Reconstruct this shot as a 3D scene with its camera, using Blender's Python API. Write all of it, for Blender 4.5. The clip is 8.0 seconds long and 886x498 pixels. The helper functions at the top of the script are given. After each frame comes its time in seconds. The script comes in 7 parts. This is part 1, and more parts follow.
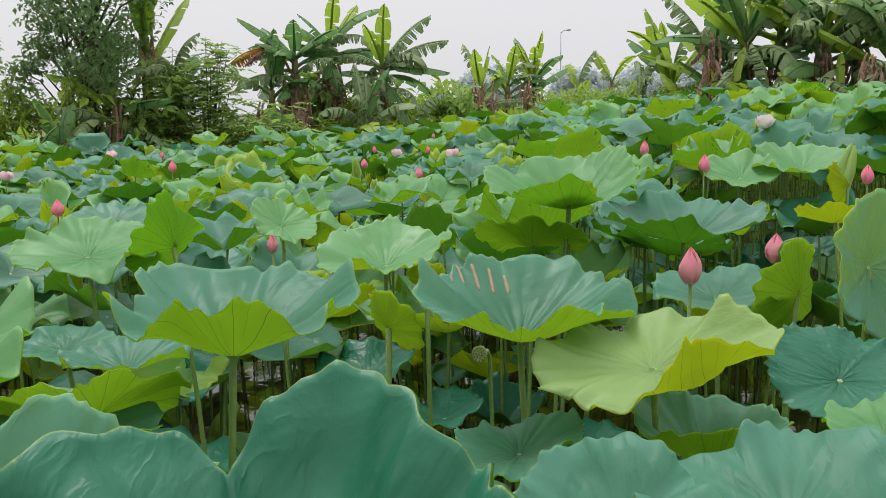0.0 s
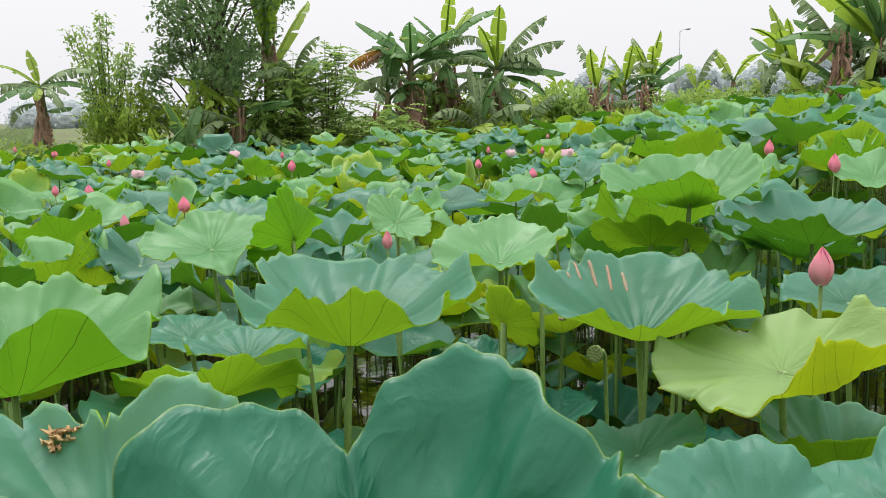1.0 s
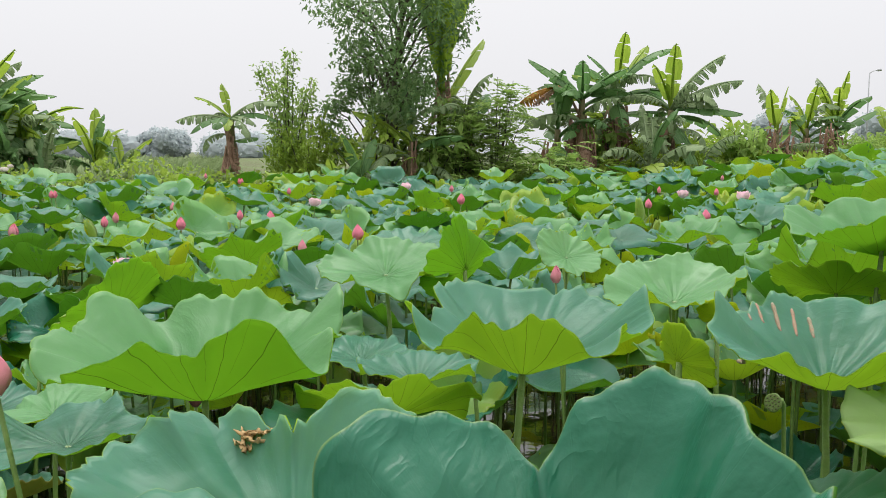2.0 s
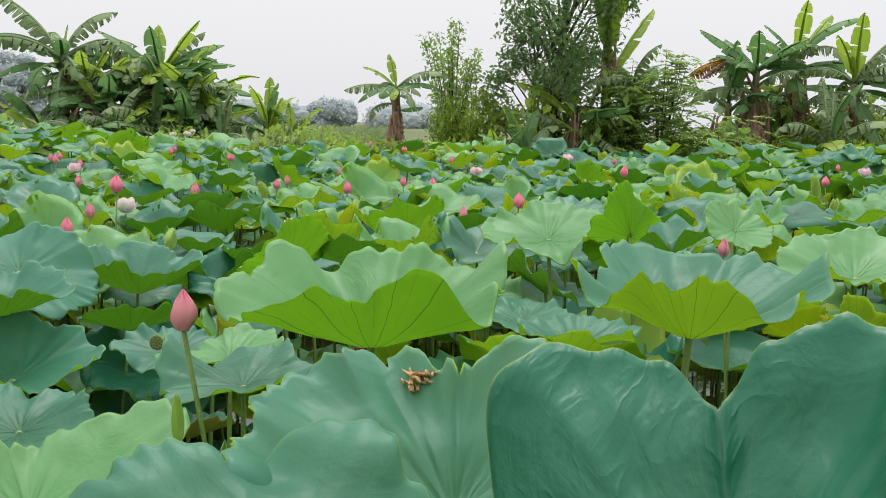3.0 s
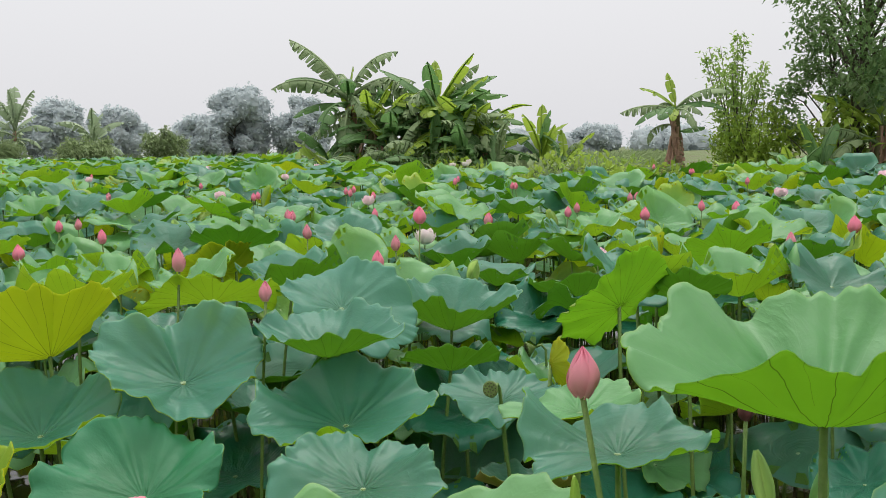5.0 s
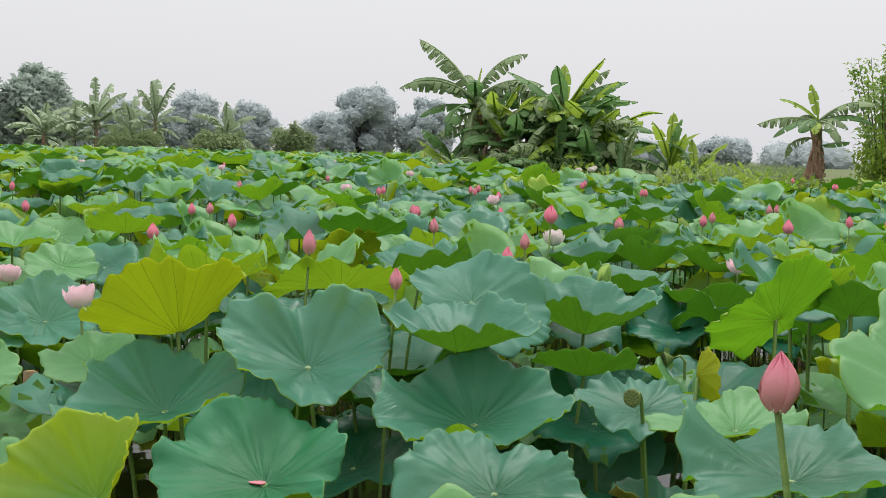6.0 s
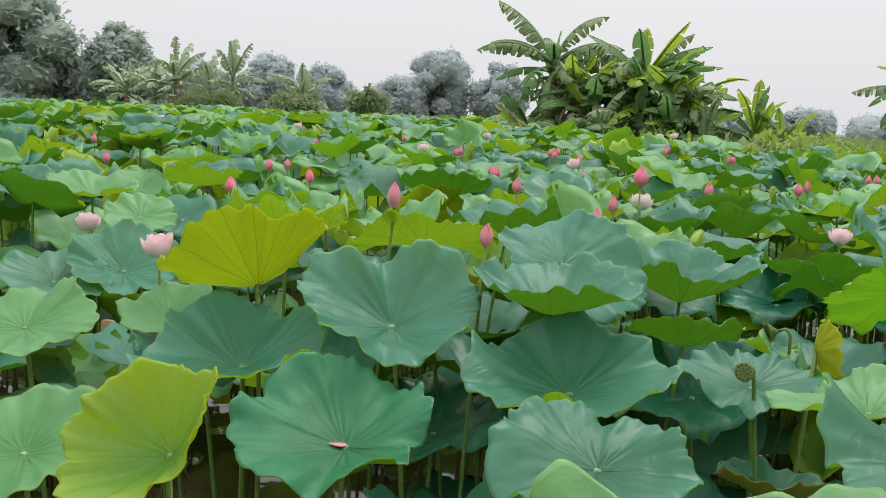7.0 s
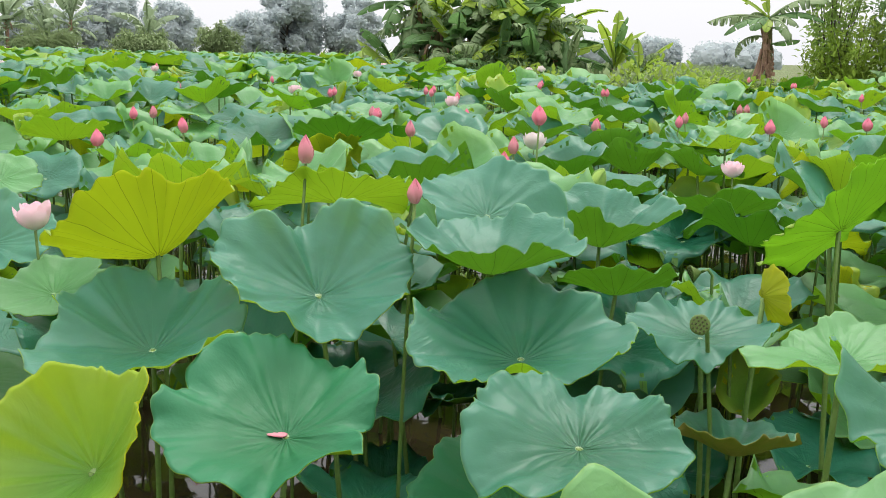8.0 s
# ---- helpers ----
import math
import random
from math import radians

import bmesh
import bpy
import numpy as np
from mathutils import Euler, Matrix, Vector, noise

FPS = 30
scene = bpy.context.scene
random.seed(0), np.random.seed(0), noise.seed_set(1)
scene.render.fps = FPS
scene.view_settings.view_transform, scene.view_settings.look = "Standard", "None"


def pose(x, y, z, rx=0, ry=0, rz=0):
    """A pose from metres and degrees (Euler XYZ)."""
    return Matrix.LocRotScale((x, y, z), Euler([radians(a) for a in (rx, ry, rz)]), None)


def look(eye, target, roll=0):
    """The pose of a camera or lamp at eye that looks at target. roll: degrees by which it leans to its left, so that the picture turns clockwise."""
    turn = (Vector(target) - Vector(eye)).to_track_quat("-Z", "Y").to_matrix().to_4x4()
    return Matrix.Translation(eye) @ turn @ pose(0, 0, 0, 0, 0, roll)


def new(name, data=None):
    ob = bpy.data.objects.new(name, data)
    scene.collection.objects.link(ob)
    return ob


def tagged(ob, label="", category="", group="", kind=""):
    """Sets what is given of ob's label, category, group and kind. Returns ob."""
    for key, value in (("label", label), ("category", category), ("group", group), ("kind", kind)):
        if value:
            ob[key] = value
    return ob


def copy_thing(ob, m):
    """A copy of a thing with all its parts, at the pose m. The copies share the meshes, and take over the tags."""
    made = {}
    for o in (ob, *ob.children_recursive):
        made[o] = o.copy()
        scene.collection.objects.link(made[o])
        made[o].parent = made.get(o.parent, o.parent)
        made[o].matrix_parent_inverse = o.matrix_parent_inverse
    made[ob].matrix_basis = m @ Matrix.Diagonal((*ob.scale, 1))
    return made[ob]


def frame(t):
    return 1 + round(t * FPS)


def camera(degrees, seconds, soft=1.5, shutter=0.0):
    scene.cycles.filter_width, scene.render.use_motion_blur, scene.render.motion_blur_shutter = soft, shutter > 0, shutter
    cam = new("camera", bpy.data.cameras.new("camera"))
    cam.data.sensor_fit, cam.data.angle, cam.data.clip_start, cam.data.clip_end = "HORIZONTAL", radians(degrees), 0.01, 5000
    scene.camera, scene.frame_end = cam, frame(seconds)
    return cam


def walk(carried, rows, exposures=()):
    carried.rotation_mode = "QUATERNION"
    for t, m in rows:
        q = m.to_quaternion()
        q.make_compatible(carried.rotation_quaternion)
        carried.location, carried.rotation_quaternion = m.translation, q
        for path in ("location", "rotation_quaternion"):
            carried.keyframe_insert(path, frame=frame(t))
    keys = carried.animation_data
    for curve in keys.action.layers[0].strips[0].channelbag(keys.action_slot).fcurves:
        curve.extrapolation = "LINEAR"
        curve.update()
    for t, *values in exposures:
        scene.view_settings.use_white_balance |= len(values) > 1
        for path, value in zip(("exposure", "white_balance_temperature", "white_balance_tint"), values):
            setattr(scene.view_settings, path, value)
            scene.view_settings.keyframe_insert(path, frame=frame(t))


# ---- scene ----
cam = camera(51.49, 8.0, soft=0.8)
# seconds, metres, then yaw, pitch and roll in degrees
PATH = [
    (0, 0.000, -0.000, 1.900, 0.00, -8.60, -1.00),
    (0.5, -0.003, 0.015, 1.889, 3.20, -9.02, -0.68),
    (1, -0.011, 0.017, 1.881, 7.03, -8.35, -1.20),
    (1.5, -0.025, 0.016, 1.870, 10.74, -7.81, -1.05),
    (1.7, -0.029, 0.006, 1.870, 13.74, -6.33, -0.31),
    (2.8, -0.053, -0.005, 1.843, 24.00, -6.84, 0.76),
    (3, -0.050, -0.013, 1.836, 26.99, -7.77, 1.20),
    (3.5, -0.069, -0.013, 1.830, 34.30, -9.03, 0.99),
    (4, -0.172, 0.031, 1.822, 38.91, -9.06, 0.28),
    (4.5, -0.338, 0.110, 1.823, 41.73, -7.10, -0.35),
    (5, -0.488, 0.150, 1.817, 43.39, -6.13, -1.25),
    (5.2, -0.549, 0.163, 1.814, 45.61, -5.28, -1.15),
    (6.3, -0.700, 0.229, 1.734, 51.31, -6.06, 1.61),
    (6.5, -0.737, 0.242, 1.724, 51.78, -6.04, 1.80),
    (7, -0.850, 0.268, 1.700, 54.91, -8.08, 2.40),
    (7.5, -1.049, 0.273, 1.690, 53.04, -9.71, 2.11),
    (8, -1.150, 0.256, 1.722, 46.18, -11.74, 1.12),
]
# seconds, stops
EXPOSURES = [(0, -0.05), (0.5, 0.14), (1, 0.19), (1.5, 0.12), (3, 0.07), (3.5, 0.17), (4, 0.14), (5, -0.04), (6.5, -0.06), (7, 0.0), (7.5, 0.14), (8, 0.33)]
walk(cam, [(t, pose(x, y, z, 90 + pitch, 0, yaw) @ pose(0, 0, 0, 0, 0, roll)) for t, x, y, z, yaw, pitch, roll in PATH], EXPOSURES)

# ---- light ----
world = bpy.data.worlds.new("overcast_sky")
scene.world = world
world.use_nodes = True
wt = world.node_tree
wt.nodes.clear()


def wnode(kind, **values):
    n = wt.nodes.new(kind)
    for key, value in values.items():
        n.inputs[key].default_value = value
    return n


sky = wt.nodes.new("ShaderNodeTexSky")
sky.sky_type = "NISHITA"
sky.sun_disc = False
sky.sun_elevation, sky.sun_rotation = radians(61), radians(-32)
sky.air_density, sky.dust_density = 1.0, 6.0
w_out = wt.nodes.new("ShaderNodeOutputWorld")
w_bg = wnode("ShaderNodeBackground")
w_bg2 = wnode("ShaderNodeBackground")
w_add = wt.nodes.new("ShaderNodeAddShader")
w_co = wt.nodes.new("ShaderNodeTexCoord")
w_sep = wt.nodes.new("ShaderNodeSeparateXYZ")
w_ramp = wt.nodes.new("ShaderNodeValToRGB")
# the cloud cover brightens from the horizon to the zenith
w_ramp.color_ramp.elements[0].position = 0.0
w_ramp.color_ramp.elements[0].color = (0.70, 0.70, 0.73, 1)
w_ramp.color_ramp.elements[1].position = 1.0
w_ramp.color_ramp.elements[1].color = (2.30, 2.30, 2.27, 1)
e = w_ramp.color_ramp.elements.new(0.22)
e.color = (0.80, 0.80, 0.82, 1)
e = w_ramp.color_ramp.elements.new(0.6)
e.color = (1.30, 1.30, 1.30, 1)
wt.links.new(w_co.outputs["Generated"], w_sep.inputs[0])
wt.links.new(w_sep.outputs["Z"], w_ramp.inputs[0])
wt.links.new(w_ramp.outputs[0], w_bg.inputs["Color"])
wt.links.new(sky.outputs[0], w_bg2.inputs["Color"])
w_bg.inputs["Strength"].default_value = 1.06
w_bg2.inputs["Strength"].default_value = 0.006
wt.links.new(w_bg.outputs[0], w_add.inputs[0])
wt.links.new(w_bg2.outputs[0], w_add.inputs[1])
wt.links.new(w_add.outputs[0], w_out.inputs["Surface"])

sun = new("sun", bpy.data.lights.new("sun", "SUN"))
sun.data.energy, sun.data.angle, sun.data.color = 1.5, radians(20), (1.0, 0.97, 0.92)
sun.matrix_world = look((-10, 16, 34), (0, 0, 0))


# ---- materials ----


class Shade:
    """A small wrapper round a material's node tree."""

    def __init__(self, name):
        self.mat = bpy.data.materials.new(name)
        self.mat.use_nodes = True
        self.t = self.mat.node_tree
        self.t.nodes.clear()
        self.out = self.t.nodes.new("ShaderNodeOutputMaterial")

    def n(self, kind, links=None, **values):
        node = self.t.nodes.new("ShaderNode" + kind)
        for key, value in values.items():
            node.inputs[key].default_value = value
        for key, source in (links or {}).items():
            self.t.links.new(source, node.inputs[key])
        return node

    def math(self, op, a, b=0.0):
        node = self.t.nodes.new("ShaderNodeMath")
        node.operation = op
        for i, v in enumerate((a, b)):
            if isinstance(v, (int, float)):
                node.inputs[i].default_value = v
            else:
                self.t.links.new(v, node.inputs[i])
        return node.outputs[0]

    def mix(self, fac, a, b, blend="MIX"):
        node = self.t.nodes.new("ShaderNodeMix")
        node.data_type, node.blend_type = "RGBA", blend
        for i, v in ((0, fac), (6, a), (7, b)):
            if isinstance(v, (int, float)):
                node.inputs[i].default_value = v
            elif isinstance(v, tuple):
                node.inputs[i].default_value = (*v, 1)
            else:
                self.t.links.new(v, node.inputs[i])
        return node.outputs[2]

    def ramp(self, fac, *stops):
        node = self.t.nodes.new("ShaderNodeValToRGB")
        els = node.color_ramp.elements
        while len(els) < len(stops):
            els.new(0.5)
        for el, (p, c) in zip(els, stops):
            el.position, el.color = p, (*c, 1)
        self.t.links.new(fac, node.inputs[0])
        return node.outputs[0]

    def noise(self, scale, detail=4.0, rough=0.55, vector=None):
        node = self.n("TexNoise", Scale=scale, Detail=detail, Roughness=rough)
        if vector:
            self.t.links.new(vector, node.inputs["Vector"])
        return node.outputs["Fac"]

    def chance(self):
        """A random number for each object, and for each loose piece of a joined mesh."""
        a = self.t.nodes.new("ShaderNodeObjectInfo").outputs["Random"]
        b = self.t.nodes.new("ShaderNodeNewGeometry").outputs["Random Per Island"]
        return self.math("FRACT", self.math("ADD", a, self.math("MULTIPLY", b, 3.7)))

    def finish(self, colour, rough, normal=None, thin=0.0, thin_colour=None, spec=0.5, metal=0.0):
        p = self.n("BsdfPrincipled")
        for key, v in (("Base Color", colour), ("Roughness", rough)):
            if isinstance(v, tuple):
                p.inputs[key].default_value = (*v, 1)
            elif isinstance(v, (int, float)):
                p.inputs[key].default_value = v
            else:
                self.t.links.new(v, p.inputs[key])
        p.inputs["Specular IOR Level"].default_value = spec
        p.inputs["Metallic"].default_value = metal
        p.inputs["Sheen Roughness"].default_value = 0.35
        if normal:
            self.t.links.new(normal, p.inputs["Normal"])
        last = p.outputs[0]
        if thin:
            tr = self.n("BsdfTranslucent")
            c = thin_colour if thin_colour is not None else colour
            if isinstance(c, tuple):
                tr.inputs["Color"].default_value = (*c, 1)
            else:
                self.t.links.new(c, tr.inputs["Color"])
            m = self.n("MixShader", Fac=thin)
            self.t.links.new(last, m.inputs[1])
            self.t.links.new(tr.outputs[0], m.inputs[2])
            last = m.outputs[0]
        self.t.links.new(last, self.out.inputs["Surface"])
        return self.mat

    def bump(self, height, strength=0.3, distance=0.01):
        return self.n("Bump", {"Height": height}, Strength=strength, Distance=distance).outputs[0]


def veins(s, count=21.0):
    """Height of the radial veins of a round leaf, from its polar map."""
    uv = s.n("UVMap").outputs[0]
    sep = s.n("SeparateXYZ", {0: uv})
    ang, rad = sep.outputs[0], sep.outputs[1]
    wob = s.math("MULTIPLY", s.math("SUBTRACT", s.noise(6.0, 1.0, 0.5, uv), 0.5), 0.006)
    a = s.math("ADD", ang, wob)
    one = s.math("ABSOLUTE", s.math("SUBTRACT", s.math("FRACT", s.math("MULTIPLY", a, count)), 0.5))
    # width of a vein grows towards the middle, in parts of the spacing
    wide = s.math("DIVIDE", 0.013, s.math("MAXIMUM", rad, 0.05))
    main = s.math("SUBTRACT", 1.0, s.math("MINIMUM", s.math("DIVIDE", one, wide), 1.0))
    two = s.math("ABSOLUTE", s.math("SUBTRACT", s.math("FRACT", s.math("ADD", s.math("MULTIPLY", a, count * 2), 0.5)), 0.5))
    fork = s.math("SUBTRACT", 1.0, s.math("MINIMUM", s.math("DIVIDE", two, s.math("MULTIPLY", wide, 1.3)), 1.0))
    fork = s.math("MULTIPLY", fork, s.math("GREATER_THAN", rad, 0.55))
    return s.math("MAXIMUM", main, s.math("MULTIPLY", fork, 0.6)), rad, uv


def leaf_top(name, low, mid, high, vein, thin=0.26, gloss=(0.36, 0.54), edge=0.50, relief=0.60, line=0.32, spec=0.34, crush=0.05):
    s = Shade(name)
    v, rad, uv = veins(s)
    geo = s.n("TexCoord").outputs["Object"]
    pos = s.n("NewGeometry").outputs["Position"]
    r = s.chance()
    tone = s.ramp(r, (0.0, low), (0.75, mid), (1.0, tuple(0.7 * a + 0.3 * b for a, b in zip(mid, high))))
    blot = s.noise(5.0, 5.0, 0.6, pos)
    # paler towards the rim: margin colour plus the cup's shading painted in
    tone = s.mix(s.math("MULTIPLY", s.math("POWER", rad, 2.0), edge), tone, high)
    tone = s.mix(s.ramp(blot, (0.35, (0, 0, 0)), (0.75, (0.28, 0.28, 0.28))), tone, high)
    wax = s.noise(1.3, 3.0, 0.5, pos)
    crease = s.noise(1.0, 2.0, 0.45, s.n("Mapping", {"Vector": uv}, Scale=(21, 2.4, 1)).outputs[0])
    bloom = s.noise(8.0, 5.0, 0.6, pos)
    tone = s.mix(1.0, tone, s.ramp(bloom, (0.30, (0.92, 0.94, 0.93)), (0.70, (1.07, 1.05, 1.06))), "MULTIPLY")
    # creases tinted as well: their light and dark put into the colour
    tone = s.mix(1.0, tone, s.ramp(crease, (0.32, (0.95, 0.96, 0.96)), (0.68, (1.05, 1.04, 1.04))), "MULTIPLY")
    tone = s.mix(s.math("MULTIPLY", v, s.math("MULTIPLY", s.math("SUBTRACT", 1.1, rad), 0.42)), tone, vein)
    eye = s.math("LESS_THAN", rad, 0.035)
    tone = s.mix(s.math("MULTIPLY", eye, 0.8), tone, (0.45, 0.55, 0.30))
    spots = s.ramp(s.noise(70.0, 2.0, 0.6, pos), (0.70, (0, 0, 0)), (0.76, (1, 1, 1)))
    patch = s.ramp(s.noise(2.3, 2.0, 0.5, pos), (0.58, (0, 0, 0)), (0.70, (1, 1, 1)))
    tone = s.mix(s.math("MULTIPLY", s.math("MULTIPLY", spots, patch), 0.6), tone, (0.16, 0.11, 0.03))
    rim = s.ramp(rad, (0.993, (0, 0, 0)), (0.999, (line,) * 3))
    tone = s.mix(rim, tone, (0.42, 0.47, 0.10))
    h = s.math("ADD", s.math("MULTIPLY", v, -0.004), s.math("ADD", s.math("MULTIPLY", s.noise(9.0, 2.0, 0.4, pos), 0.55 * relief), s.math("MULTIPLY", s.noise(90.0, 3.0, 0.5, pos), 0.03)))
    h = s.math("ADD", h, s.math("MULTIPLY", crease, s.math("MULTIPLY", s.math("SUBTRACT", 1.15, rad), 0.36)))
    # soft creases that wander across the blade
    warp = s.n("VectorMath", {0: pos, 1: s.n("TexNoise", {"Vector": pos}, Scale=2.0, Detail=1.0).outputs["Color"]})
    ripple = s.noise(13.0, 2.0, 0.45, s.n("Mapping", {"Vector": warp.outputs[0]}, Scale=(1.0, 0.6, 0.8), Rotation=(0.0, 0.0, 0.5)).outputs[0])
    h = s.math("ADD", h, s.math("MULTIPLY", ripple, 0.34 * relief))
    # sharp folds where the blade has been crushed, strongest in patches
    folds = s.noise(24.0, 3.0, 0.5, s.n("Mapping", {"Vector": warp.outputs[0]}, Scale=(1.0, 0.5, 0.9), Rotation=(0.0, 0.0, -0.4)).outputs[0])
    folds = s.math("POWER", s.math("SUBTRACT", 1.0, s.math("ABSOLUTE", s.math("SUBTRACT", s.math("MULTIPLY", folds, 2.0), 1.0))), 3.0)
    where = s.ramp(s.noise(3.1, 1.0, 0.5, pos), (0.40, (0.1, 0.1, 0.1)), (0.62, (1, 1, 1)))
    h = s.math("ADD", h, s.math("MULTIPLY", s.math("MULTIPLY", folds, where), crush))
    # fine wrinkles that run out along the veins
    wrinkle = s.noise(1.0, 3.0, 0.55, s.n("Mapping", {"Vector": uv}, Scale=(74, 5.5, 1)).outputs[0])
    h = s.math("ADD", h, s.math("MULTIPLY", wrinkle, 0.045))
    rough = s.ramp(wax, (0.3, (gloss[0],) * 3), (0.7, (gloss[1],) * 3))
    return s.finish(tone, rough, s.bump(h, 0.85, 0.032), thin, (0.62, 0.86, 0.24), spec=spec)


def leaf_under(name, low, high, vein, glow, thin=0.72):
    s = Shade(name)
    v, rad, uv = veins(s)
    pos = s.n("NewGeometry").outputs["Position"]
    r = s.chance()
    tone = s.ramp(r, (0.0, low), (1.0, high))
    light = s.mix(s.math("MULTIPLY", v, 0.75), s.ramp(r, (0.0, glow[0]), (1.0, glow[1])), vein)
    tone = s.mix(s.math("MULTIPLY", s.noise(8.0, 4.0, 0.6, pos), 0.5), tone, high)
    tone = s.mix(s.math("MULTIPLY", v, 0.55), tone, vein)
    h = s.math("ADD", s.math("MULTIPLY", v, 0.9), s.math("MULTIPLY", s.noise(30.0, 3.0, 0.6, pos), 0.25))
    return s.finish(tone, 0.6, s.bump(h, 0.5, 0.008), thin, light, spec=0.3)


TEAL = leaf_top("leaf_teal", (0.010, 0.080, 0.038), (0.017, 0.116, 0.066), (0.072, 0.230, 0.172), (0.11, 0.30, 0.17), edge=0.58, gloss=(0.35, 0.52), relief=0.65)
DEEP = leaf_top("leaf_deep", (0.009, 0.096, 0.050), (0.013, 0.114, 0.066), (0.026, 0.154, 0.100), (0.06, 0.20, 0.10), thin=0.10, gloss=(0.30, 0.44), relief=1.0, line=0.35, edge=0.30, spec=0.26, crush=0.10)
NIGHT = leaf_top("leaf_dark_green", (0.004, 0.080, 0.022), (0.006, 0.100, 0.030), (0.024, 0.175, 0.082), (0.06, 0.20, 0.10), thin=0.08, gloss=(0.48, 0.62), edge=0.70)
GREEN = leaf_top("leaf_green", (0.036, 0.170, 0.040), (0.066, 0.225, 0.070), (0.165, 0.335, 0.155), (0.24, 0.40, 0.17))
PALE = leaf_top("leaf_pale", (0.170, 0.300, 0.085), (0.200, 0.330, 0.100), (0.270, 0.380, 0.160), (0.38, 0.48, 0.24), thin=0.34)
LIME = leaf_top("leaf_lime", (0.052, 0.220, 0.030), (0.080, 0.262, 0.036), (0.310, 0.380, 0.032), (0.26, 0.43, 0.10), thin=0.34, edge=0.60)
UNDER = leaf_under("leaf_underside", (0.110, 0.230, 0.020), (0.210, 0.310, 0.030), (0.06, 0.10, 0.02), ((0.46, 0.82, 0.10), (0.86, 0.94, 0.12)))
UNDER_GREEN = leaf_under("leaf_underside_green", (0.050, 0.150, 0.020), (0.095, 0.200, 0.028), (0.03, 0.06, 0.015), ((0.20, 0.50, 0.07), (0.36, 0.66, 0.10)), thin=0.55)
UNDER_YELLOW = leaf_under("leaf_underside_yellow", (0.26, 0.31, 0.020), (0.34, 0.35, 0.025), (0.13, 0.12, 0.02), ((0.76, 0.84, 0.07), (0.88, 0.80, 0.06)))


def plain(name, a, b, scale=20.0, rough=0.6, thin=0.0, bump=0.3, stretch=None, spec=0.4):
    s = Shade(name)
    co = s.n("TexCoord").outputs["Object"]
    if stretch:
        co = s.n("Mapping", {"Vector": co}, Scale=stretch).outputs[0]
    n1 = s.noise(scale, 5.0, 0.6, co)
    n2 = s.noise(scale * 0.13, 2.0, 0.5, co)
    tone = s.mix(s.ramp(n1, (0.3, (0, 0, 0)), (0.7, (1, 1, 1))), a, b)
    tone = s.mix(s.math("MULTIPLY", n2, 0.5), tone, tuple(0.6 * c for c in a))
    tone = s.mix(s.math("MULTIPLY", s.chance(), 0.45), tone, b)
    return s.finish(tone, rough, s.bump(n1, bump, 0.01), thin, None, spec)


STALK = plain("stalk_green", (0.085, 0.17, 0.03), (0.17, 0.26, 0.06), 60.0, 0.55, 0, 0.5)


def petal_material(name, base, tip):
    s = Shade(name)
    sep = s.n("SeparateXYZ", {0: s.n("UVMap").outputs[0]})
    streak = s.noise(60.0, 3.0, 0.6, s.n("Mapping", {"Vector": s.n("UVMap").outputs[0]}, Scale=(6, 0.4, 1)).outputs[0])
    tone = s.ramp(sep.outputs[1], (0.0, base), (0.55, tuple((a + b) / 2 for a, b in zip(base, tip))), (1.0, tip))
    tone = s.mix(s.math("MULTIPLY", streak, 0.35), tone, tip)
    return s.finish(tone, 0.5, s.bump(streak, 0.2, 0.004), 0.3, None, 0.3)


PETAL_BUD = petal_material("petal_bud_pink", (0.72, 0.40, 0.38), (0.74, 0.22, 0.32))
PETAL_DEEP = petal_material("petal_deep_pink", (0.84, 0.34, 0.42), (0.84, 0.20, 0.32))
PETAL_DUSK = petal_material("petal_withered", (0.16, 0.075, 0.06), (0.15, 0.035, 0.05))
PETAL_PALE = petal_material("petal_pale_pink", (0.95, 0.87, 0.86), (0.93, 0.66, 0.74))
PETAL_WHITE = petal_material("petal_white", (0.80, 0.76, 0.66), (0.82, 0.72, 0.72))
POD = plain("seed_pod_green", (0.085, 0.15, 0.03), (0.14, 0.20, 0.05), 40.0, 0.6)
SEED = plain("seed_dark", (0.05, 0.06, 0.02), (0.10, 0.10, 0.03), 40.0, 0.6)
BANANA = plain("banana_leaf", (0.068, 0.185, 0.052), (0.205, 0.355, 0.125), 9.0, 0.5, 0.45, 0.4, (1, 14, 1))
BANANA_YOUNG = plain("banana_leaf_young", (0.240, 0.400, 0.040), (0.400, 0.520, 0.070), 9.0, 0.5, 0.5, 0.4, (1, 14, 1))
BANANA_DULL = plain("banana_leaf_dull", (0.150, 0.245, 0.105), (0.345, 0.430, 0.215), 9.0, 0.55, 0.3, 0.4, (1, 14, 1))
DEAD = plain("banana_leaf_dead", (0.22, 0.115, 0.080), (0.52, 0.33, 0.24), 12.0, 0.8, 0.15, 0.6, (1, 8, 1))
RUST = plain("leaf_rust", (0.42, 0.17, 0.03), (0.50, 0.27, 0.06), 12.0, 0.8, 0.2)
PSEUDOSTEM = plain("banana_stem", (0.10, 0.075, 0.035), (0.20, 0.19, 0.08), 6.0, 0.7, 0, 0.6, (4, 4, 1))
BARK = plain("bark", (0.055, 0.045, 0.035), (0.13, 0.11, 0.085), 12.0, 0.85, 0, 0.9, (3, 3, 1))
LEAVES_DARK = plain("tree_leaf_dark", (0.100, 0.200, 0.068), (0.255, 0.375, 0.145), 3.0, 0.5, 0.45, 0.1, spec=0.25)
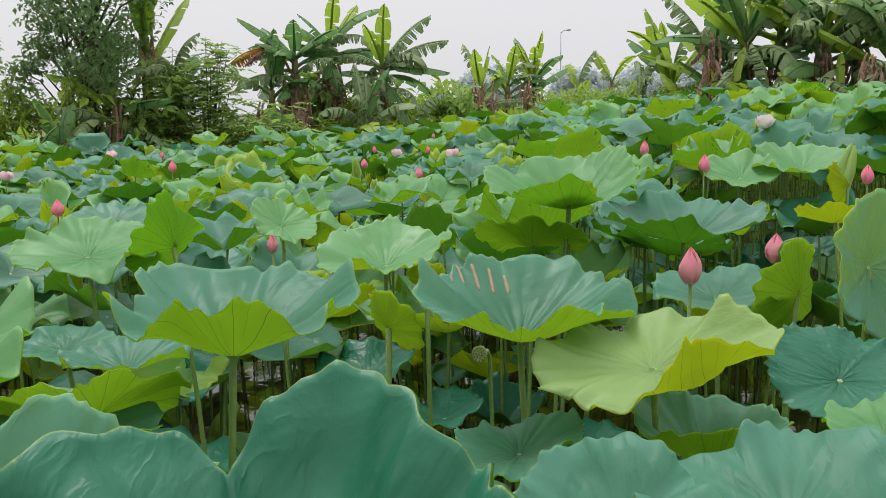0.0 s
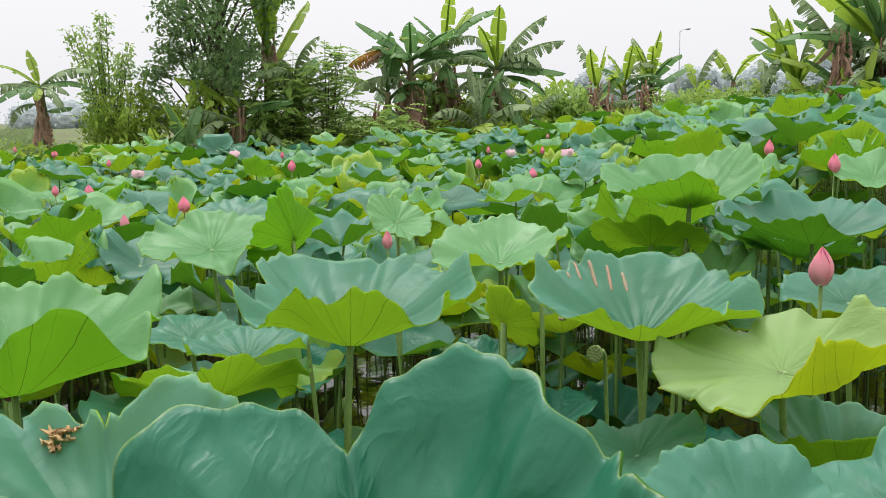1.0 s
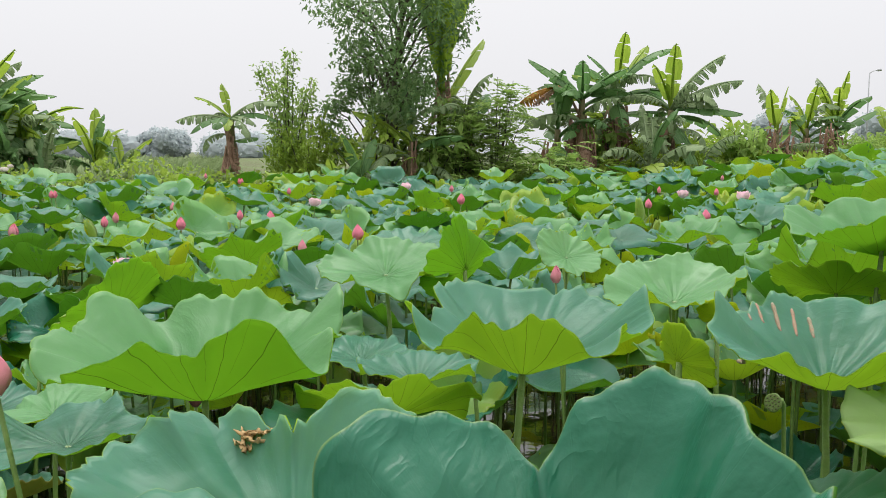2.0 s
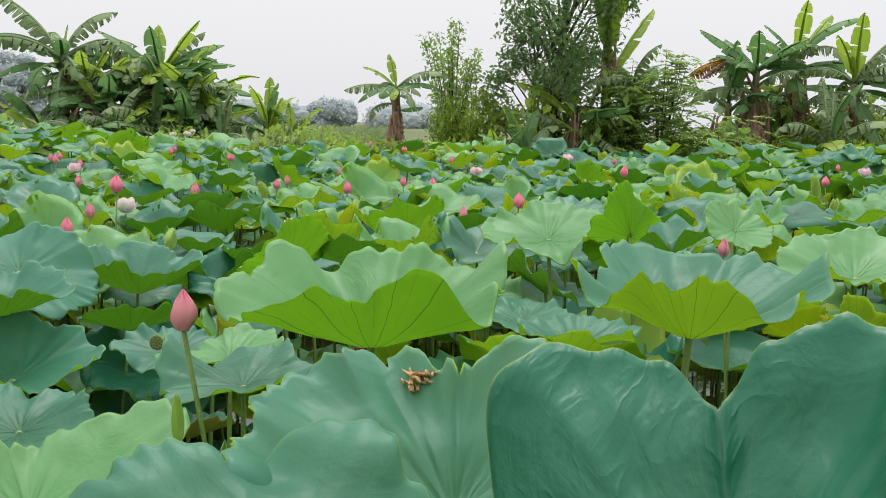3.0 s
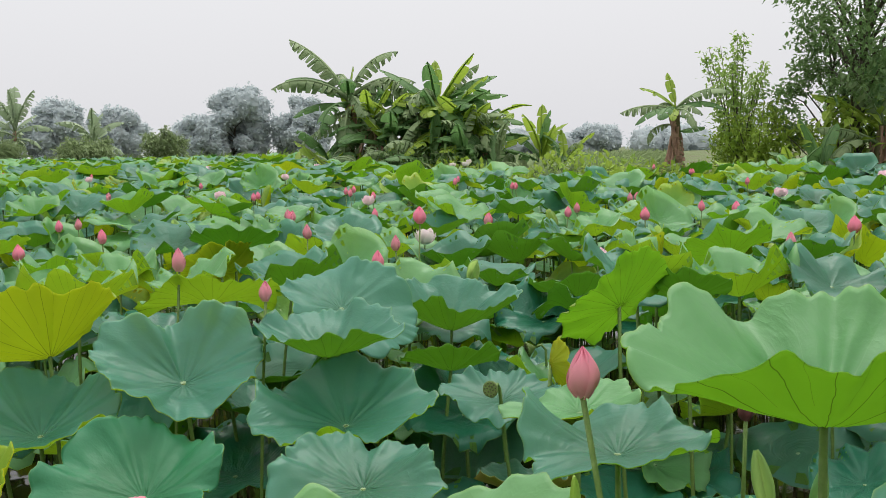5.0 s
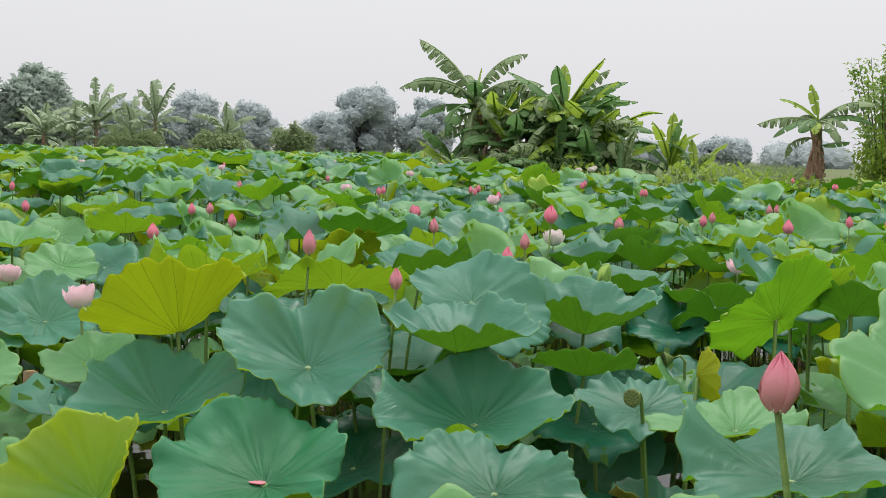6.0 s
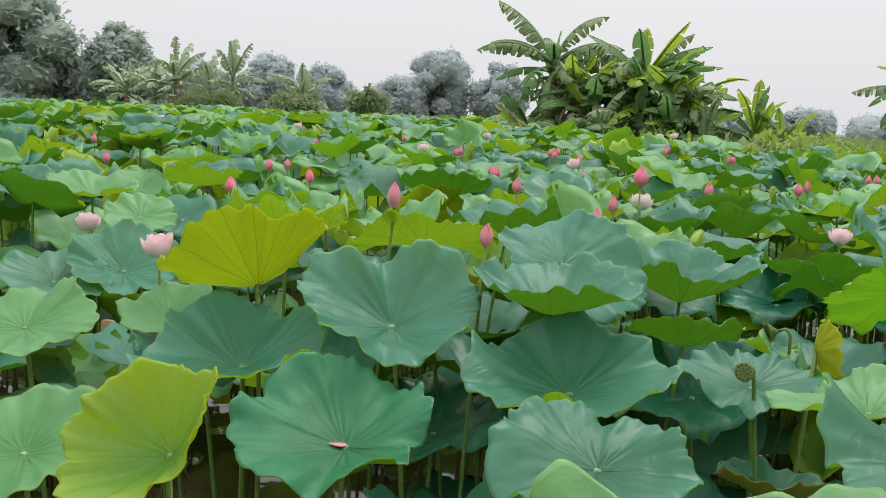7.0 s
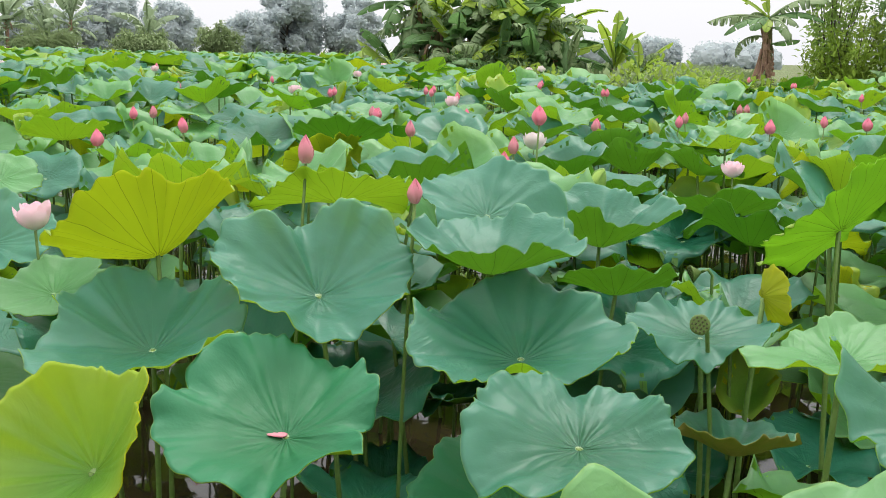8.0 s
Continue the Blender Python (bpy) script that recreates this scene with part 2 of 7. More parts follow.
LEAVES_MID = plain("shrub_leaf", (0.200, 0.335, 0.040), (0.400, 0.520, 0.090), 3.0, 0.65, 0.42, 0.1, spec=0.25)
LEAVES_LIGHT = plain("weed_leaf", (0.180, 0.320, 0.060), (0.400, 0.540, 0.150), 3.0, 0.6, 0.5, 0.1, spec=0.25)
# distance haze mixed into these leaf colours, paler and greyer than real foliage
LEAVES_HAZED = plain("far_leaf_hazed", (0.400, 0.470, 0.415), (0.440, 0.510, 0.450), 0.6, 0.9, 0.5, 0.0, spec=0.05)
LEAVES_HAZIER = plain("farther_leaf_hazed", (0.545, 0.600, 0.615), (0.575, 0.630, 0.645), 0.6, 0.9, 0.50, 0.0, spec=0.05)
# field growth dulled by a little haze put into its colour
LEAVES_FIELD_HAZED = plain("field_leaf_hazed", (0.18, 0.255, 0.110), (0.31, 0.385, 0.190), 3.0, 0.75, 0.3, 0.1, spec=0.2)
# banana leaf paled with painted haze, for the plants beyond the pond
BANANA_HAZED = plain("banana_leaf_hazed", (0.270, 0.360, 0.220), (0.400, 0.490, 0.310), 9.0, 0.65, 0.3, 0.3, (1, 14, 1))
GRASS = plain("grass_blade", (0.112, 0.238, 0.035), (0.266, 0.378, 0.084), 3.0, 0.6, 0.25, 0.1)
STRAW = plain("dry_scrap", (0.50, 0.30, 0.12), (0.68, 0.48, 0.25), 30.0, 0.8, 0.1)
BAMBOO = plain("old_bamboo", (0.26, 0.16, 0.10), (0.38, 0.27, 0.18), 14.0, 0.7, 0, 0.4, (6, 6, 1))
STEEL = plain("galvanised_steel", (0.38, 0.39, 0.41), (0.46, 0.47, 0.49), 5.0, 0.5)


def ground_material():
    s = Shade("bank_soil")
    pos = s.n("NewGeometry").outputs["Position"]
    n1, n2 = s.noise(0.35, 5.0, 0.6, pos), s.noise(9.0, 5.0, 0.6, pos)
    tone = s.mix(s.ramp(n1, (0.35, (0, 0, 0)), (0.6, (1, 1, 1))), (0.075, 0.055, 0.032), (0.085, 0.13, 0.03))
    tone = s.mix(s.math("MULTIPLY", n2, 0.6), tone, (0.12, 0.16, 0.045))
    return s.finish(tone, 0.9, s.bump(n2, 0.8, 0.08))


def water_material():
    s = Shade("pond_water")
    pos = s.n("NewGeometry").outputs["Position"]
    silt = s.noise(1.2, 4.0, 0.6, pos)
    tone = s.mix(silt, (0.030, 0.021, 0.012), (0.065, 0.045, 0.026))
    return s.finish(tone, 0.04, s.bump(s.noise(6.0, 2.0, 0.5, pos), 0.06, 0.02), spec=0.5)


SOIL, WATER = ground_material(), water_material()

# ---- building helpers ----


def mesh_from(name, verts, faces, mats, which=None, uvs=None, smooth=True):
    """A mesh from vertex and face arrays; which: a material slot for each face; uvs: one pair for each vertex."""
    me = bpy.data.meshes.new(name)
    me.from_pydata([tuple(v) for v in verts] if not isinstance(verts, np.ndarray) else verts.tolist(), [], faces if isinstance(faces, list) else faces.tolist())
    for m in mats:
        me.materials.append(m)
    if which is not None:
        me.polygons.foreach_set("material_index", np.asarray(which, dtype=np.int32))
    if uvs is not None:
        layer = me.uv_layers.new(name="UVMap")
        idx = np.empty(len(me.loops), dtype=np.int32)
        me.loops.foreach_get("vertex_index", idx)
        layer.data.foreach_set("uv", np.asarray(uvs, dtype=np.float32)[idx].ravel())
    if smooth:
        me.polygons.foreach_set("use_smooth", np.ones(len(me.polygons), dtype=bool))
    me.update()
    return me


def part_of(name, me, parent, label="", m=None):
    ob = new(name, me)
    ob.parent = parent
    if m is not None:
        ob.matrix_basis = m
    return tagged(ob, label)


def thing(name, label, category, place=(0, 0, 0), group="", turn=0.0):
    ob = new(name)
    ob.empty_display_size = 0.1
    ob.matrix_basis = Matrix.Translation(place) @ Matrix.Rotation(turn, 4, "Z")
    return tagged(ob, label, category, group)


def tube(points, radii, sides=7, twist=0.0):
    """Vertices and faces of a tube along points, closed at its ends."""
    pts = [Vector(p) for p in points]
    verts, faces = [], []
    for i, p in enumerate(pts):
        d = (pts[min(i + 1, len(pts) - 1)] - pts[max(i - 1, 0)]).normalized()
        a = d.cross(Vector((0.31, 0.95, 0.05))).normalized()
        b = d.cross(a)
        for k in range(sides):
            w = 2 * math.pi * k / sides + twist * i
            verts.append(p + (a * math.cos(w) + b * math.sin(w)) * radii[i])
    for i in range(len(pts) - 1):
        for k in range(sides):
            k2 = (k + 1) % sides
            faces.append([i * sides + k, i * sides + k2, (i + 1) * sides + k2, (i + 1) * sides + k])
    faces.append(list(range(sides))[::-1])
    faces.append([(len(pts) - 1) * sides + k for k in range(sides)])
    return verts, faces


def smoothstep(a, b, x):
    t = np.clip((np.asarray(x, float) - a) / (b - a), 0, 1)
    return t * t * (3 - 2 * t)


# ---- lotus leaf ----


def blade_arrays(r, rings, segs, cup, wave, tilt, toward, seed, notch=0.14, notch_w=0.14, spin=0.0, squash=1.0, droop=0.0, roll_in=0.0, thick=0.0022, fold=0.0, rag=0.0, flap=None, crumple=0.004, rim=(), edge=()):
    """A round leaf on its stalk: cupped, with a wavy rim, two shallow notches, and its face leaning by tilt degrees towards an azimuth."""
    g = np.random.default_rng(seed)
    a = np.linspace(0, 2 * np.pi, segs, endpoint=False)
    rho = np.linspace(0, 1, rings + 1)[1:] ** 0.85
    R, A = np.meshgrid(rho, a, indexing="ij")
    # outline: two notches opposite each other, slight irregularities
    out = 1 + 0.025 * np.sin(5 * A + g.uniform(0, 6.28)) + 0.018 * np.sin(9 * A + g.uniform(0, 6.28)) + 0.016 * np.sin(17 * A + g.uniform(0, 6.28)) + 0.010 * np.sin(26 * A + g.uniform(0, 6.28))
    for centre, depth in ((0.0, notch), (np.pi, notch * 0.75)):
        da = np.angle(np.exp(1j * (A - centre)))
        out = out - depth * np.exp(-np.abs(da) / notch_w) + 0.05 * np.exp(-((np.abs(da) - 0.5) / 0.25) ** 2)
    if rag:
        torn = np.repeat(g.random(segs // 2 + 1), 2)[:segs] * g.random(segs)
        out = out - rag * 3.0 * torn[None, :] * (0.4 + 0.6 * np.sin(A * 1.5 + 0.8) ** 2) * R ** 3
    # slow swells of the outline and of the rim's height: how many round the leaf, how much, and towards which azimuth
    for k, amount, at in edge:
        out = out + amount * np.cos(k * (A + spin - radians(at)))
    W = 0 * A
    for k in (2, 3, 4, 5, 6, 8):
        W += np.sin(k * A + g.uniform(0, 6.28)) * g.uniform(0.5, 1.0) / k ** 0.4
    ruff = 0 * A
    for k in [n for n in (7, 9, 11, 14, 19) if n * 4 <= segs]:
        ruff += np.sin(k * A + g.uniform(0, 6.28)) * g.uniform(0.3, 1.0) / k ** 0.5
    X, Y = R * out * np.cos(A), squash * R * out * np.sin(A)
    Z = cup * R ** 1.45 + 0.05 * np.maximum(0, R - 0.12) ** 0.5 - 0.02
    Z = Z + wave * W * 0.5 * R ** 2.2 + wave * ruff * 1.0 * R ** 3.2 - droop * R ** 4
    for k, amount, at in rim:
        Z = Z + amount * np.cos(k * (A + spin - radians(at))) * R ** 2.4
    if segs >= 40:
        # pleats between the veins, a few deep dips of the rim, and fine frills that come and go along it
        Z = Z + 0.014 * np.cos(21 * A) * R ** 0.7 * (1.03 - R) ** 1.5
        for k in range(3):
            da = np.angle(np.exp(1j * (A - g.uniform(0, 6.28))))
            Z = Z - wave * g.uniform(0.5, 1.4) * np.exp(-(da / g.uniform(0.14, 0.32)) ** 2) * R ** 6
        env = 0.5 + 0.5 * np.sin(2 * A + g.uniform(0, 6.28)) * np.sin(3 * A + g.uniform(0, 6.28))
        Z = Z + wave * 0.24 * env * np.sin(25 * A + 2.5 * np.sin(3 * A + g.uniform(0, 6.28))) * R ** 9
    if segs >= 150:
        # small crimps along the rim, uneven in size
        g2 = np.random.default_rng(seed + 5)
        size = 0.35 + 0.65 * np.sin(2.5 * A + g2.uniform(0, 6.28)) ** 2 * np.abs(np.sin(4 * A + g2.uniform(0, 6.28)))
        crimp = np.sin(33 * A + 3.0 * np.sin(4 * A + g2.uniform(0, 6.28)) + 1.5 * np.sin(7 * A + g2.uniform(0, 6.28)))
        Z = Z + 0.024 * size * crimp * R ** 10
        X, Y = X * (1 + 0.012 * size * crimp * R ** 8), Y * (1 + 0.012 * size * crimp * R ** 8)
    Z = Z + 0.02 * np.sin(3.1 * X + g.uniform(0, 6)) * np.sin(2.7 * Y + g.uniform(0, 6)) * R
    if fold:
        Z = Z + fold * np.abs(Y) ** 1.4
        Y = Y * (1 - 0.35 * fold)
    if segs >= 80:
        for k in range(14):
            w, q = g.uniform(0, 6.28), g.uniform(5, 19)
            Z = Z + crumple * np.sin(q * (X * np.cos(w) + Y * np.sin(w)) + g.uniform(0, 6.28)) * R
    if flap:
        # part of the rim turned up and back over the face: where, how wide, how far (degrees)
        da = np.angle(np.exp(1j * (A - radians(flap[0]))))
        hinge = flap[3]
        rr = np.hypot(X, Y)
        th = radians(flap[2]) * np.exp(-(da / flap[1]) ** 2) * smoothstep(hinge, hinge + 0.12, rr)
        cut = np.maximum(rr - hinge, 0)
        new_r = np.where(rr > hinge, hinge + cut * np.cos(th), rr)
        X, Y, Z = X * new_r / rr, Y * new_r / rr, Z + cut * np.sin(th)
    if roll_in:
        k = roll_in * R ** 3 * (0.5 + 0.5 * np.sign(np.sin(A)) * np.abs(np.sin(A)))
        Z = Z + 0.6 * k
        Y = Y - k * 0.9 * np.sign(np.sin(A)) * np.abs(np.sin(A))
    P = np.stack([X.ravel(), Y.ravel(), Z.ravel()], 1)
    P = np.vstack([[0, 0, -0.02], P]) * r
    c, s = np.cos(spin), np.sin(spin)
    P = P @ np.array([[c, s, 0], [-s, c, 0], [0, 0, 1]])
    # lean
    t, w = np.radians(tilt), toward
    ax = np.array([-np.sin(w), np.cos(w), 0])
    K = np.array([[0, -ax[2], ax[1]], [ax[2], 0, -ax[0]], [-ax[1], ax[0], 0]])
    M = np.eye(3) + np.sin(t) * K + (1 - np.cos(t)) * K @ K
    P = P @ M.T
    n = len(P)
    down = np.tile(M @ np.array([0, 0, -thick]), (n, 1))
    if segs >= 80:
        # thickness square to the curved blade
        grid = P[1:].reshape(rings, segs, 3)
        nrm = np.cross(np.gradient(grid, axis=0), np.roll(grid, -1, 1) - np.roll(grid, 1, 1))
        down[1:] = -thick * (nrm / (np.linalg.norm(nrm, axis=2)[..., None] + 1e-12)).reshape(-1, 3)
    V = np.vstack([P, P + down])
    uv = np.vstack([[0, 0], np.stack([A.ravel() / (2 * np.pi), R.ravel()], 1)])
    # keep the first spoke's neighbours apart in the map
    F, which = [], []
    idx = 1 + np.arange(rings * segs).reshape(rings, segs)
    nxt = np.roll(idx, -1, axis=1)
    tri = np.stack([np.zeros(segs, int), idx[0], nxt[0]], 1)
    quad = np.stack([idx[:-1].ravel(), idx[1:].ravel(), nxt[1:].ravel(), nxt[:-1].ravel()], 1)
    rimq = np.stack([idx[-1], idx[-1] + n, nxt[-1] + n, nxt[-1]], 1)
    faces = [tri, quad, tri[:, ::-1] + n, quad[:, ::-1] + n, rimq]
    which = np.concatenate([np.full(len(f), k) for f, k in zip(faces, (0, 0, 1, 1, 1))])
    flat = [row for f in faces for row in f.tolist()]
    return V, flat, which, np.vstack([uv, uv])


def seam_uv(me, segs):
    """Closes the polar map at its first spoke."""
    layer = me.uv_layers["UVMap"].data
    for poly in me.polygons:
        us = [layer[i].uv[0] for i in poly.loop_indices]
        if max(us) - min(us) > 0.5:
            for i in poly.loop_indices:
                if layer[i].uv[0] < 0.5:
                    layer[i].uv[0] += 1.0
        if len(poly.vertices) == 3:
            top = max(layer[i].uv[0] for i in poly.loop_indices)
            for i in poly.loop_indices:
                if layer[i].uv[1] == 0:
                    layer[i].uv[0] = top - 0.5 / segs


def stalk_mesh(length, lean, seed, r0=0.0070, r1=0.0098, sides=7):
    g = np.random.default_rng(seed)
    n = 9
    bow = g.uniform(-0.05, 0.05, 2)
    pts = []
    for i in range(n):
        f = i / (n - 1)
        pts.append((lean[0] * f + bow[0] * math.sin(math.pi * f), lean[1] * f + bow[1] * math.sin(math.pi * f), -0.004 - length * f))
    v, f = tube(pts, [r0 + (r1 - r0) * i / (n - 1) for i in range(n)], sides)
    return mesh_from("stalk", v, f, [STALK])


DRY = plain("dry_rim", (0.20, 0.25, 0.035), (0.34, 0.27, 0.07), 14.0, 0.75, 0.4)
LOOKS = {"fading": (PALE, UNDER), "turning": (LIME, UNDER), "pale": (PALE, UNDER_YELLOW), "dry": (TEAL, DRY), "deep": (NIGHT, UNDER), "teal": (TEAL, UNDER), "green": (GREEN, UNDER), "lime": (LIME, UNDER_YELLOW), "dark": (DEEP, UNDER_GREEN), "shady": (TEAL, UNDER_GREEN), "leafy": (GREEN, UNDER_GREEN)}
WORDS = {"shady": "blue-green waxy lotus leaf, dark green beneath, on a tall stalk", "leafy": "fresh green lotus leaf, dark green beneath, on a tall stalk", "fading": "pale yellow-green lotus leaf folded up on one side", "turning": "tilted yellow-green lotus leaf with crimped rim", "pale": "pale yellow-green lotus leaf with wavy rim", "dry": "lotus leaf with a dry brown curling rim", "deep": "deep green cupped lotus leaf with scalloped rim", "teal": "blue-green waxy lotus leaf with wavy rim on a tall stalk", "green": "fresh green lotus leaf with wavy rim on a tall stalk",
         "lime": "yellow-green young lotus leaf on a slender stalk", "dark": "teal lotus leaf low over the water, darkened by painted shade"}
count = 0


def lotus_leaf(x, y, z, r, tilt=0.0, toward=0.0, look_of="teal", cup=0.18, wave=0.10, spin=0.0, squash=1.0, seed=None, label="", rings=12, segs=112, lean=None, **more):
    """One lotus leaf, its middle at (x, y, z), leaning towards the azimuth toward (degrees, from +x)."""
    global count
    count += 1
    seed = count * 13 if seed is None else seed
    ob = thing("lotus_leaf", label or WORDS[look_of], "lotus leaf", (x, y, z), "lotus leaves of the pond")
    V, F, which, uv = blade_arrays(r, rings, segs, cup, wave, tilt, radians(toward), seed, spin=radians(spin), squash=squash, **more)
    me = mesh_from("blade", V, F, LOOKS[look_of], which, uv)
    seam_uv(me, segs)
    part_of("blade", me, ob)
    g = np.random.default_rng(seed + 1)
    part_of("stalk", stalk_mesh(z + 0.5, g.uniform(-0.12, 0.12, 2) if lean is None else lean, seed), ob, "green prickly stalk")
    return ob


# ---- ground, pond ----
BANKS = (  # azimuth (degrees left of +y) and distance of the pond's far edge
    (-60, 15.0), (-30, 17.0), (-15, 20.0), (0, 20.5), (12, 17.5), (24, 16.0), (33, 15.5), (38, 17.0), (44, 20.0), (50, 23.0), (54, 40.0), (60, 60.0), (75, 62.0), (95, 50.0), (130, 14.0))


def shore(az):
    return np.interp(az, [b[0] for b in BANKS], [b[1] for b in BANKS], left=2.5, right=2.5)


def azimuth(x, y):
    return np.degrees(np.arctan2(-np.asarray(x, float), np.asarray(y, float)))


def inside(x, y):
    """How far inside the pond's edge, in metres (negative: on the bank)."""
    az, r = azimuth(x, y), np.hypot(x, y)
    behind = np.minimum(y + 0.35 + 0 * r, 50)
    return np.where(y < 6, np.minimum(shore(az) - r, behind), shore(az) - r)


def ground_height(x, y):
    d = inside(x, y)
    h = 1.0 * smoothstep(1.5, -2.5, d) - 0.9 * smoothstep(-0.5, 2.0, d)
    bump = 0.10 * np.sin(0.9 * x + 1.3) * np.sin(0.7 * y) + 0.06 * np.sin(2.3 * x) * np.sin(1.9 * y + 1)
    r = np.hypot(x, y)
    h = np.where((np.asarray(y) < 1.0) & (r < 60), np.minimum(h, 0.42), h)
    return h + bump * smoothstep(0.5, -2, d) * smoothstep(400, 60, r)


def build_ground():
    radii = np.concatenate([np.linspace(0.4, 30, 60), np.geomspace(31.5, 2500, 40)])
    ang = np.linspace(0, 2 * np.pi, 180, endpoint=False)
    R, A = np.meshgrid(radii, ang, indexing="ij")
    X, Y = R * np.cos(A), R * np.sin(A)
    Z = ground_height(X, Y)
    V = np.vstack([[0, 0, ground_height(0, 0)], np.stack([X.ravel(), Y.ravel(), Z.ravel()], 1)])
    idx = 1 + np.arange(X.size).reshape(X.shape)
    nx = np.roll(idx, -1, 1)
    F = np.stack([idx[:-1].ravel(), idx[1:].ravel(), nx[1:].ravel(), nx[:-1].ravel()], 1).tolist() + np.stack([np.zeros(len(ang), int), idx[0], nx[0]], 1).tolist()
    return tagged(new("ground", mesh_from("ground", V, F, [SOIL])), "earth bank and fields overgrown with weeds", "ground", kind="structure")


def build_water():
    ang = np.linspace(-180, 180, 160, endpoint=False)
    rad = np.concatenate([[0.5], np.linspace(1, 66, 30)])
    R, A = np.meshgrid(rad, np.radians(ang), indexing="ij")
    lim = np.where((ang > -100) & (ang < 135), np.maximum(shore(ang) + 1.0, 2.5), 3.0)
    R = np.minimum(R, lim[None, :] * np.ones_like(R) * (0.9 + 0.1 * R / 66))
    X, Y = -R * np.sin(A), R * np.cos(A)
    V = np.vstack([[0, 0, 0], np.stack([X.ravel(), Y.ravel(), 0 * X.ravel()], 1)])
    idx = 1 + np.arange(X.size).reshape(X.shape)
    nx = np.roll(idx, -1, 1)
    F = np.stack([idx[:-1].ravel(), idx[1:].ravel(), nx[1:].ravel(), nx[:-1].ravel()], 1).tolist() + np.stack([np.zeros(len(ang), int), idx[0], nx[0]], 1).tolist()
    return tagged(new("water", mesh_from("water", V, F, [WATER])), "murky brown pond water reflecting the sky", "water", kind="structure")


build_ground()
build_water()

# ---- foliage ----


def leaf_cloud(points, size, out=None, seed=0, narrow=0.45, droop=0.35, spread=0.35):
    """Small pointed leaves, each a folded blade of four triangles, at the given points."""
    g = np.random.default_rng(seed)
    n = len(points)
    az = g.uniform(0, 2 * np.pi, n)
    if out is not None:
        az = np.where(g.random(n) < 0.6, np.arctan2(out[:, 1], out[:, 0]) + g.normal(0, 0.9, n), az)
    el = g.normal(-droop, spread + 0.25, n)
    L = size * g.uniform(0.6, 1.35, n)
    d = np.stack([np.cos(az) * np.cos(el), np.sin(az) * np.cos(el), np.sin(el)], 1)
    side = np.stack([-np.sin(az), np.cos(az), g.normal(0, 0.4, n)], 1)
    side /= np.linalg.norm(side, axis=1)[:, None]
    up = np.cross(d, side)
    L = L[:, None]
    base = points
    tip = points + d * L - up * L * 0.12
    mid = points + d * L * 0.5
    w = narrow * L * 0.5
    a, b = mid + side * w + up * L * 0.09, mid - side * w + up * L * 0.09
    V = np.stack([base, a, tip, b, mid - up * L * 0.02], 1).reshape(-1, 3)
    k = np.arange(n)[:, None] * 5
    F = np.concatenate([k + [0, 4, 1], k + [4, 2, 1], k + [0, 3, 4], k + [4, 3, 2]], 0)
    return V, F


def blob_points(centres, radii, n, seed, shell=0.55, flat=0.8):
    """Points round several clumps, more of them near the clumps' skins; with the outward directions."""
    g = np.random.default_rng(seed)
    centres, radii = np.asarray(centres, float), np.asarray(radii, float)
    pick = g.choice(len(centres), n, p=radii ** 2 / (radii ** 2).sum())
    d = g.normal(size=(n, 3))
    d /= np.linalg.norm(d, axis=1)[:, None]
    rad = radii[pick] * (shell + (1.12 - shell) * g.random(n) ** 0.6)
    lump = 1 + 0.25 * np.sin(d[:, 0] * 5 + pick) * np.sin(d[:, 1] * 4 + 2 * pick)
    p = centres[pick] + d * (rad * lump)[:, None] * [1, 1, flat]
    return p, d


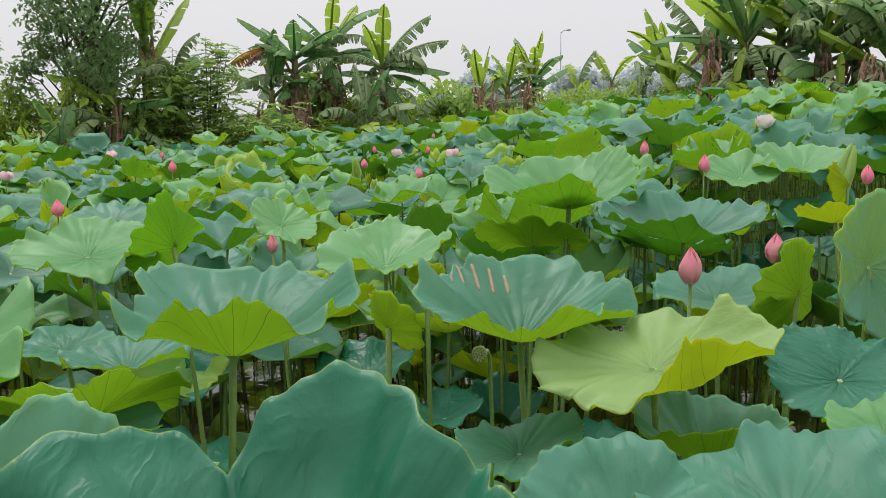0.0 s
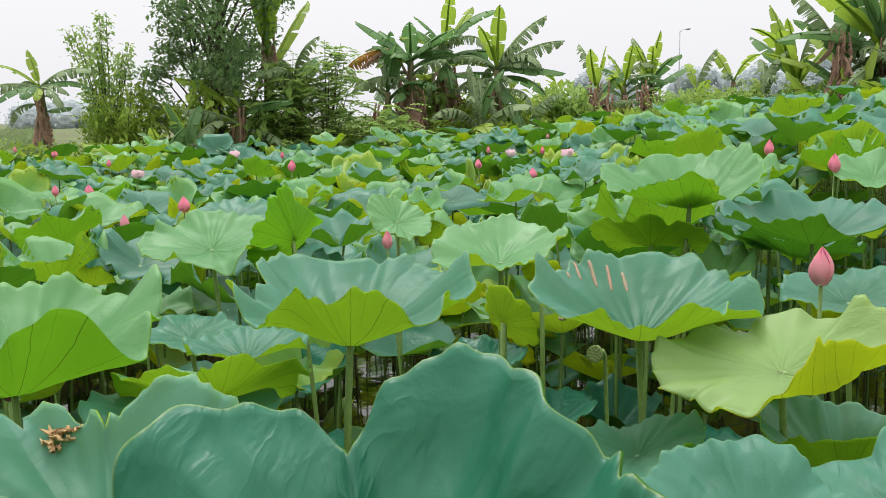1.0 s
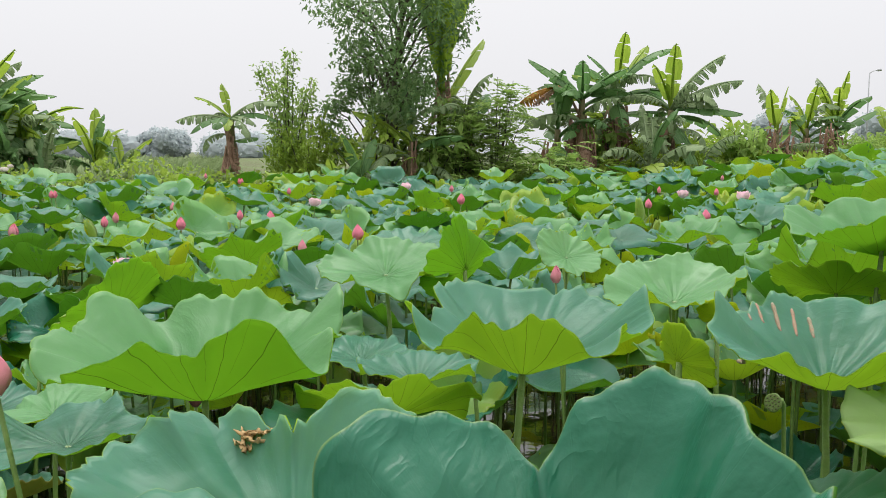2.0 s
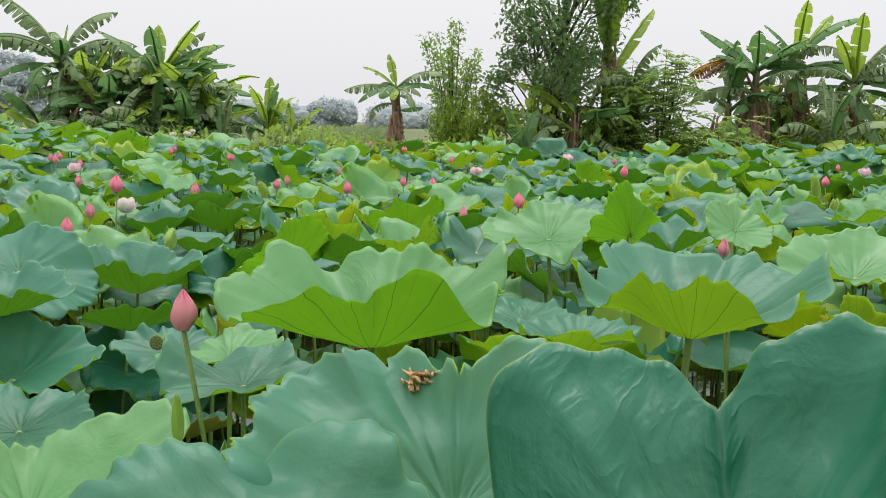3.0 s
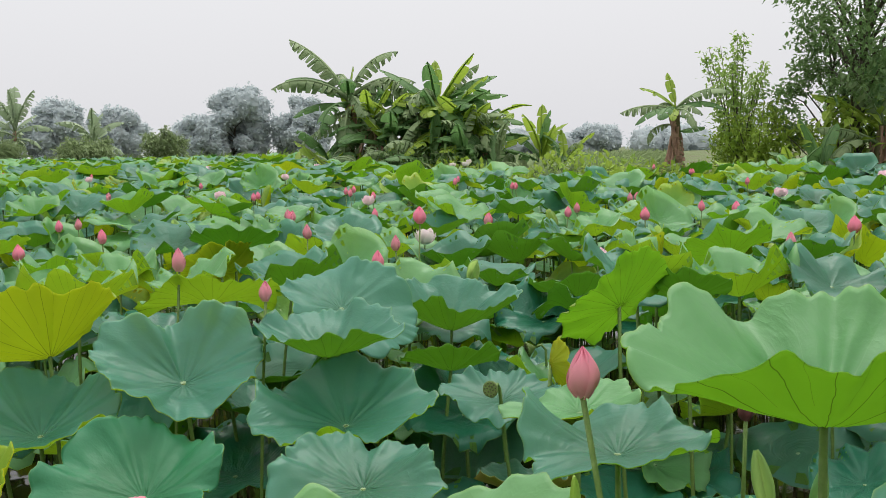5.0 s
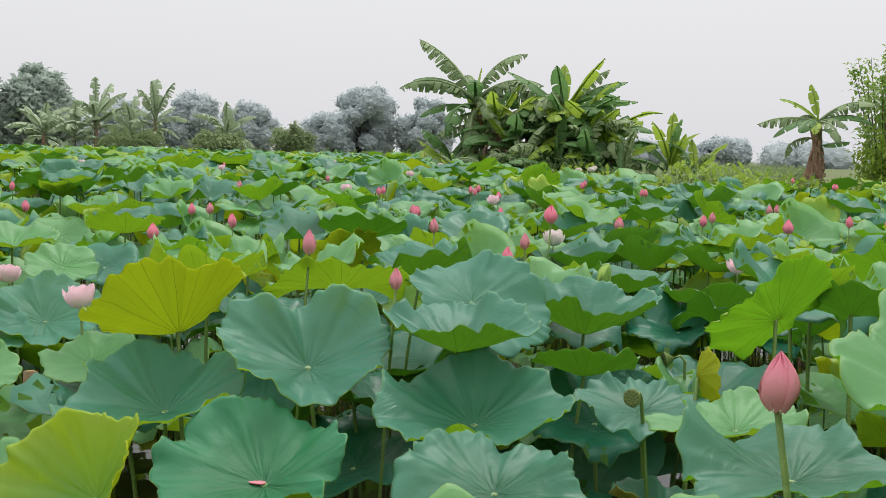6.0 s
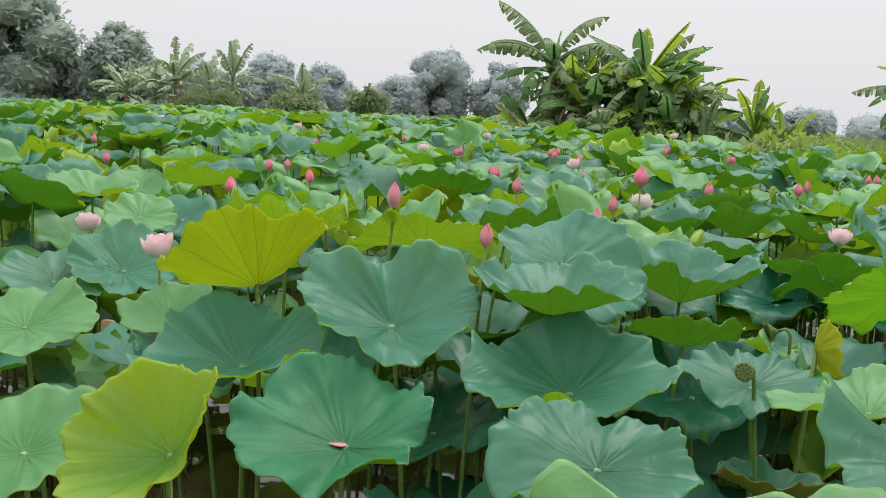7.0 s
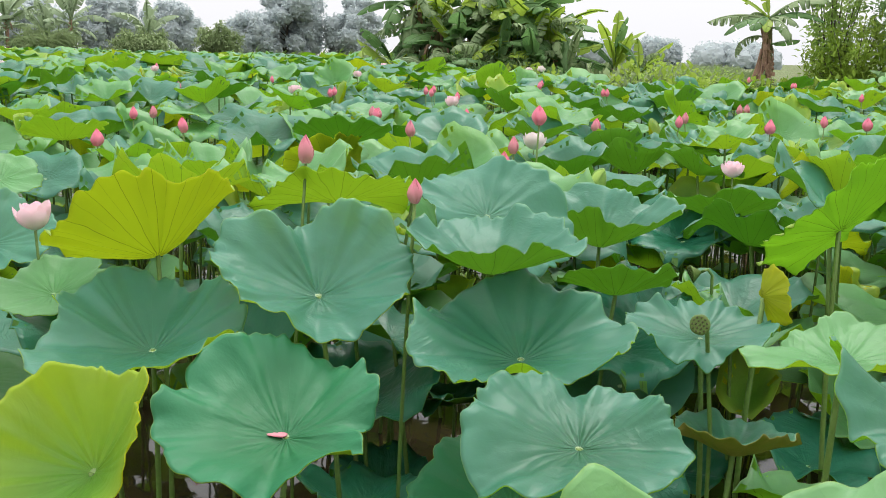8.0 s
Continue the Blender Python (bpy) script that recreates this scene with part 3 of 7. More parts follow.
def leafy_tree(name, label, category, x, y, height, width, leaf, mat, n, seed, trunk_r=0.12, bare=0.35, clumps=14, narrow=0.45, group="", fine=True):
    """A tapered trunk with limbs and a crown of small leaves gathered in clumps."""
    g = np.random.default_rng(seed)
    z0 = float(ground_height(x, y)) - 0.1
    ob = thing(name, label, category, (x, y, z0), group)
    bend = g.normal(0, 0.06, 2) * height
    def axis(f):
        return Vector((bend[0] * f * f, bend[1] * f * f, height * f))
    n_t = 8
    v, f = tube([axis(0.92 * i / (n_t - 1)) for i in range(n_t)], [trunk_r * (1 - 0.8 * i / (n_t - 1)) * (1.35 if i == 0 else 1) for i in range(n_t)], 9)
    centres, radii = [], []
    for i in range(clumps):
        f0 = bare + (0.97 - bare) * (i + 0.5) / clumps
        az = i * 2.4 + g.normal(0, 0.4)
        prof = math.sin(math.pi * min(1, (f0 - bare) / (1 - bare) * 0.80 + 0.16)) ** 0.7
        reach = width * 0.5 * prof * g.uniform(0.55, 0.95)
        c = axis(f0) + Vector((math.cos(az) * reach, math.sin(az) * reach, g.normal(0, 0.04) * height))
        centres.append(c)
        radii.append(width * g.uniform(0.13, 0.21) * (0.7 + 0.5 * prof) * (0.8 if fine else 1.05))
        s = axis(max(0.1, f0 - 0.18))
        m = s.lerp(c, 0.55) + Vector((0, 0, 0.05 * height))
        lv, lf = tube([s, m, c], [trunk_r * 0.42, trunk_r * 0.25, trunk_r * 0.09], 6)
        if fine:
            part_of("limb", mesh_from("limb", lv, lf, [BARK]), ob)
        else:
            off = len(v)
            v += lv
            f += [[k + off for k in face] for face in lf]
    part_of("trunk", mesh_from("trunk", v, f, [BARK]), ob)
    p, d = blob_points(centres, radii, n, seed + 1, 0.45 if fine else 0.55)
    if fine:
        V, F = leaf_cloud(p, leaf, d, seed + 2, narrow, 0.08, 0.45)
    else:
        V, F = leaf_cloud(p, leaf, d, seed + 2, 0.75, 0.05, 0.6)
    part_of("crown", mesh_from("crown", V, F, [mat], smooth=False), ob)
    if not fine:
        # the dense inside of a far crown, uneven lumps under the leaves
        bm = bmesh.new()
        for c, r in zip(centres, radii):
            lump = bmesh.ops.create_icosphere(bm, subdivisions=3, radius=r * 0.94)["verts"]
            for q in lump:
                q.co *= 1 + 0.16 * math.sin(5.1 * q.co.x / r + c.x) * math.sin(4.3 * q.co.y / r + c.y) + 0.12 * math.sin(9 * q.co.z / r + c.z) * math.sin(8 * q.co.x / r)
                q.co = Vector((q.co.x, q.co.y, q.co.z * 0.8)) + c
        me = bpy.data.meshes.new("inner_crown")
        bm.to_mesh(me)
        bm.free()
        me.materials.append(mat)
        part_of("inner_crown", me, ob)
    return ob


def frond_leaves(points, length, leaflet, seed, pairs=7):
    """Pinnate leaves: pairs of pointed leaflets along a drooping rachis."""
    g = np.random.default_rng(seed)
    n = len(points)
    az, el = g.uniform(0, 2 * np.pi, n), g.normal(0.15, 0.3, n)
    d = np.stack([np.cos(az) * np.cos(el), np.sin(az) * np.cos(el), np.sin(el)], 1)
    side = np.stack([-np.sin(az), np.cos(az), 0 * az], 1)
    L = length * g.uniform(0.6, 1.2, n)[:, None]
    V = []
    for k in range(pairs):
        f = (k + 0.6) / pairs
        foot = points + d * L * f - np.array([0, 0, 1.0]) * L * 0.35 * f * f
        for s in (1, -1):
            out = side * s * 0.85 + d * 0.5 + [0, 0, -0.15] + g.normal(0, 0.15, (n, 3))
            w = leaflet * (1 - 0.35 * abs(2 * f - 0.9)) * g.uniform(0.8, 1.15, n)[:, None]
            mid = foot + out * w * 0.5
            wide = d * w * 0.30
            V.append(np.stack([foot, mid + wide, foot + out * w - [0, 0, 0.01], mid - wide], 1).reshape(-1, 3))
    V = np.vstack(V)
    k = np.arange(len(V) // 4)[:, None] * 4
    return V, np.concatenate([k + [0, 1, 3], k + [1, 2, 3]], 0)


def shrub(name, label, x, y, height, width, leaf, mat, n, seed, stems=9, narrow=0.4, category="shrub", upright=0.0, base=0.0, loose=1.0, fronds=0.0):
    """Several thin stems fanning from the ground, set with leaves along their length."""
    g = np.random.default_rng(seed)
    z0 = float(ground_height(x, y)) - 0.05
    ob = thing(name, label, category, (x, y, z0))
    pts, outs = [], []
    per = n // stems
    for k in range(stems):
        az = 2.4 * k + g.normal(0, 0.3)
        reach = width * 0.5 * g.uniform(0.25, 1.0)
        top = height * g.uniform(0.9, 1.25) * (1 - 0.35 * reach / (width * 0.5) * (1 - upright))
        a = Vector((math.cos(az) * 0.08, math.sin(az) * 0.08, 0))
        c = Vector((math.cos(az) * reach, math.sin(az) * reach, top))
        m = a.lerp(c, 0.5) + Vector((-math.cos(az), -math.sin(az), 0.3)) * 0.12 * reach
        path = [a, a.lerp(m, 0.5), m, m.lerp(c, 0.5), c]
        tv, tf = tube(path, [0.022, 0.018, 0.014, 0.009, 0.004], 5)
        part_of("stem", mesh_from("stem", tv, tf, [BARK]), ob)
        f = base + (1 - base) * g.random(per) ** 0.75
        P = np.array([tuple((1 - t) ** 2 * np.array(a) + 2 * t * (1 - t) * np.array(m) + t * t * np.array(c)) for t in f])
        thick = loose * (0.10 + 0.16 * width * (1 - f))[:, None]
        d = g.normal(size=(per, 3))
        P = P + d * thick * [1, 1, 0.7]
        P[:, 2] = np.maximum(P[:, 2], 0.02)
        pts.append(P)
        outs.append(d)
    if fronds:
        V, F = frond_leaves(np.vstack(pts), fronds, leaf, seed + 2)
    else:
        V, F = leaf_cloud(np.vstack(pts), leaf, np.vstack(outs), seed + 2, narrow, 0.1, 0.5)
    part_of("foliage", mesh_from("foliage", V, F, [mat], smooth=False), ob)
    return ob


# ---- banana plants ----


def banana_leaf_mesh(length, width, arch, tear, mat, seed, limp=0.0):
    """A banana leaf: a bowed midrib, and two halves torn into strips that hang at their own angles."""
    g = np.random.default_rng(seed)
    n = 30
    pts, th = [], 0.0
    p = np.array([0.0, 0.0, 0.0])
    step = length / n
    for i in range(n + 1):
        pts.append(p.copy())
        f = i / n
        th = -arch * f ** 1.4
        p = p + step * np.array([math.cos(th), 0.03 * math.sin(3 * f + seed), math.sin(th)])
    pts = np.array(pts)
    V, F = [], []
    start = 5  # the stalk of the leaf bears no blade
    for side in (1, -1):
        i = start
        while i < n:
            run = int(g.integers(1, 4)) if g.random() < tear else int(g.integers(5, 12))
            j = min(n, i + run)
            hang = g.normal(0.3, 0.2) + limp + (g.uniform(0, 1.0) if run < 4 else 0)
            gap = 0.22 * step if tear > 0 else 0
            off = len(V)
            for k in range(i, j + 1):
                f = (k - start) / (n - start)
                w = width * 0.5 * max(0.03, math.sin(math.pi * min(1, f * 0.93 + 0.07)) ** 0.55) * (0.9 + 0.1 * g.random())
                d = pts[min(k + 1, n)] - pts[max(k - 1, 0)]
                d /= np.linalg.norm(d)
                lat = np.array([0, side, 0.0])
                nrm = np.cross(d, lat) * side
                shift = (gap if k == i else -gap if k == j else 0) * d
                for q in range(3):
                    s = q / 2
                    ang = 0.25 - (hang + 0.25) * s ** 1.2
                    V.append(pts[k] + shift * s * 2 + w * s * (lat * math.cos(ang) + nrm * math.sin(ang)) + d * w * 0.18 * s)
            m = j - i
            for a in range(m):
                for q in range(2):
                    o = off + a * 3 + q
                    F.append([o, o + 3, o + 4, o + 1] if side > 0 else [o, o + 1, o + 4, o + 3])
            i = j
    rv, rf = tube(pts[::3], [0.028 * (1 - 0.85 * i / n) + 0.004 for i in range(0, n + 1, 3)], 4)
    off = len(V)
    V = V + [np.array(v) for v in rv]
    F = F + [[q + off for q in face] for face in rf]
    return mesh_from("banana_leaf", np.array(V), F, [mat])


FRESH = [banana_leaf_mesh(1.0, 0.35, a, t, BANANA, 40 + i, 0.15) for i, (a, t) in enumerate(((0.5, 0.15), (0.8, 0.35), (1.1, 0.45), (1.5, 0.7), (0.35, 0.1), (1.0, 0.3)))]
YOUNG = [banana_leaf_mesh(1.0, 0.27, a, t, BANANA_YOUNG, 60 + i) for i, (a, t) in enumerate(((0.2, 0.05), (0.7, 0.35), (1.1, 0.6)))]
RAGGED = [banana_leaf_mesh(1.0, 0.33, a, 0.95, BANANA_DULL, 70 + i, 0.45) for i, a in enumerate((0.7, 1.3, 1.9, 2.4))]
WITHERED = [banana_leaf_mesh(1.0, 0.24, a, 0.98, DEAD, 80 + i, 0.9) for i, a in enumerate((0.25, 0.6, -0.4))]


SINGLE = {"ragged": RAGGED[0], "ragged_bent": RAGGED[1], "fresh": FRESH[4], "broad": FRESH[0], "bent": FRESH[2], "young": YOUNG[0], "young_bent": YOUNG[1]}
DISTANT = [banana_leaf_mesh(1.0, 0.32, a, 0.8, BANANA_HAZED, 90 + i, 0.2) for i, a in enumerate((0.5, 1.0, 1.5))]


def banana_plant(x, y, height, seed, leaves=14, length=1.9, young=0.25, ragged=0.3, withered=5, label="", lean=0.0, spread=1.0, low=2.0, lean_to=0.0, base_z=None, group="banana plants on the bank", steep=86.0, crown=()):
    """A banana plant: a thick stem of leaf sheaths, a fountain of leaves, and withered ones hanging down the stem."""
    g = np.random.default_rng(seed)
    z0 = (float(ground_height(x, y)) if base_z is None else base_z) - 0.1
    ob = thing("banana_plant", label or "green banana plant with torn leaves and withered brown skirts", "banana plant", (x, y, z0), group)
    hs = max(0.35, height - 0.55 * length)
    top = Vector((math.cos(lean_to) * lean, math.sin(lean_to) * lean, hs))
    v, f = tube([Vector((0, 0, 0)).lerp(top, i / 7) + Vector((0, 0, 0)) for i in range(8)], [0.15 - 0.09 * i / 7 + 0.008 * (i % 2) for i in range(8)], 10)
    part_of("stem", mesh_from("stem", v, f, [PSEUDOSTEM]), ob)
    for k in range(leaves):
        f = k / max(1, leaves - 1)
        az = k * 2.40 + g.normal(0, 0.35)
        el = radians(steep - (steep - low) * f ** 0.85 + g.normal(0, 9))
        r = g.random()
        pool = YOUNG if (r < young and f < 0.75) else RAGGED if r > 1 - ragged else FRESH
        # far plants take the leaves that carry haze in their colour
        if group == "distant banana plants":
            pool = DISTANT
        me = YOUNG[0] if young >= 1 else pool[int(g.integers(len(pool)))]
        L = length * g.uniform(0.75, 1.08) * (0.8 if f > 0.8 else 1)
        m = Matrix.Translation(top - top * (0.45 * max(0.0, f - 0.35) * spread)) @ Matrix.Rotation(az, 4, "Z") @ Matrix.Rotation(-el, 4, "Y") @ Matrix.Rotation(g.normal(0, 0.3), 4, "X") @ Matrix.Scale(L, 4)
        part_of("leaf", me, ob, m=m)
    # leaves that rise above the others: azimuth, slope, length, kind
    for az, el, L, kind in crown:
        part_of("leaf", SINGLE[kind], ob, m=Matrix.Translation(top) @ Matrix.Rotation(radians(az), 4, "Z") @ Matrix.Rotation(radians(-el), 4, "Y") @ Matrix.Scale(L, 4))
    for k in range(int(withered * 2.4)):
        # dead leaves hang down close along the stem, tier under tier
        az, up = g.uniform(0, 6.28), 1.02 - 0.62 * g.random() ** 1.3
        if withered > 12:
            up -= 0.16
        out = g.uniform(0.06, 0.17) * (1.9 if withered > 12 else 1.0)
        foot = top * up + Vector((math.cos(az) * out, math.sin(az) * out, 0))
        m = Matrix.Translation(foot) @ Matrix.Rotation(az, 4, "Z") @ Matrix.Rotation(radians(g.normal(84, 9)), 4, "Y") @ Matrix.Rotation(g.normal(0, 0.9), 4, "X") @ Matrix.Scale((1.25 if withered > 12 else 1.0) * min(1.1, max(0.35, hs * up * 0.95)) * g.uniform(0.55, 1.0), 4)
        part_of("withered_leaf", WITHERED[int(g.integers(3))], ob, "dry brown hanging leaf", m)
    return ob


# ---- lotus flowers ----


def petal_patch(shape, nu=6, nv=9):
    V, F, UV = [], [], []
    for i in range(nv + 1):
        for j in range(nu + 1):
            V.append(shape(2 * j / nu - 1, i / nv))
            UV.append((j / nu, i / nv))
    for i in range(nv):
        for j in range(nu):
            a = i * (nu + 1) + j
            F.append([a, a + 1, a + nu + 2, a + nu + 1])
    return V, F, UV


def bud_petal(size, fat, az, grow):
    def shape(u, v):
        rad = fat * size * (math.sin(math.pi * (0.06 + 0.94 * v) ** 0.76)) ** 0.85 * (1 - 0.10 * v) * grow
        half = 1.15 * (1 - v) ** 0.45 + 0.05
        w = az + u * half
        return (rad * math.cos(w), rad * math.sin(w), size * (v ** 0.92) + 0.004 * math.cos(3 * u))
    return shape


def flower_petal(size, az, open_deg, wide):
    def shape(u, v):
        th = radians(open_deg) * (1.12 - 0.62 * v)
        along = size * v
        rad = 0.012 + along * math.sin(th)
        z = along * math.cos(th)
        w = wide * size * math.sin(math.pi * (0.06 + 0.93 * v) ** 1.15) ** 0.6 * u
        cupz = 0.35 * abs(u) ** 2 * wide * size * math.sin(math.pi * min(1, v))
        r2 = rad - cupz * math.cos(th)
        return (r2 * math.cos(az) - w * math.sin(az), r2 * math.sin(az) + w * math.cos(az), z + cupz * math.sin(th))
    return shape


def flower_stalk(ob, z, seed, lean=None):
    g = np.random.default_rng(seed)
    part_of("stalk", stalk_mesh(z + 0.5, g.uniform(-0.10, 0.10, 2) if lean is None else lean, seed, 0.0050, 0.0075), ob, "green stalk")


def lotus_bud(x, y, z, size=0.10, mat=None, label="closed pink lotus bud on a tall stalk", fat=0.36, lean=None):
    """A closed bud; (x, y, z) is its foot."""
    global count
    count += 1
    ob = thing("lotus_bud", label, "lotus bud", (x, y, z), "lotus buds")
    for k in range(6):
        V, F, UV = petal_patch(bud_petal(size, fat, k * 2.4 + count, 1 - 0.045 * k))
        part_of("petal", mesh_from("petal", V, F, [mat or PETAL_BUD], None, UV), ob)
    flower_stalk(ob, z, count, lean)
    return ob


def lotus_flower(x, y, z, size=0.10, mat=None, label="open pale pink lotus flower", openness=1.0):
    global count
    count += 1
    ob = thing("lotus_flower", label, "lotus flower", (x, y, z), "open lotus flowers")
    g = np.random.default_rng(count)
    for ring, (n, deg, s) in enumerate(((6, 74, 0.92), (6, 48, 0.96), (5, 24, 0.88))):
        for k in range(n):
            V, F, UV = petal_patch(flower_petal(size * s * g.uniform(0.9, 1.05), k * 2 * math.pi / n + ring * 0.6 + g.normal(0, 0.12), deg * openness * g.uniform(0.75, 1.15), 0.40))
            part_of("petal", mesh_from("petal", V, F, [mat or PETAL_PALE], None, UV), ob)
    flower_stalk(ob, z, count)
    return ob


def seed_pod(x, y, z, size=0.045, tilt=50, toward=300, label="green lotus seed pod nodding on its stalk"):
    global count
    count += 1
    ob = thing("seed_pod", label, "seed pod", (x, y, z), "seed pods")
    turn = Matrix.Rotation(radians(toward), 4, "Z") @ Matrix.Rotation(radians(tilt), 4, "Y")
    prof = ((0.006, -1.25), (0.35, -0.9), (0.75, -0.35), (1.0, -0.04), (0.97, 0.05), (0.80, 0.07), (0.0, 0.05))
    V, F = [], []
    n = 20
    for r, h in prof:
        for k in range(n):
            w = 2 * math.pi * k / n
            V.append((size * r * math.cos(w) * (1 + 0.04 * math.sin(5 * w)), size * r * math.sin(w), size * h))
    for i in range(len(prof) - 1):
        for k in range(n):
            F.append([i * n + k, i * n + (k + 1) % n, (i + 1) * n + (k + 1) % n, (i + 1) * n + k])
    cup = part_of("cup", mesh_from("cup", V, F, [POD]), ob, m=turn)
    bead = bpy.data.meshes.new("seed")
    bm = bmesh.new()
    bmesh.ops.create_uvsphere(bm, u_segments=8, v_segments=5, radius=size * 0.11)
    bm.to_mesh(bead)
    bm.free()
    bead.materials.append(SEED)
    for ring, m in ((0, 1), (0.38, 6), (0.72, 11)):
        for k in range(m):
            w = 2 * math.pi * k / m + ring
            part_of("seed", bead, cup, m=Matrix.Translation((size * ring * math.cos(w), size * ring * math.sin(w), size * 0.07)))
    back = turn @ Vector((0, 0, -size * 1.2))
    g = np.random.default_rng(count)
    pts = [back, back + Vector((back.x * 0.6, back.y * 0.6, size * 0.3)), back + Vector((back.x * 1.1, back.y * 1.1, -size * 0.4))]
    for i in range(1, 6):
        pts.append(pts[2] + Vector((0.02 * i * g.normal(), 0.02 * i * g.normal(), -(z + 0.4) * i / 5)))
    v, f = tube(pts, [0.006] * len(pts), 7)
    part_of("stalk", mesh_from("stalk", v, f, [STALK]), ob)
    return ob


# ---- the leaves near the camera ----
lotus_leaf(-3.174, 1.723, 1.070, 0.256, 31.5, 330, 'teal', cup=0.40, wave=0.09, spin=172, seed=13, crumple=0.004, rim=((2, 0.045, -75), (3, 0.026, 56), (4, 0.061, 19), (5, 0.032, -20), (6, 0.043, 9), (7, 0.044, 25), (8, 0.010, -9), (9, 0.036, 14),), edge=((1, 0.078, 151), (2, 0.049, 43), (3, 0.089, -23), (4, 0.026, 25),), rings=24, segs=216)
lotus_leaf(-2.852, 1.392, 0.851, 0.255, 17.4, 329, 'deep', cup=0.30, wave=0.09, spin=31, seed=26, crumple=0.004, rim=((2, 0.090, -4), (3, 0.023, 59), (4, 0.049, -11), (5, 0.047, -1), (6, 0.015, -15), (7, 0.061, -17), (9, 0.016, 15),), edge=((1, 0.161, -137), (2, 0.039, -59), (3, 0.009, -31), (4, 0.030, 6),), rings=24, segs=216)
lotus_leaf(-2.624, 1.953, 0.978, 0.271, 12.2, 309, 'teal', cup=0.30, wave=0.09, spin=338, seed=39, crumple=0.004, rim=((2, 0.032, -25), (3, 0.009, 45), (4, 0.090, 40), (5, 0.027, 8), (6, 0.044, 18), (7, 0.040, 0), (8, 0.039, -2), (9, 0.015, 10),), edge=((1, 0.023, -153), (2, 0.043, 75), (3, 0.015, 35), (4, 0.022, 38),), rings=24, segs=216)
lotus_leaf(-2.184, 1.632, 0.975, 0.216, 10.6, 313, 'teal', cup=0.20, wave=0.09, spin=124, seed=52, crumple=0.004, rim=((2, 0.084, 11), (3, 0.089, -49), (4, 0.025, -37), (5, 0.034, 5), (6, 0.035, -11), (7, 0.030, 20), (8, 0.017, 7), (9, 0.024, -6),), edge=((1, 0.104, -100), (2, 0.021, 5), (3, 0.035, 18), (4, 0.027, -0),), rings=24, segs=216)
lotus_leaf(-2.783, 0.906, 0.938, 0.206, 47.6, 289, 'lime', cup=0.58, wave=0.09, spin=58, seed=65, crumple=0.004, squash=0.8, rim=((2, 0.048, 2), (3, 0.037, 35), (4, 0.031, 31), (6, 0.011, 13), (7, 0.026, 17), (8, 0.019, -15), (9, 0.013, 12),), edge=((1, 0.016, -132), (2, 0.020, -29), (3, 0.025, -51), (4, 0.017, -8),), rings=24, segs=216)
lotus_leaf(-3.705, 1.513, 1.128, 0.302, -29.6, 4, 'lime', cup=0.45, wave=0.09, spin=352, seed=78, crumple=0.004, rim=((2, 0.040, -55), (3, 0.029, -38), (4, 0.029, 32), (5, 0.022, 25), (7, 0.009, -2), (8, 0.011, -10),), edge=((1, 0.063, -121), (2, 0.054, -28), (3, 0.017, -20), (4, 0.020, 26),), rings=24, segs=216)
lotus_leaf(-3.398, 1.336, 0.940, 0.285, 9.7, 341, 'teal', cup=0.37, wave=0.09, spin=8, seed=91, crumple=0.004, rim=((2, 0.050, 3), (3, 0.083, -40), (4, 0.046, 13), (5, 0.023, 17), (6, 0.037, -13), (7, 0.015, 21), (8, 0.042, 16), (9, 0.021, -4),), edge=((1, 0.156, -71), (2, 0.146, -44), (3, 0.094, 53), (4, 0.034, 18),), rings=24, segs=216)
lotus_leaf(-3.645, 2.148, 1.238, 0.276, -15.1, 332, 'green', cup=0.13, wave=0.09, spin=337, seed=104, crumple=0.004, rim=((2, 0.109, -35), (3, 0.072, 31), (5, 0.045, -30), (6, 0.026, -2), (7, 0.017, 15), (8, 0.011, 16), (9, 0.015, -13),), edge=((1, 0.026, -92), (2, 0.025, 15), (3, 0.019, -4), (4, 0.022, -42),), rings=24, segs=216)
lotus_leaf(-2.873, 2.096, 1.138, 0.242, 1.6, 319, 'shady', cup=0.43, wave=0.09, spin=359, seed=117, crumple=0.004, rim=((2, 0.026, 83), (3, 0.065, -15), (4, 0.017, -34), (5, 0.021, -24), (6, 0.020, -14), (7, 0.014, 4), (9, 0.019, -2),), edge=((1, 0.051, 98), (2, 0.021, -7), (3, 0.019, 2),), rings=24, segs=216)
lotus_leaf(-3.279, 3.148, 1.016, 0.286, 6.4, 322, 'shady', cup=0.58, wave=0.09, spin=360, seed=130, crumple=0.004, rim=((2, 0.036, -5), (3, 0.030, -55), (4, 0.050, 25), (5, 0.011, -2), (6, 0.032, -1), (7, 0.020, 17), (9, 0.009, -2),), edge=((1, 0.036, 159), (2, 0.088, 22), (3, 0.015, -36), (4, 0.014, 42),), rings=24, segs=216)
lotus_leaf(-3.275, 2.502, 1.201, 0.273, 29.9, 342, 'shady', cup=0.09, wave=0.09, spin=16, seed=143, crumple=0.004, rim=((2, 0.114, -79), (3, 0.080, -23), (4, 0.044, 37), (5, 0.023, -31), (6, 0.024, 12), (8, 0.012, 5),), edge=((1, 0.116, 53), (2, 0.047, 1), (3, 0.012, 45), (4, 0.026, 25),), rings=24, segs=216)
lotus_leaf(-2.88, 2.71, 0.97, 0.197, -19, 310, 'leafy', cup=0.30, wave=0.09, spin=360)
lotus_leaf(-3.41, 4.31, 0.98, 0.261, -18, 302, 'leafy', cup=0.34, wave=0.09, spin=352)
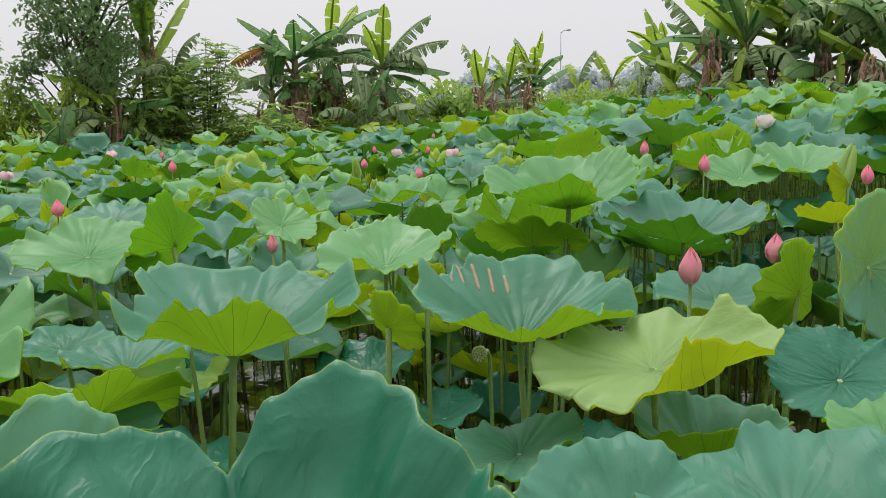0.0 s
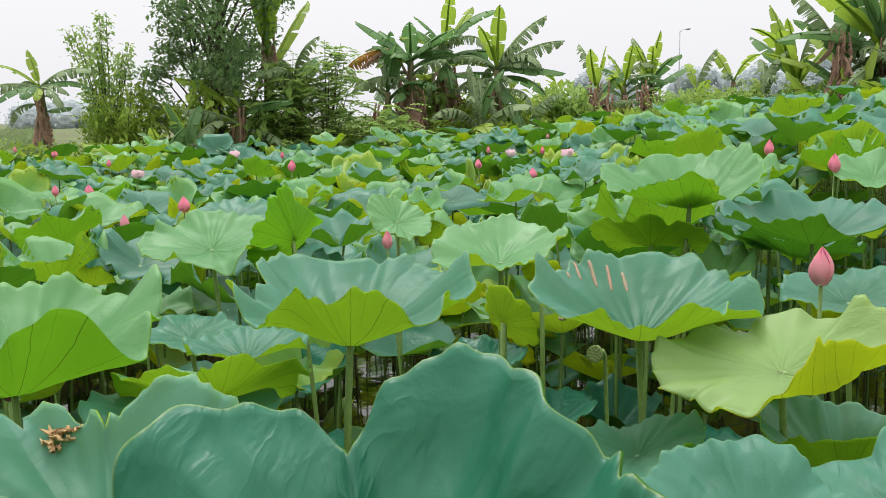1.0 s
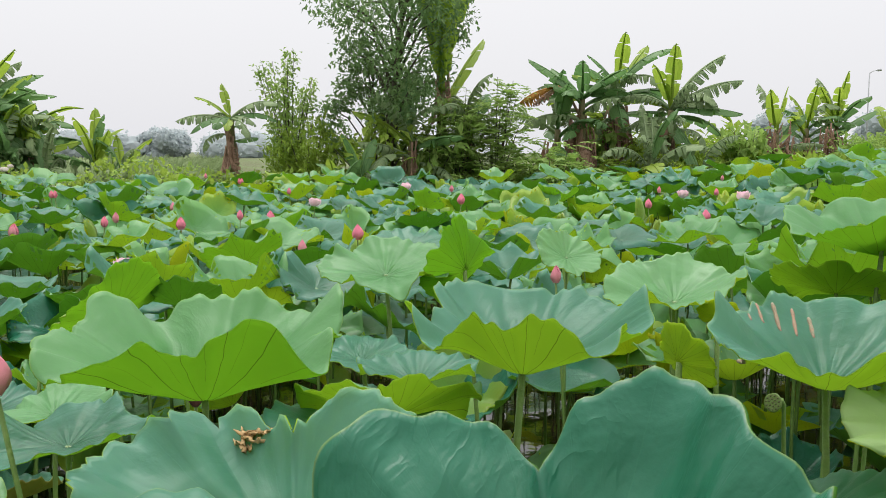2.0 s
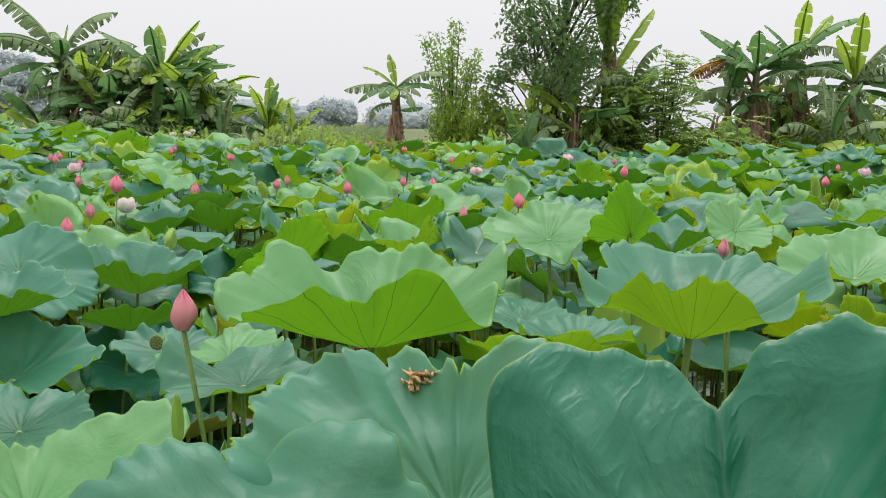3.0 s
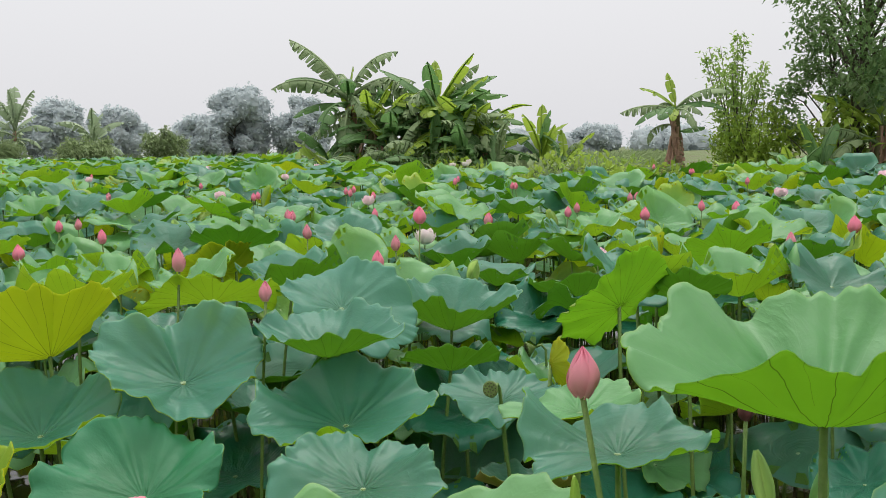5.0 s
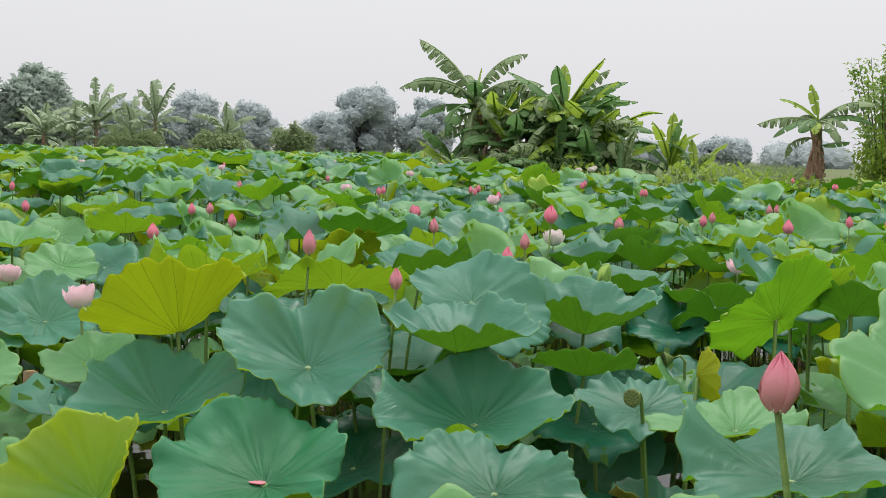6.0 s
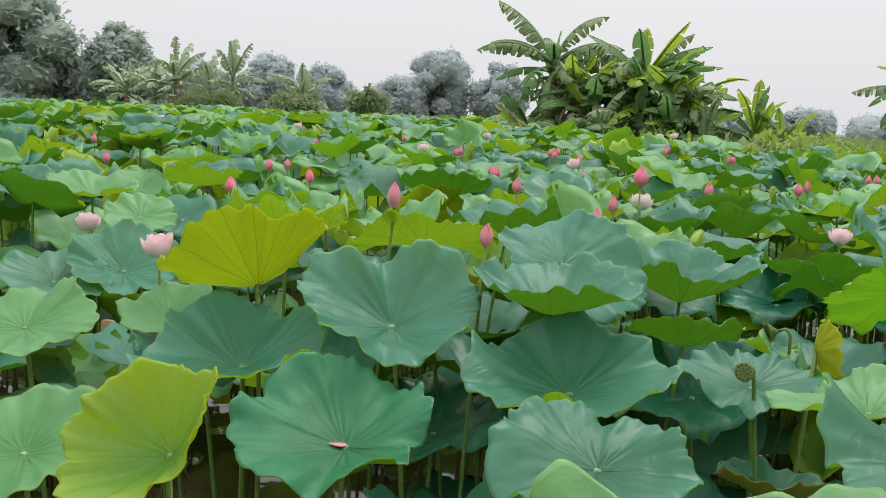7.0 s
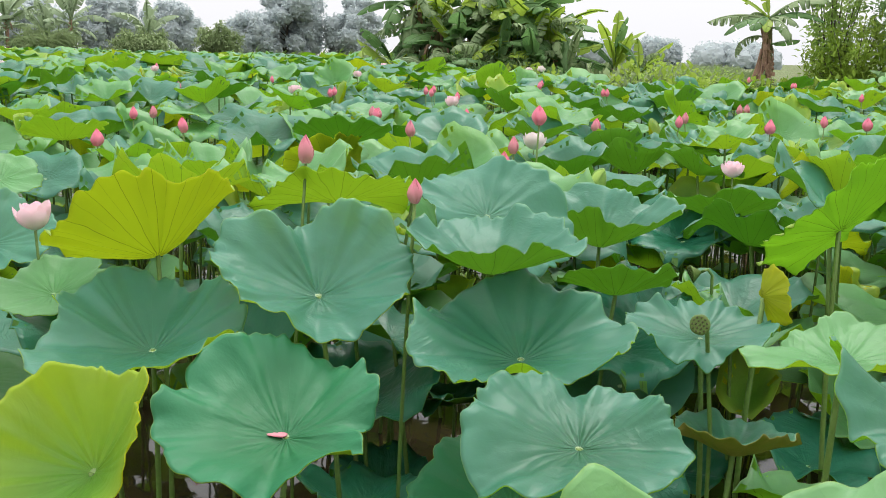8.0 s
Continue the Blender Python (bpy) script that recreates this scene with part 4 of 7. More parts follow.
lotus_leaf(-2.27, 2.95, 1.25, 0.235, 52, 168, 'turning', cup=0.16, wave=0.10, spin=40, seed=182, squash=0.9, crumple=0.006, rim=((2, 0.06, 20), (3, 0.05, 100),), rings=24, segs=216)
lotus_leaf(-2.30, 2.58, 1.10, 0.095, -97, 242, 'lime', cup=0.40, wave=0.10, spin=22, squash=0.6)
lotus_leaf(-2.399, 2.435, 0.989, 0.185, 9.3, 315, 'shady', cup=0.19, wave=0.09, spin=327, seed=208, crumple=0.004, rim=((2, 0.064, 33), (3, 0.035, 6), (4, 0.053, -4), (5, 0.036, -26), (6, 0.014, -16), (8, 0.010, -11),), edge=((1, 0.036, -172), (2, 0.050, 38), (4, 0.023, 32),), rings=24, segs=216)
lotus_leaf(-1.921, 2.202, 1.092, 0.169, 5.3, 270, 'green', cup=0.20, wave=0.09, spin=320, seed=221, crumple=0.004, rim=((2, 0.079, 87), (3, 0.013, 2), (4, 0.052, 39), (5, 0.022, -18), (6, 0.021, -27), (8, 0.010, -12), (9, 0.013, 1),), edge=((1, 0.092, -100), (2, 0.131, 62), (3, 0.087, -13), (4, 0.039, 44),), rings=24, segs=216)
lotus_leaf(-1.545, 1.804, 1.159, 0.210, 2.3, 255, 'teal', cup=0.22, wave=0.09, spin=66, seed=234, crumple=0.004, rim=((2, 0.041, -24), (3, 0.139, -40), (4, 0.144, 13), (5, 0.054, -21), (6, 0.026, 4), (7, 0.015, -11), (8, 0.024, 18), (9, 0.018, 11),), edge=((1, 0.087, -124), (2, 0.052, -36), (3, 0.056, 36), (4, 0.032, -5),), rings=24, segs=216)
lotus_leaf(-3.933, 0.824, 0.992, 0.231, 21.0, 307, 'green', cup=0.15, wave=0.09, spin=14, seed=247, crumple=0.004, rim=((2, 0.046, -86), (3, 0.045, -22), (4, 0.024, 27), (5, 0.032, -26), (6, 0.016, -3), (7, 0.014, 25), (8, 0.022, -10), (9, 0.013, 1),), edge=((1, 0.037, -49), (2, 0.049, 20), (3, 0.025, 35), (4, 0.018, 42),), rings=24, segs=216)
lotus_leaf(-3.24, 0.69, 0.83, 0.212, 23, 310, 'green', cup=0.16, wave=0.09, spin=10)
lotus_leaf(-5.077, 1.457, 0.950, 0.253, 30.5, 354, 'teal', cup=0.32, wave=0.09, spin=3, seed=273, crumple=0.004, rim=((2, 0.039, -42), (3, 0.015, 36), (4, 0.017, -18), (5, 0.012, 32), (6, 0.009, -7),), edge=((1, 0.020, 115), (2, 0.019, -60),), rings=24, segs=216)
lotus_leaf(-5.04, 1.15, 0.93, 0.234, 18, 8, 'teal', cup=0.18, wave=0.09, spin=8)
lotus_leaf(-5.86, 1.77, 1.10, 0.192, 27, 343, 'green', cup=0.15, wave=0.09, spin=78)
lotus_leaf(-6.66, 1.72, 1.15, 0.267, 10, 346, 'green', cup=0.30, wave=0.09, spin=81)
lotus_leaf(-6.96, 2.53, 1.18, 0.262, -17, 340, 'green', cup=0.30, wave=0.09, spin=75)
lotus_leaf(-7.33, 1.45, 1.15, 0.240, 19, 350, 'teal', cup=0.20, wave=0.09, spin=85)
lotus_leaf(-4.595, 2.811, 1.215, 0.206, -43.5, 352, 'lime', cup=0.22, wave=0.09, spin=54, seed=351, crumple=0.004, rim=((2, 0.102, 59), (3, 0.076, -44), (4, 0.040, 14), (5, 0.040, -31), (6, 0.026, -3), (7, 0.013, 18), (9, 0.016, -0),), edge=((1, 0.033, -174), (2, 0.043, -63), (3, 0.028, 10), (4, 0.022, -36),), rings=24, segs=216)
lotus_leaf(-4.15, 1.36, 0.94, 0.178, 21, 312, 'green', cup=0.20, wave=0.10, spin=77)
lotus_leaf(-2.22, 2.33, 0.74, 0.155, -12, 297, 'dry', cup=0.44, wave=0.12, spin=317)
lotus_leaf(-1.023, 1.579, 1.383, 0.286, 2.5, 250, 'green', cup=0.49, wave=0.09, spin=12, seed=390, crumple=0.004, rim=((2, 0.049, -56), (3, 0.044, -53), (4, 0.026, 25), (5, 0.036, 36), (6, 0.045, -20), (7, 0.071, 12), (8, 0.039, 5), (9, 0.043, 1),), edge=((2, 0.038, 63), (3, 0.021, -9), (4, 0.040, -20),), rings=24, segs=216)
lotus_leaf(-0.390, 1.648, 1.465, 0.216, -0.1, 278, 'teal', cup=0.53, wave=0.09, spin=344, seed=403, crumple=0.004, rim=((2, 0.036, 75), (3, 0.073, 25), (4, 0.010, 2), (5, 0.028, -16), (6, 0.050, 20), (8, 0.064, 21), (9, 0.020, 16),), edge=((1, 0.129, 71), (2, 0.061, -36), (3, 0.032, -13), (4, 0.063, 40),), rings=24, segs=216)
lotus_leaf(-0.12, 1.94, 1.44, 0.078, -65, 223, 'green', cup=0.30, wave=0.09, spin=333)
lotus_leaf(-0.127, 0.552, 1.524, 0.198, 23.8, 246, 'dark', cup=0.46, wave=0.03, spin=98, seed=429, crumple=0.008, notch=0.52, notch_w=0.28, squash=1.05, rim=((2, 0.102, 58), (3, 0.079, 5), (4, 0.083, 39), (5, 0.059, -7), (6, 0.046, 18), (7, 0.039, -10), (8, 0.033, 8), (9, 0.037, -6),), edge=((1, 0.033, 72), (2, 0.114, -76), (3, 0.055, -12), (4, 0.026, -23),), rings=24, segs=216, label='broad dark green lotus leaf with a deep notch')
lotus_leaf(-0.502, 0.924, 1.376, 0.278, 21.2, 302, 'teal', cup=0.23, wave=0.06, spin=117, seed=442, crumple=0.013, notch=0.26, notch_w=0.22, rag=0.05, rim=((2, 0.013, 86), (3, 0.035, -22), (4, 0.025, 12), (5, 0.015, 29), (6, 0.009, -21), (9, 0.024, -4),), edge=((1, 0.043, -64), (2, 0.037, 3), (3, 0.030, 33), (4, 0.021, -35),), rings=24, segs=216)
lotus_leaf(-0.560, 0.633, 1.372, 0.239, 16.7, 315, 'teal', cup=0.14, wave=0.05, spin=135, seed=455, crumple=0.012, notch=0.26, notch_w=0.22, rim=((2, 0.025, -39), (3, 0.029, 13), (4, 0.014, -20), (5, 0.044, 17), (6, 0.054, -23), (7, 0.039, -1), (8, 0.009, 13), (9, 0.024, 13),), edge=((1, 0.041, 149), (2, 0.035, -46), (3, 0.018, -22), (4, 0.032, 9),), rings=24, segs=216)
lotus_leaf(-1.579, 1.176, 1.039, 0.246, 19.6, 270, 'green', cup=0.23, wave=0.09, spin=145, seed=468, crumple=0.007, notch=0.2, rim=((2, 0.050, -31), (3, 0.097, 39), (4, 0.060, -18), (5, 0.049, 26), (6, 0.059, -10), (7, 0.043, 13), (8, 0.016, -11), (9, 0.020, 14),), edge=((1, 0.126, 74), (2, 0.157, 56), (3, 0.130, -59), (4, 0.077, -20),), rings=24, segs=216)
lotus_leaf(-1.108, 2.828, 1.467, 0.209, 16.5, 278, 'green', cup=0.20, wave=0.09, spin=328, seed=481, crumple=0.004, rim=((2, 0.022, 45), (3, 0.027, 29), (4, 0.034, -12), (5, 0.015, 30), (6, 0.008, -18), (8, 0.012, -9), (9, 0.018, 13),), edge=((2, 0.028, 3), (3, 0.016, -38), (4, 0.012, 31),), rings=24, segs=216)
lotus_leaf(-0.841, 2.840, 1.493, 0.168, -67.0, 335, 'fading', cup=0.31, wave=0.09, spin=310, seed=494, crumple=0.004, squash=0.75, rim=((2, 0.049, -29), (3, 0.099, -22), (4, 0.051, 9), (5, 0.026, 4), (6, 0.015, 18), (7, 0.014, 12), (8, 0.010, 18), (9, 0.010, 18),), edge=((1, 0.022, 161), (2, 0.082, 76), (3, 0.032, -51), (4, 0.039, -40),), rings=24, segs=216)
lotus_leaf(-0.728, 4.147, 1.397, 0.155, 35.1, 317, 'green', cup=0.21, wave=0.09, spin=312, seed=507, crumple=0.004, rim=((2, 0.012, -28), (3, 0.015, 37), (4, 0.021, 14),), edge=((1, 0.024, -141), (3, 0.015, -35),), rings=24, segs=216)
lotus_leaf(-0.175, 2.754, 1.437, 0.196, 12.1, 259, 'green', cup=0.34, wave=0.09, spin=292, seed=520, crumple=0.004, rim=((2, 0.050, -45), (3, 0.020, -5), (4, 0.056, -18), (5, 0.041, 33), (6, 0.027, 12), (8, 0.016, 19), (9, 0.009, 1),), edge=((1, 0.023, 172), (2, 0.036, 44), (4, 0.017, 12),), rings=24, segs=216)
lotus_leaf(-0.05, 2.62, 1.42, 0.056, -46, 271, 'lime', cup=0.30, wave=0.09, spin=291)
lotus_leaf(0.350, 3.545, 1.375, 0.224, -19.6, 253, 'green', cup=0.18, wave=0.09, spin=288, seed=546, crumple=0.004, rim=((2, 0.051, 86), (3, 0.063, -53), (4, 0.031, -26), (5, 0.046, -16), (6, 0.009, -7), (7, 0.021, -0), (8, 0.008, 6), (9, 0.009, 5),), edge=((1, 0.018, 164), (2, 0.010, 1),), rings=24, segs=216)
lotus_leaf(0.163, 1.940, 1.410, 0.223, 7.8, 290, 'teal', cup=0.49, wave=0.09, spin=325, seed=559, crumple=0.004, rim=((2, 0.029, -85), (3, 0.042, -52), (4, 0.039, 16), (5, 0.025, 13), (6, 0.035, -9), (7, 0.034, 14), (8, 0.024, 21), (9, 0.021, 1),), edge=((1, 0.049, 84), (2, 0.011, -15),), rings=24, segs=216, label='blue-green lotus leaf with faded red scrawl on its face')
lotus_leaf(0.496, 3.569, 1.519, 0.305, 8.7, 250, 'green', cup=0.44, wave=0.09, spin=282, seed=572, crumple=0.004, rim=((2, 0.049, 57), (3, 0.060, 17), (4, 0.025, -20), (5, 0.053, -35), (6, 0.026, 27), (7, 0.020, -5), (8, 0.023, -4),), edge=((1, 0.090, 148), (2, 0.031, 73), (3, 0.015, -45),), rings=24, segs=216)
lotus_leaf(0.48, 3.46, 1.56, 0.101, -28, 262, 'green', cup=0.34, wave=0.09, spin=282)
lotus_leaf(0.397, 1.705, 1.406, 0.224, 11.2, 213, 'pale', cup=0.16, wave=0.09, spin=27, seed=598, crumple=0.004, flap=(262, 0.42, 82, 0.66), rim=((2, 0.052, 1), (3, 0.024, 33), (4, 0.028, 24), (5, 0.016, 28), (6, 0.035, -28), (7, 0.030, 20), (8, 0.038, -12), (9, 0.017, -10),), edge=((1, 0.065, -82), (2, 0.016, -79), (3, 0.029, 6), (4, 0.018, -1),), rings=24, segs=216, label='pale green lotus leaf with a curled yellow underside edge')
lotus_leaf(0.839, 3.170, 1.436, 0.287, 3.1, 257, 'shady', cup=0.38, wave=0.09, spin=274, seed=611, crumple=0.004, rim=((2, 0.038, -41), (3, 0.062, -7), (4, 0.014, 19), (5, 0.038, 34), (6, 0.015, 11), (7, 0.021, -2), (8, 0.017, -20),), edge=((1, 0.021, 36), (2, 0.051, -58), (3, 0.013, -44), (4, 0.020, 23),), rings=24, segs=216)
lotus_leaf(0.92, 2.35, 1.41, 0.140, -82, 309, 'green', cup=0.20, wave=0.10, spin=269)
lotus_leaf(1.07, 2.27, 1.49, 0.184, 79, 305, 'teal', cup=0.15, wave=0.09, spin=265)
lotus_leaf(0.864, 1.943, 1.302, 0.168, 27.3, 269, 'dark', cup=0.13, wave=0.09, spin=264, seed=650, crumple=0.004, rag=0.05, rim=((2, 0.042, -5), (3, 0.028, -57), (4, 0.012, 34), (6, 0.012, -4), (7, 0.009, -24), (8, 0.010, 9),), edge=((1, 0.013, -69),), rings=24, segs=216, label='dark blue-green lotus leaf with wavy rim')
lotus_leaf(0.506, 1.678, 1.218, 0.144, -3.2, 256, 'teal', cup=0.67, wave=0.09, spin=272, seed=663, crumple=0.004, rim=((2, 0.062, -77), (3, 0.062, 5), (4, 0.008, 41), (5, 0.028, 13), (6, 0.042, -12), (7, 0.027, 22), (9, 0.008, -19),), edge=((1, 0.046, 110), (2, 0.011, -20), (3, 0.018, -3), (4, 0.010, -8),), rings=24, segs=216)
lotus_leaf(0.236, 1.161, 1.334, 0.148, 27.7, 254, 'shady', cup=0.20, wave=0.09, spin=93, seed=676, crumple=0.004, rim=((2, 0.044, -90), (3, 0.062, -43), (4, 0.044, -19), (5, 0.029, -4), (6, 0.016, 5), (7, 0.010, 6), (8, 0.016, 9), (9, 0.020, 15),), edge=((1, 0.044, -168), (2, 0.053, -65), (3, 0.025, -33), (4, 0.018, -16),), rings=24, segs=216, label='dark blue-green lotus leaf with wavy rim')
lotus_leaf(0.138, 1.672, 1.251, 0.121, 12.2, 208, 'teal', cup=0.20, wave=0.09, spin=283, seed=689, crumple=0.004, rim=((2, 0.081, -10), (3, 0.039, 36), (4, 0.052, 40), (5, 0.022, 35),), edge=((1, 0.013, 97), (2, 0.051, 29), (3, 0.031, 16), (4, 0.011, 7),), rings=24, segs=216)
lotus_leaf(0.462, 1.165, 1.345, 0.200, 12, 246, 'shady', cup=0.12, wave=0.09, spin=280, seed=702, crumple=0.004, rim=((2, 0.045, 39), (3, 0.020, 50), (4, 0.013, 13), (5, 0.029, 25), (6, 0.032, -25), (7, 0.025, -9), (8, 0.013, 3),), edge=((1, 0.011, -67), (2, 0.029, 19), (3, 0.011, 51),), rings=24, segs=216)
lotus_leaf(0.679, 1.355, 1.393, 0.094, 7.6, 263, 'green', cup=0.18, wave=0.09, spin=276, seed=715, crumple=0.004, rim=((2, 0.031, 44), (3, 0.024, -54), (4, 0.024, -20), (5, 0.020, 7), (6, 0.014, 21), (7, 0.013, -20), (8, 0.011, -5), (9, 0.009, 6),), edge=((1, 0.009, -35), (2, 0.009, 18),), rings=24, segs=216)
lotus_leaf(-0.601, 1.525, 1.396, 0.163, -25.5, 287, 'green', cup=0.19, wave=0.09, spin=324, seed=728, crumple=0.004, rim=((2, 0.037, -24), (3, 0.105, 15), (4, 0.051, 33), (5, 0.021, -26), (6, 0.010, -12), (8, 0.010, 20), (9, 0.010, -11),), edge=((1, 0.032, -148), (3, 0.029, -35), (4, 0.025, 2),), rings=24, segs=216)
lotus_leaf(-0.64, 1.46, 1.37, 0.164, 3, 314, 'teal', cup=0.16, wave=0.09, spin=324)
lotus_leaf(0.74, 2.45, 1.38, 0.169, 9, 253, 'teal', cup=0.22, wave=0.09, spin=283)
lotus_leaf(-1.03, 2.43, 1.27, 0.131, 7, 293, 'teal', cup=0.20, wave=0.09, spin=323)
lotus_leaf(-0.80, 2.24, 1.27, 0.156, -2, 290, 'teal', cup=0.30, wave=0.09, spin=320)
lotus_leaf(2.04, 5.21, 1.53, 0.264, 14, 249, 'green', cup=0.30, wave=0.12, spin=279)
lotus_leaf(1.69, 5.20, 1.49, 0.208, 23, 252, 'green', cup=0.30, wave=0.09, spin=282)
lotus_leaf(1.86, 4.20, 1.53, 0.129, -91, 316, 'lime', cup=0.40, wave=0.09, spin=276, squash=0.5)
lotus_leaf(1.54, 3.58, 1.44, 0.144, -18, 247, 'lime', cup=0.30, wave=0.09, spin=277)
lotus_leaf(-2.17, 3.25, 1.25, 0.166, -26, 300, 'leafy', cup=0.28, wave=0.10, spin=330)
lotus_leaf(-1.72, 4.78, 1.34, 0.226, 12, 289, 'teal', cup=0.20, wave=0.10, spin=319)
lotus_leaf(-4.62, 2.92, 1.32, 0.231, -16, 327, 'leafy', cup=0.30, wave=0.10, spin=357)
lotus_leaf(-2.55, 1.86, 0.62, 0.250, 22, 312, 'deep', cup=0.25, wave=0.10, spin=200, seed=912)

# ---- buds, flowers and seed pods ----
lotus_bud(-2.51, 5.97, 1.26, 0.105, PETAL_DEEP, label='deep pink lotus bud standing above the leaves', fat=0.43)
lotus_bud(-4.13, 7.75, 1.22, 0.101, PETAL_DEEP, label='deep pink lotus bud standing above the leaves', fat=0.43)
lotus_bud(-2.57, 8.80, 1.36, 0.105, PETAL_DEEP, label='deep pink lotus bud standing above the leaves', fat=0.43)
lotus_bud(-4.41, 6.70, 1.22, 0.105, PETAL_DEEP, label='deep pink lotus bud standing above the leaves', fat=0.43)
lotus_bud(-4.49, 4.18, 1.37, 0.105, PETAL_DEEP, label='deep pink lotus bud standing above the leaves', fat=0.43)
lotus_bud(-0.85, 10.16, 1.28, 0.103, PETAL_DEEP, label='deep pink lotus bud standing above the leaves', fat=0.44)
lotus_bud(-0.22, 8.77, 1.25, 0.110, PETAL_DEEP, label='deep pink lotus bud standing above the leaves', fat=0.44)
lotus_bud(-6.55, 2.56, 1.17, 0.100, PETAL_DEEP, label='deep pink lotus bud standing above the leaves', fat=0.43)
lotus_bud(-0.71, 3.78, 1.33, 0.070)
lotus_bud(-4.44, 3.92, 1.23, 0.090)
lotus_bud(-5.19, 3.85, 1.27, 0.090)
lotus_bud(-3.11, 2.02, 1.31, 0.068)
lotus_bud(-3.55, 1.95, 1.39, 0.085, label='dusky pink lotus bud about to open', fat=0.33)
lotus_bud(-1.32, 1.35, 1.42, 0.078, label='large closed pink lotus bud on a bare stalk', fat=0.37)
lotus_bud(0.62, 2.27, 1.46, 0.088, label='plump closed pink lotus bud', fat=0.37)
lotus_bud(0.98, 2.67, 1.44, 0.083, fat=0.4)
lotus_flower(-4.41, 9.33, 1.27, 0.109, PETAL_PALE)
lotus_flower(-4.14, 11.59, 1.37, 0.110, PETAL_PALE)
lotus_flower(-5.67, 1.45, 1.06, 0.105, PETAL_PALE, label='half-open pale pink lotus flower', openness=0.86)
lotus_flower(-4.30, 1.37, 1.13, 0.105, PETAL_PALE, label='half-open pale pink lotus flower', openness=0.86)
lotus_flower(-3.81, 5.11, 1.08, 0.105, PETAL_PALE, label='half-open pale pink lotus flower', openness=0.86)
lotus_flower(-8.05, 6.97, 1.23, 0.120, PETAL_PALE)
lotus_bud(-6.65, 5.78, 1.22, 0.090, PETAL_DEEP, label='deep pink lotus bud standing above the leaves')
lotus_flower(-5.01, 4.75, 1.16, 0.120, PETAL_WHITE, label='white lotus flower dropping its petals')
lotus_bud(-8.60, 8.99, 1.37, 0.088, PETAL_DEEP, label='deep pink lotus bud standing above the leaves')
lotus_flower(-11.28, 8.28, 1.44, 0.097, PETAL_PALE)
lotus_flower(-9.32, 5.90, 1.32, 0.105, PETAL_PALE)
lotus_flower(0.12, 10.14, 1.38, 0.119, PETAL_PALE)
lotus_flower(-0.54, 11.11, 1.35, 0.108, PETAL_PALE)
lotus_bud(-0.11, 13.26, 1.50, 0.076)
lotus_bud(-0.87, 12.02, 1.37, 0.083, PETAL_DEEP, label='deep pink lotus bud standing above the leaves')
lotus_bud(-0.16, 11.12, 1.39, 0.085, PETAL_DEEP, label='deep pink lotus bud standing above the leaves')
lotus_bud(-3.52, 11.64, 1.36, 0.083, PETAL_DEEP, label='deep pink lotus bud standing above the leaves')
lotus_bud(1.35, 6.13, 1.58, 0.095, PETAL_DEEP, label='deep pink lotus bud standing above the leaves')
lotus_bud(1.49, 5.21, 1.53, 0.095, PETAL_DEEP, label='deep pink lotus bud standing above the leaves')
lotus_bud(-6.63, 11.58, 1.42, 0.079, PETAL_DEEP, label='deep pink lotus bud standing above the leaves')
lotus_bud(-5.33, 10.53, 1.34, 0.085, PETAL_DEEP, label='deep pink lotus bud standing above the leaves')
lotus_bud(-2.70, 5.48, 1.20, 0.095)
lotus_bud(-8.86, 7.34, 1.32, 0.086, PETAL_DEEP, label='deep pink lotus bud standing above the leaves')
lotus_bud(-7.35, 5.33, 1.21, 0.095)
lotus_bud(-7.55, 8.87, 1.33, 0.086, PETAL_DEEP, label='deep pink lotus bud standing above the leaves')
lotus_bud(-5.34, 5.84, 1.21, 0.095)
lotus_bud(-5.23, 6.78, 1.21, 0.095, PETAL_DEEP, label='deep pink lotus bud standing above the leaves')
lotus_bud(-7.67, 12.39, 1.47, 0.075, PETAL_DEEP, label='deep pink lotus bud standing above the leaves')
lotus_bud(-6.64, 11.66, 1.42, 0.078, PETAL_DEEP, label='deep pink lotus bud standing above the leaves')
lotus_bud(-8.07, 3.51, 1.21, 0.095, PETAL_DEEP, label='deep pink lotus bud standing above the leaves')
lotus_bud(-6.93, 3.32, 1.20, 0.095, PETAL_DEEP, label='deep pink lotus bud standing above the leaves')
lotus_bud(-10.34, 5.08, 1.32, 0.086)
lotus_bud(-9.13, 6.21, 1.30, 0.088, PETAL_DEEP, label='deep pink lotus bud standing above the leaves')
lotus_bud(-7.12, 5.18, 1.21, 0.095, PETAL_DEEP, label='deep pink lotus bud standing above the leaves')
lotus_bud(-8.61, 7.19, 1.31, 0.087, PETAL_DEEP, label='deep pink lotus bud standing above the leaves')
lotus_bud(-8.05, 7.04, 1.29, 0.089, PETAL_DEEP, label='deep pink lotus bud standing above the leaves')
lotus_bud(-5.33, 5.82, 1.21, 0.095, PETAL_DEEP, label='deep pink lotus bud standing above the leaves')
lotus_bud(-5.50, 8.23, 1.26, 0.091)
lotus_bud(-4.58, 7.98, 1.21, 0.095, PETAL_DEEP, label='deep pink lotus bud standing above the leaves')
lotus_bud(-8.91, 2.40, 1.21, 0.095, PETAL_DEEP, label='deep pink lotus bud standing above the leaves')
lotus_bud(-10.77, 2.77, 1.31, 0.087, PETAL_DEEP, label='deep pink lotus bud standing above the leaves')
lotus_bud(-14.04, 6.71, 1.50, 0.074, PETAL_DEEP, label='deep pink lotus bud standing above the leaves')
lotus_bud(-10.53, 5.20, 1.33, 0.086)
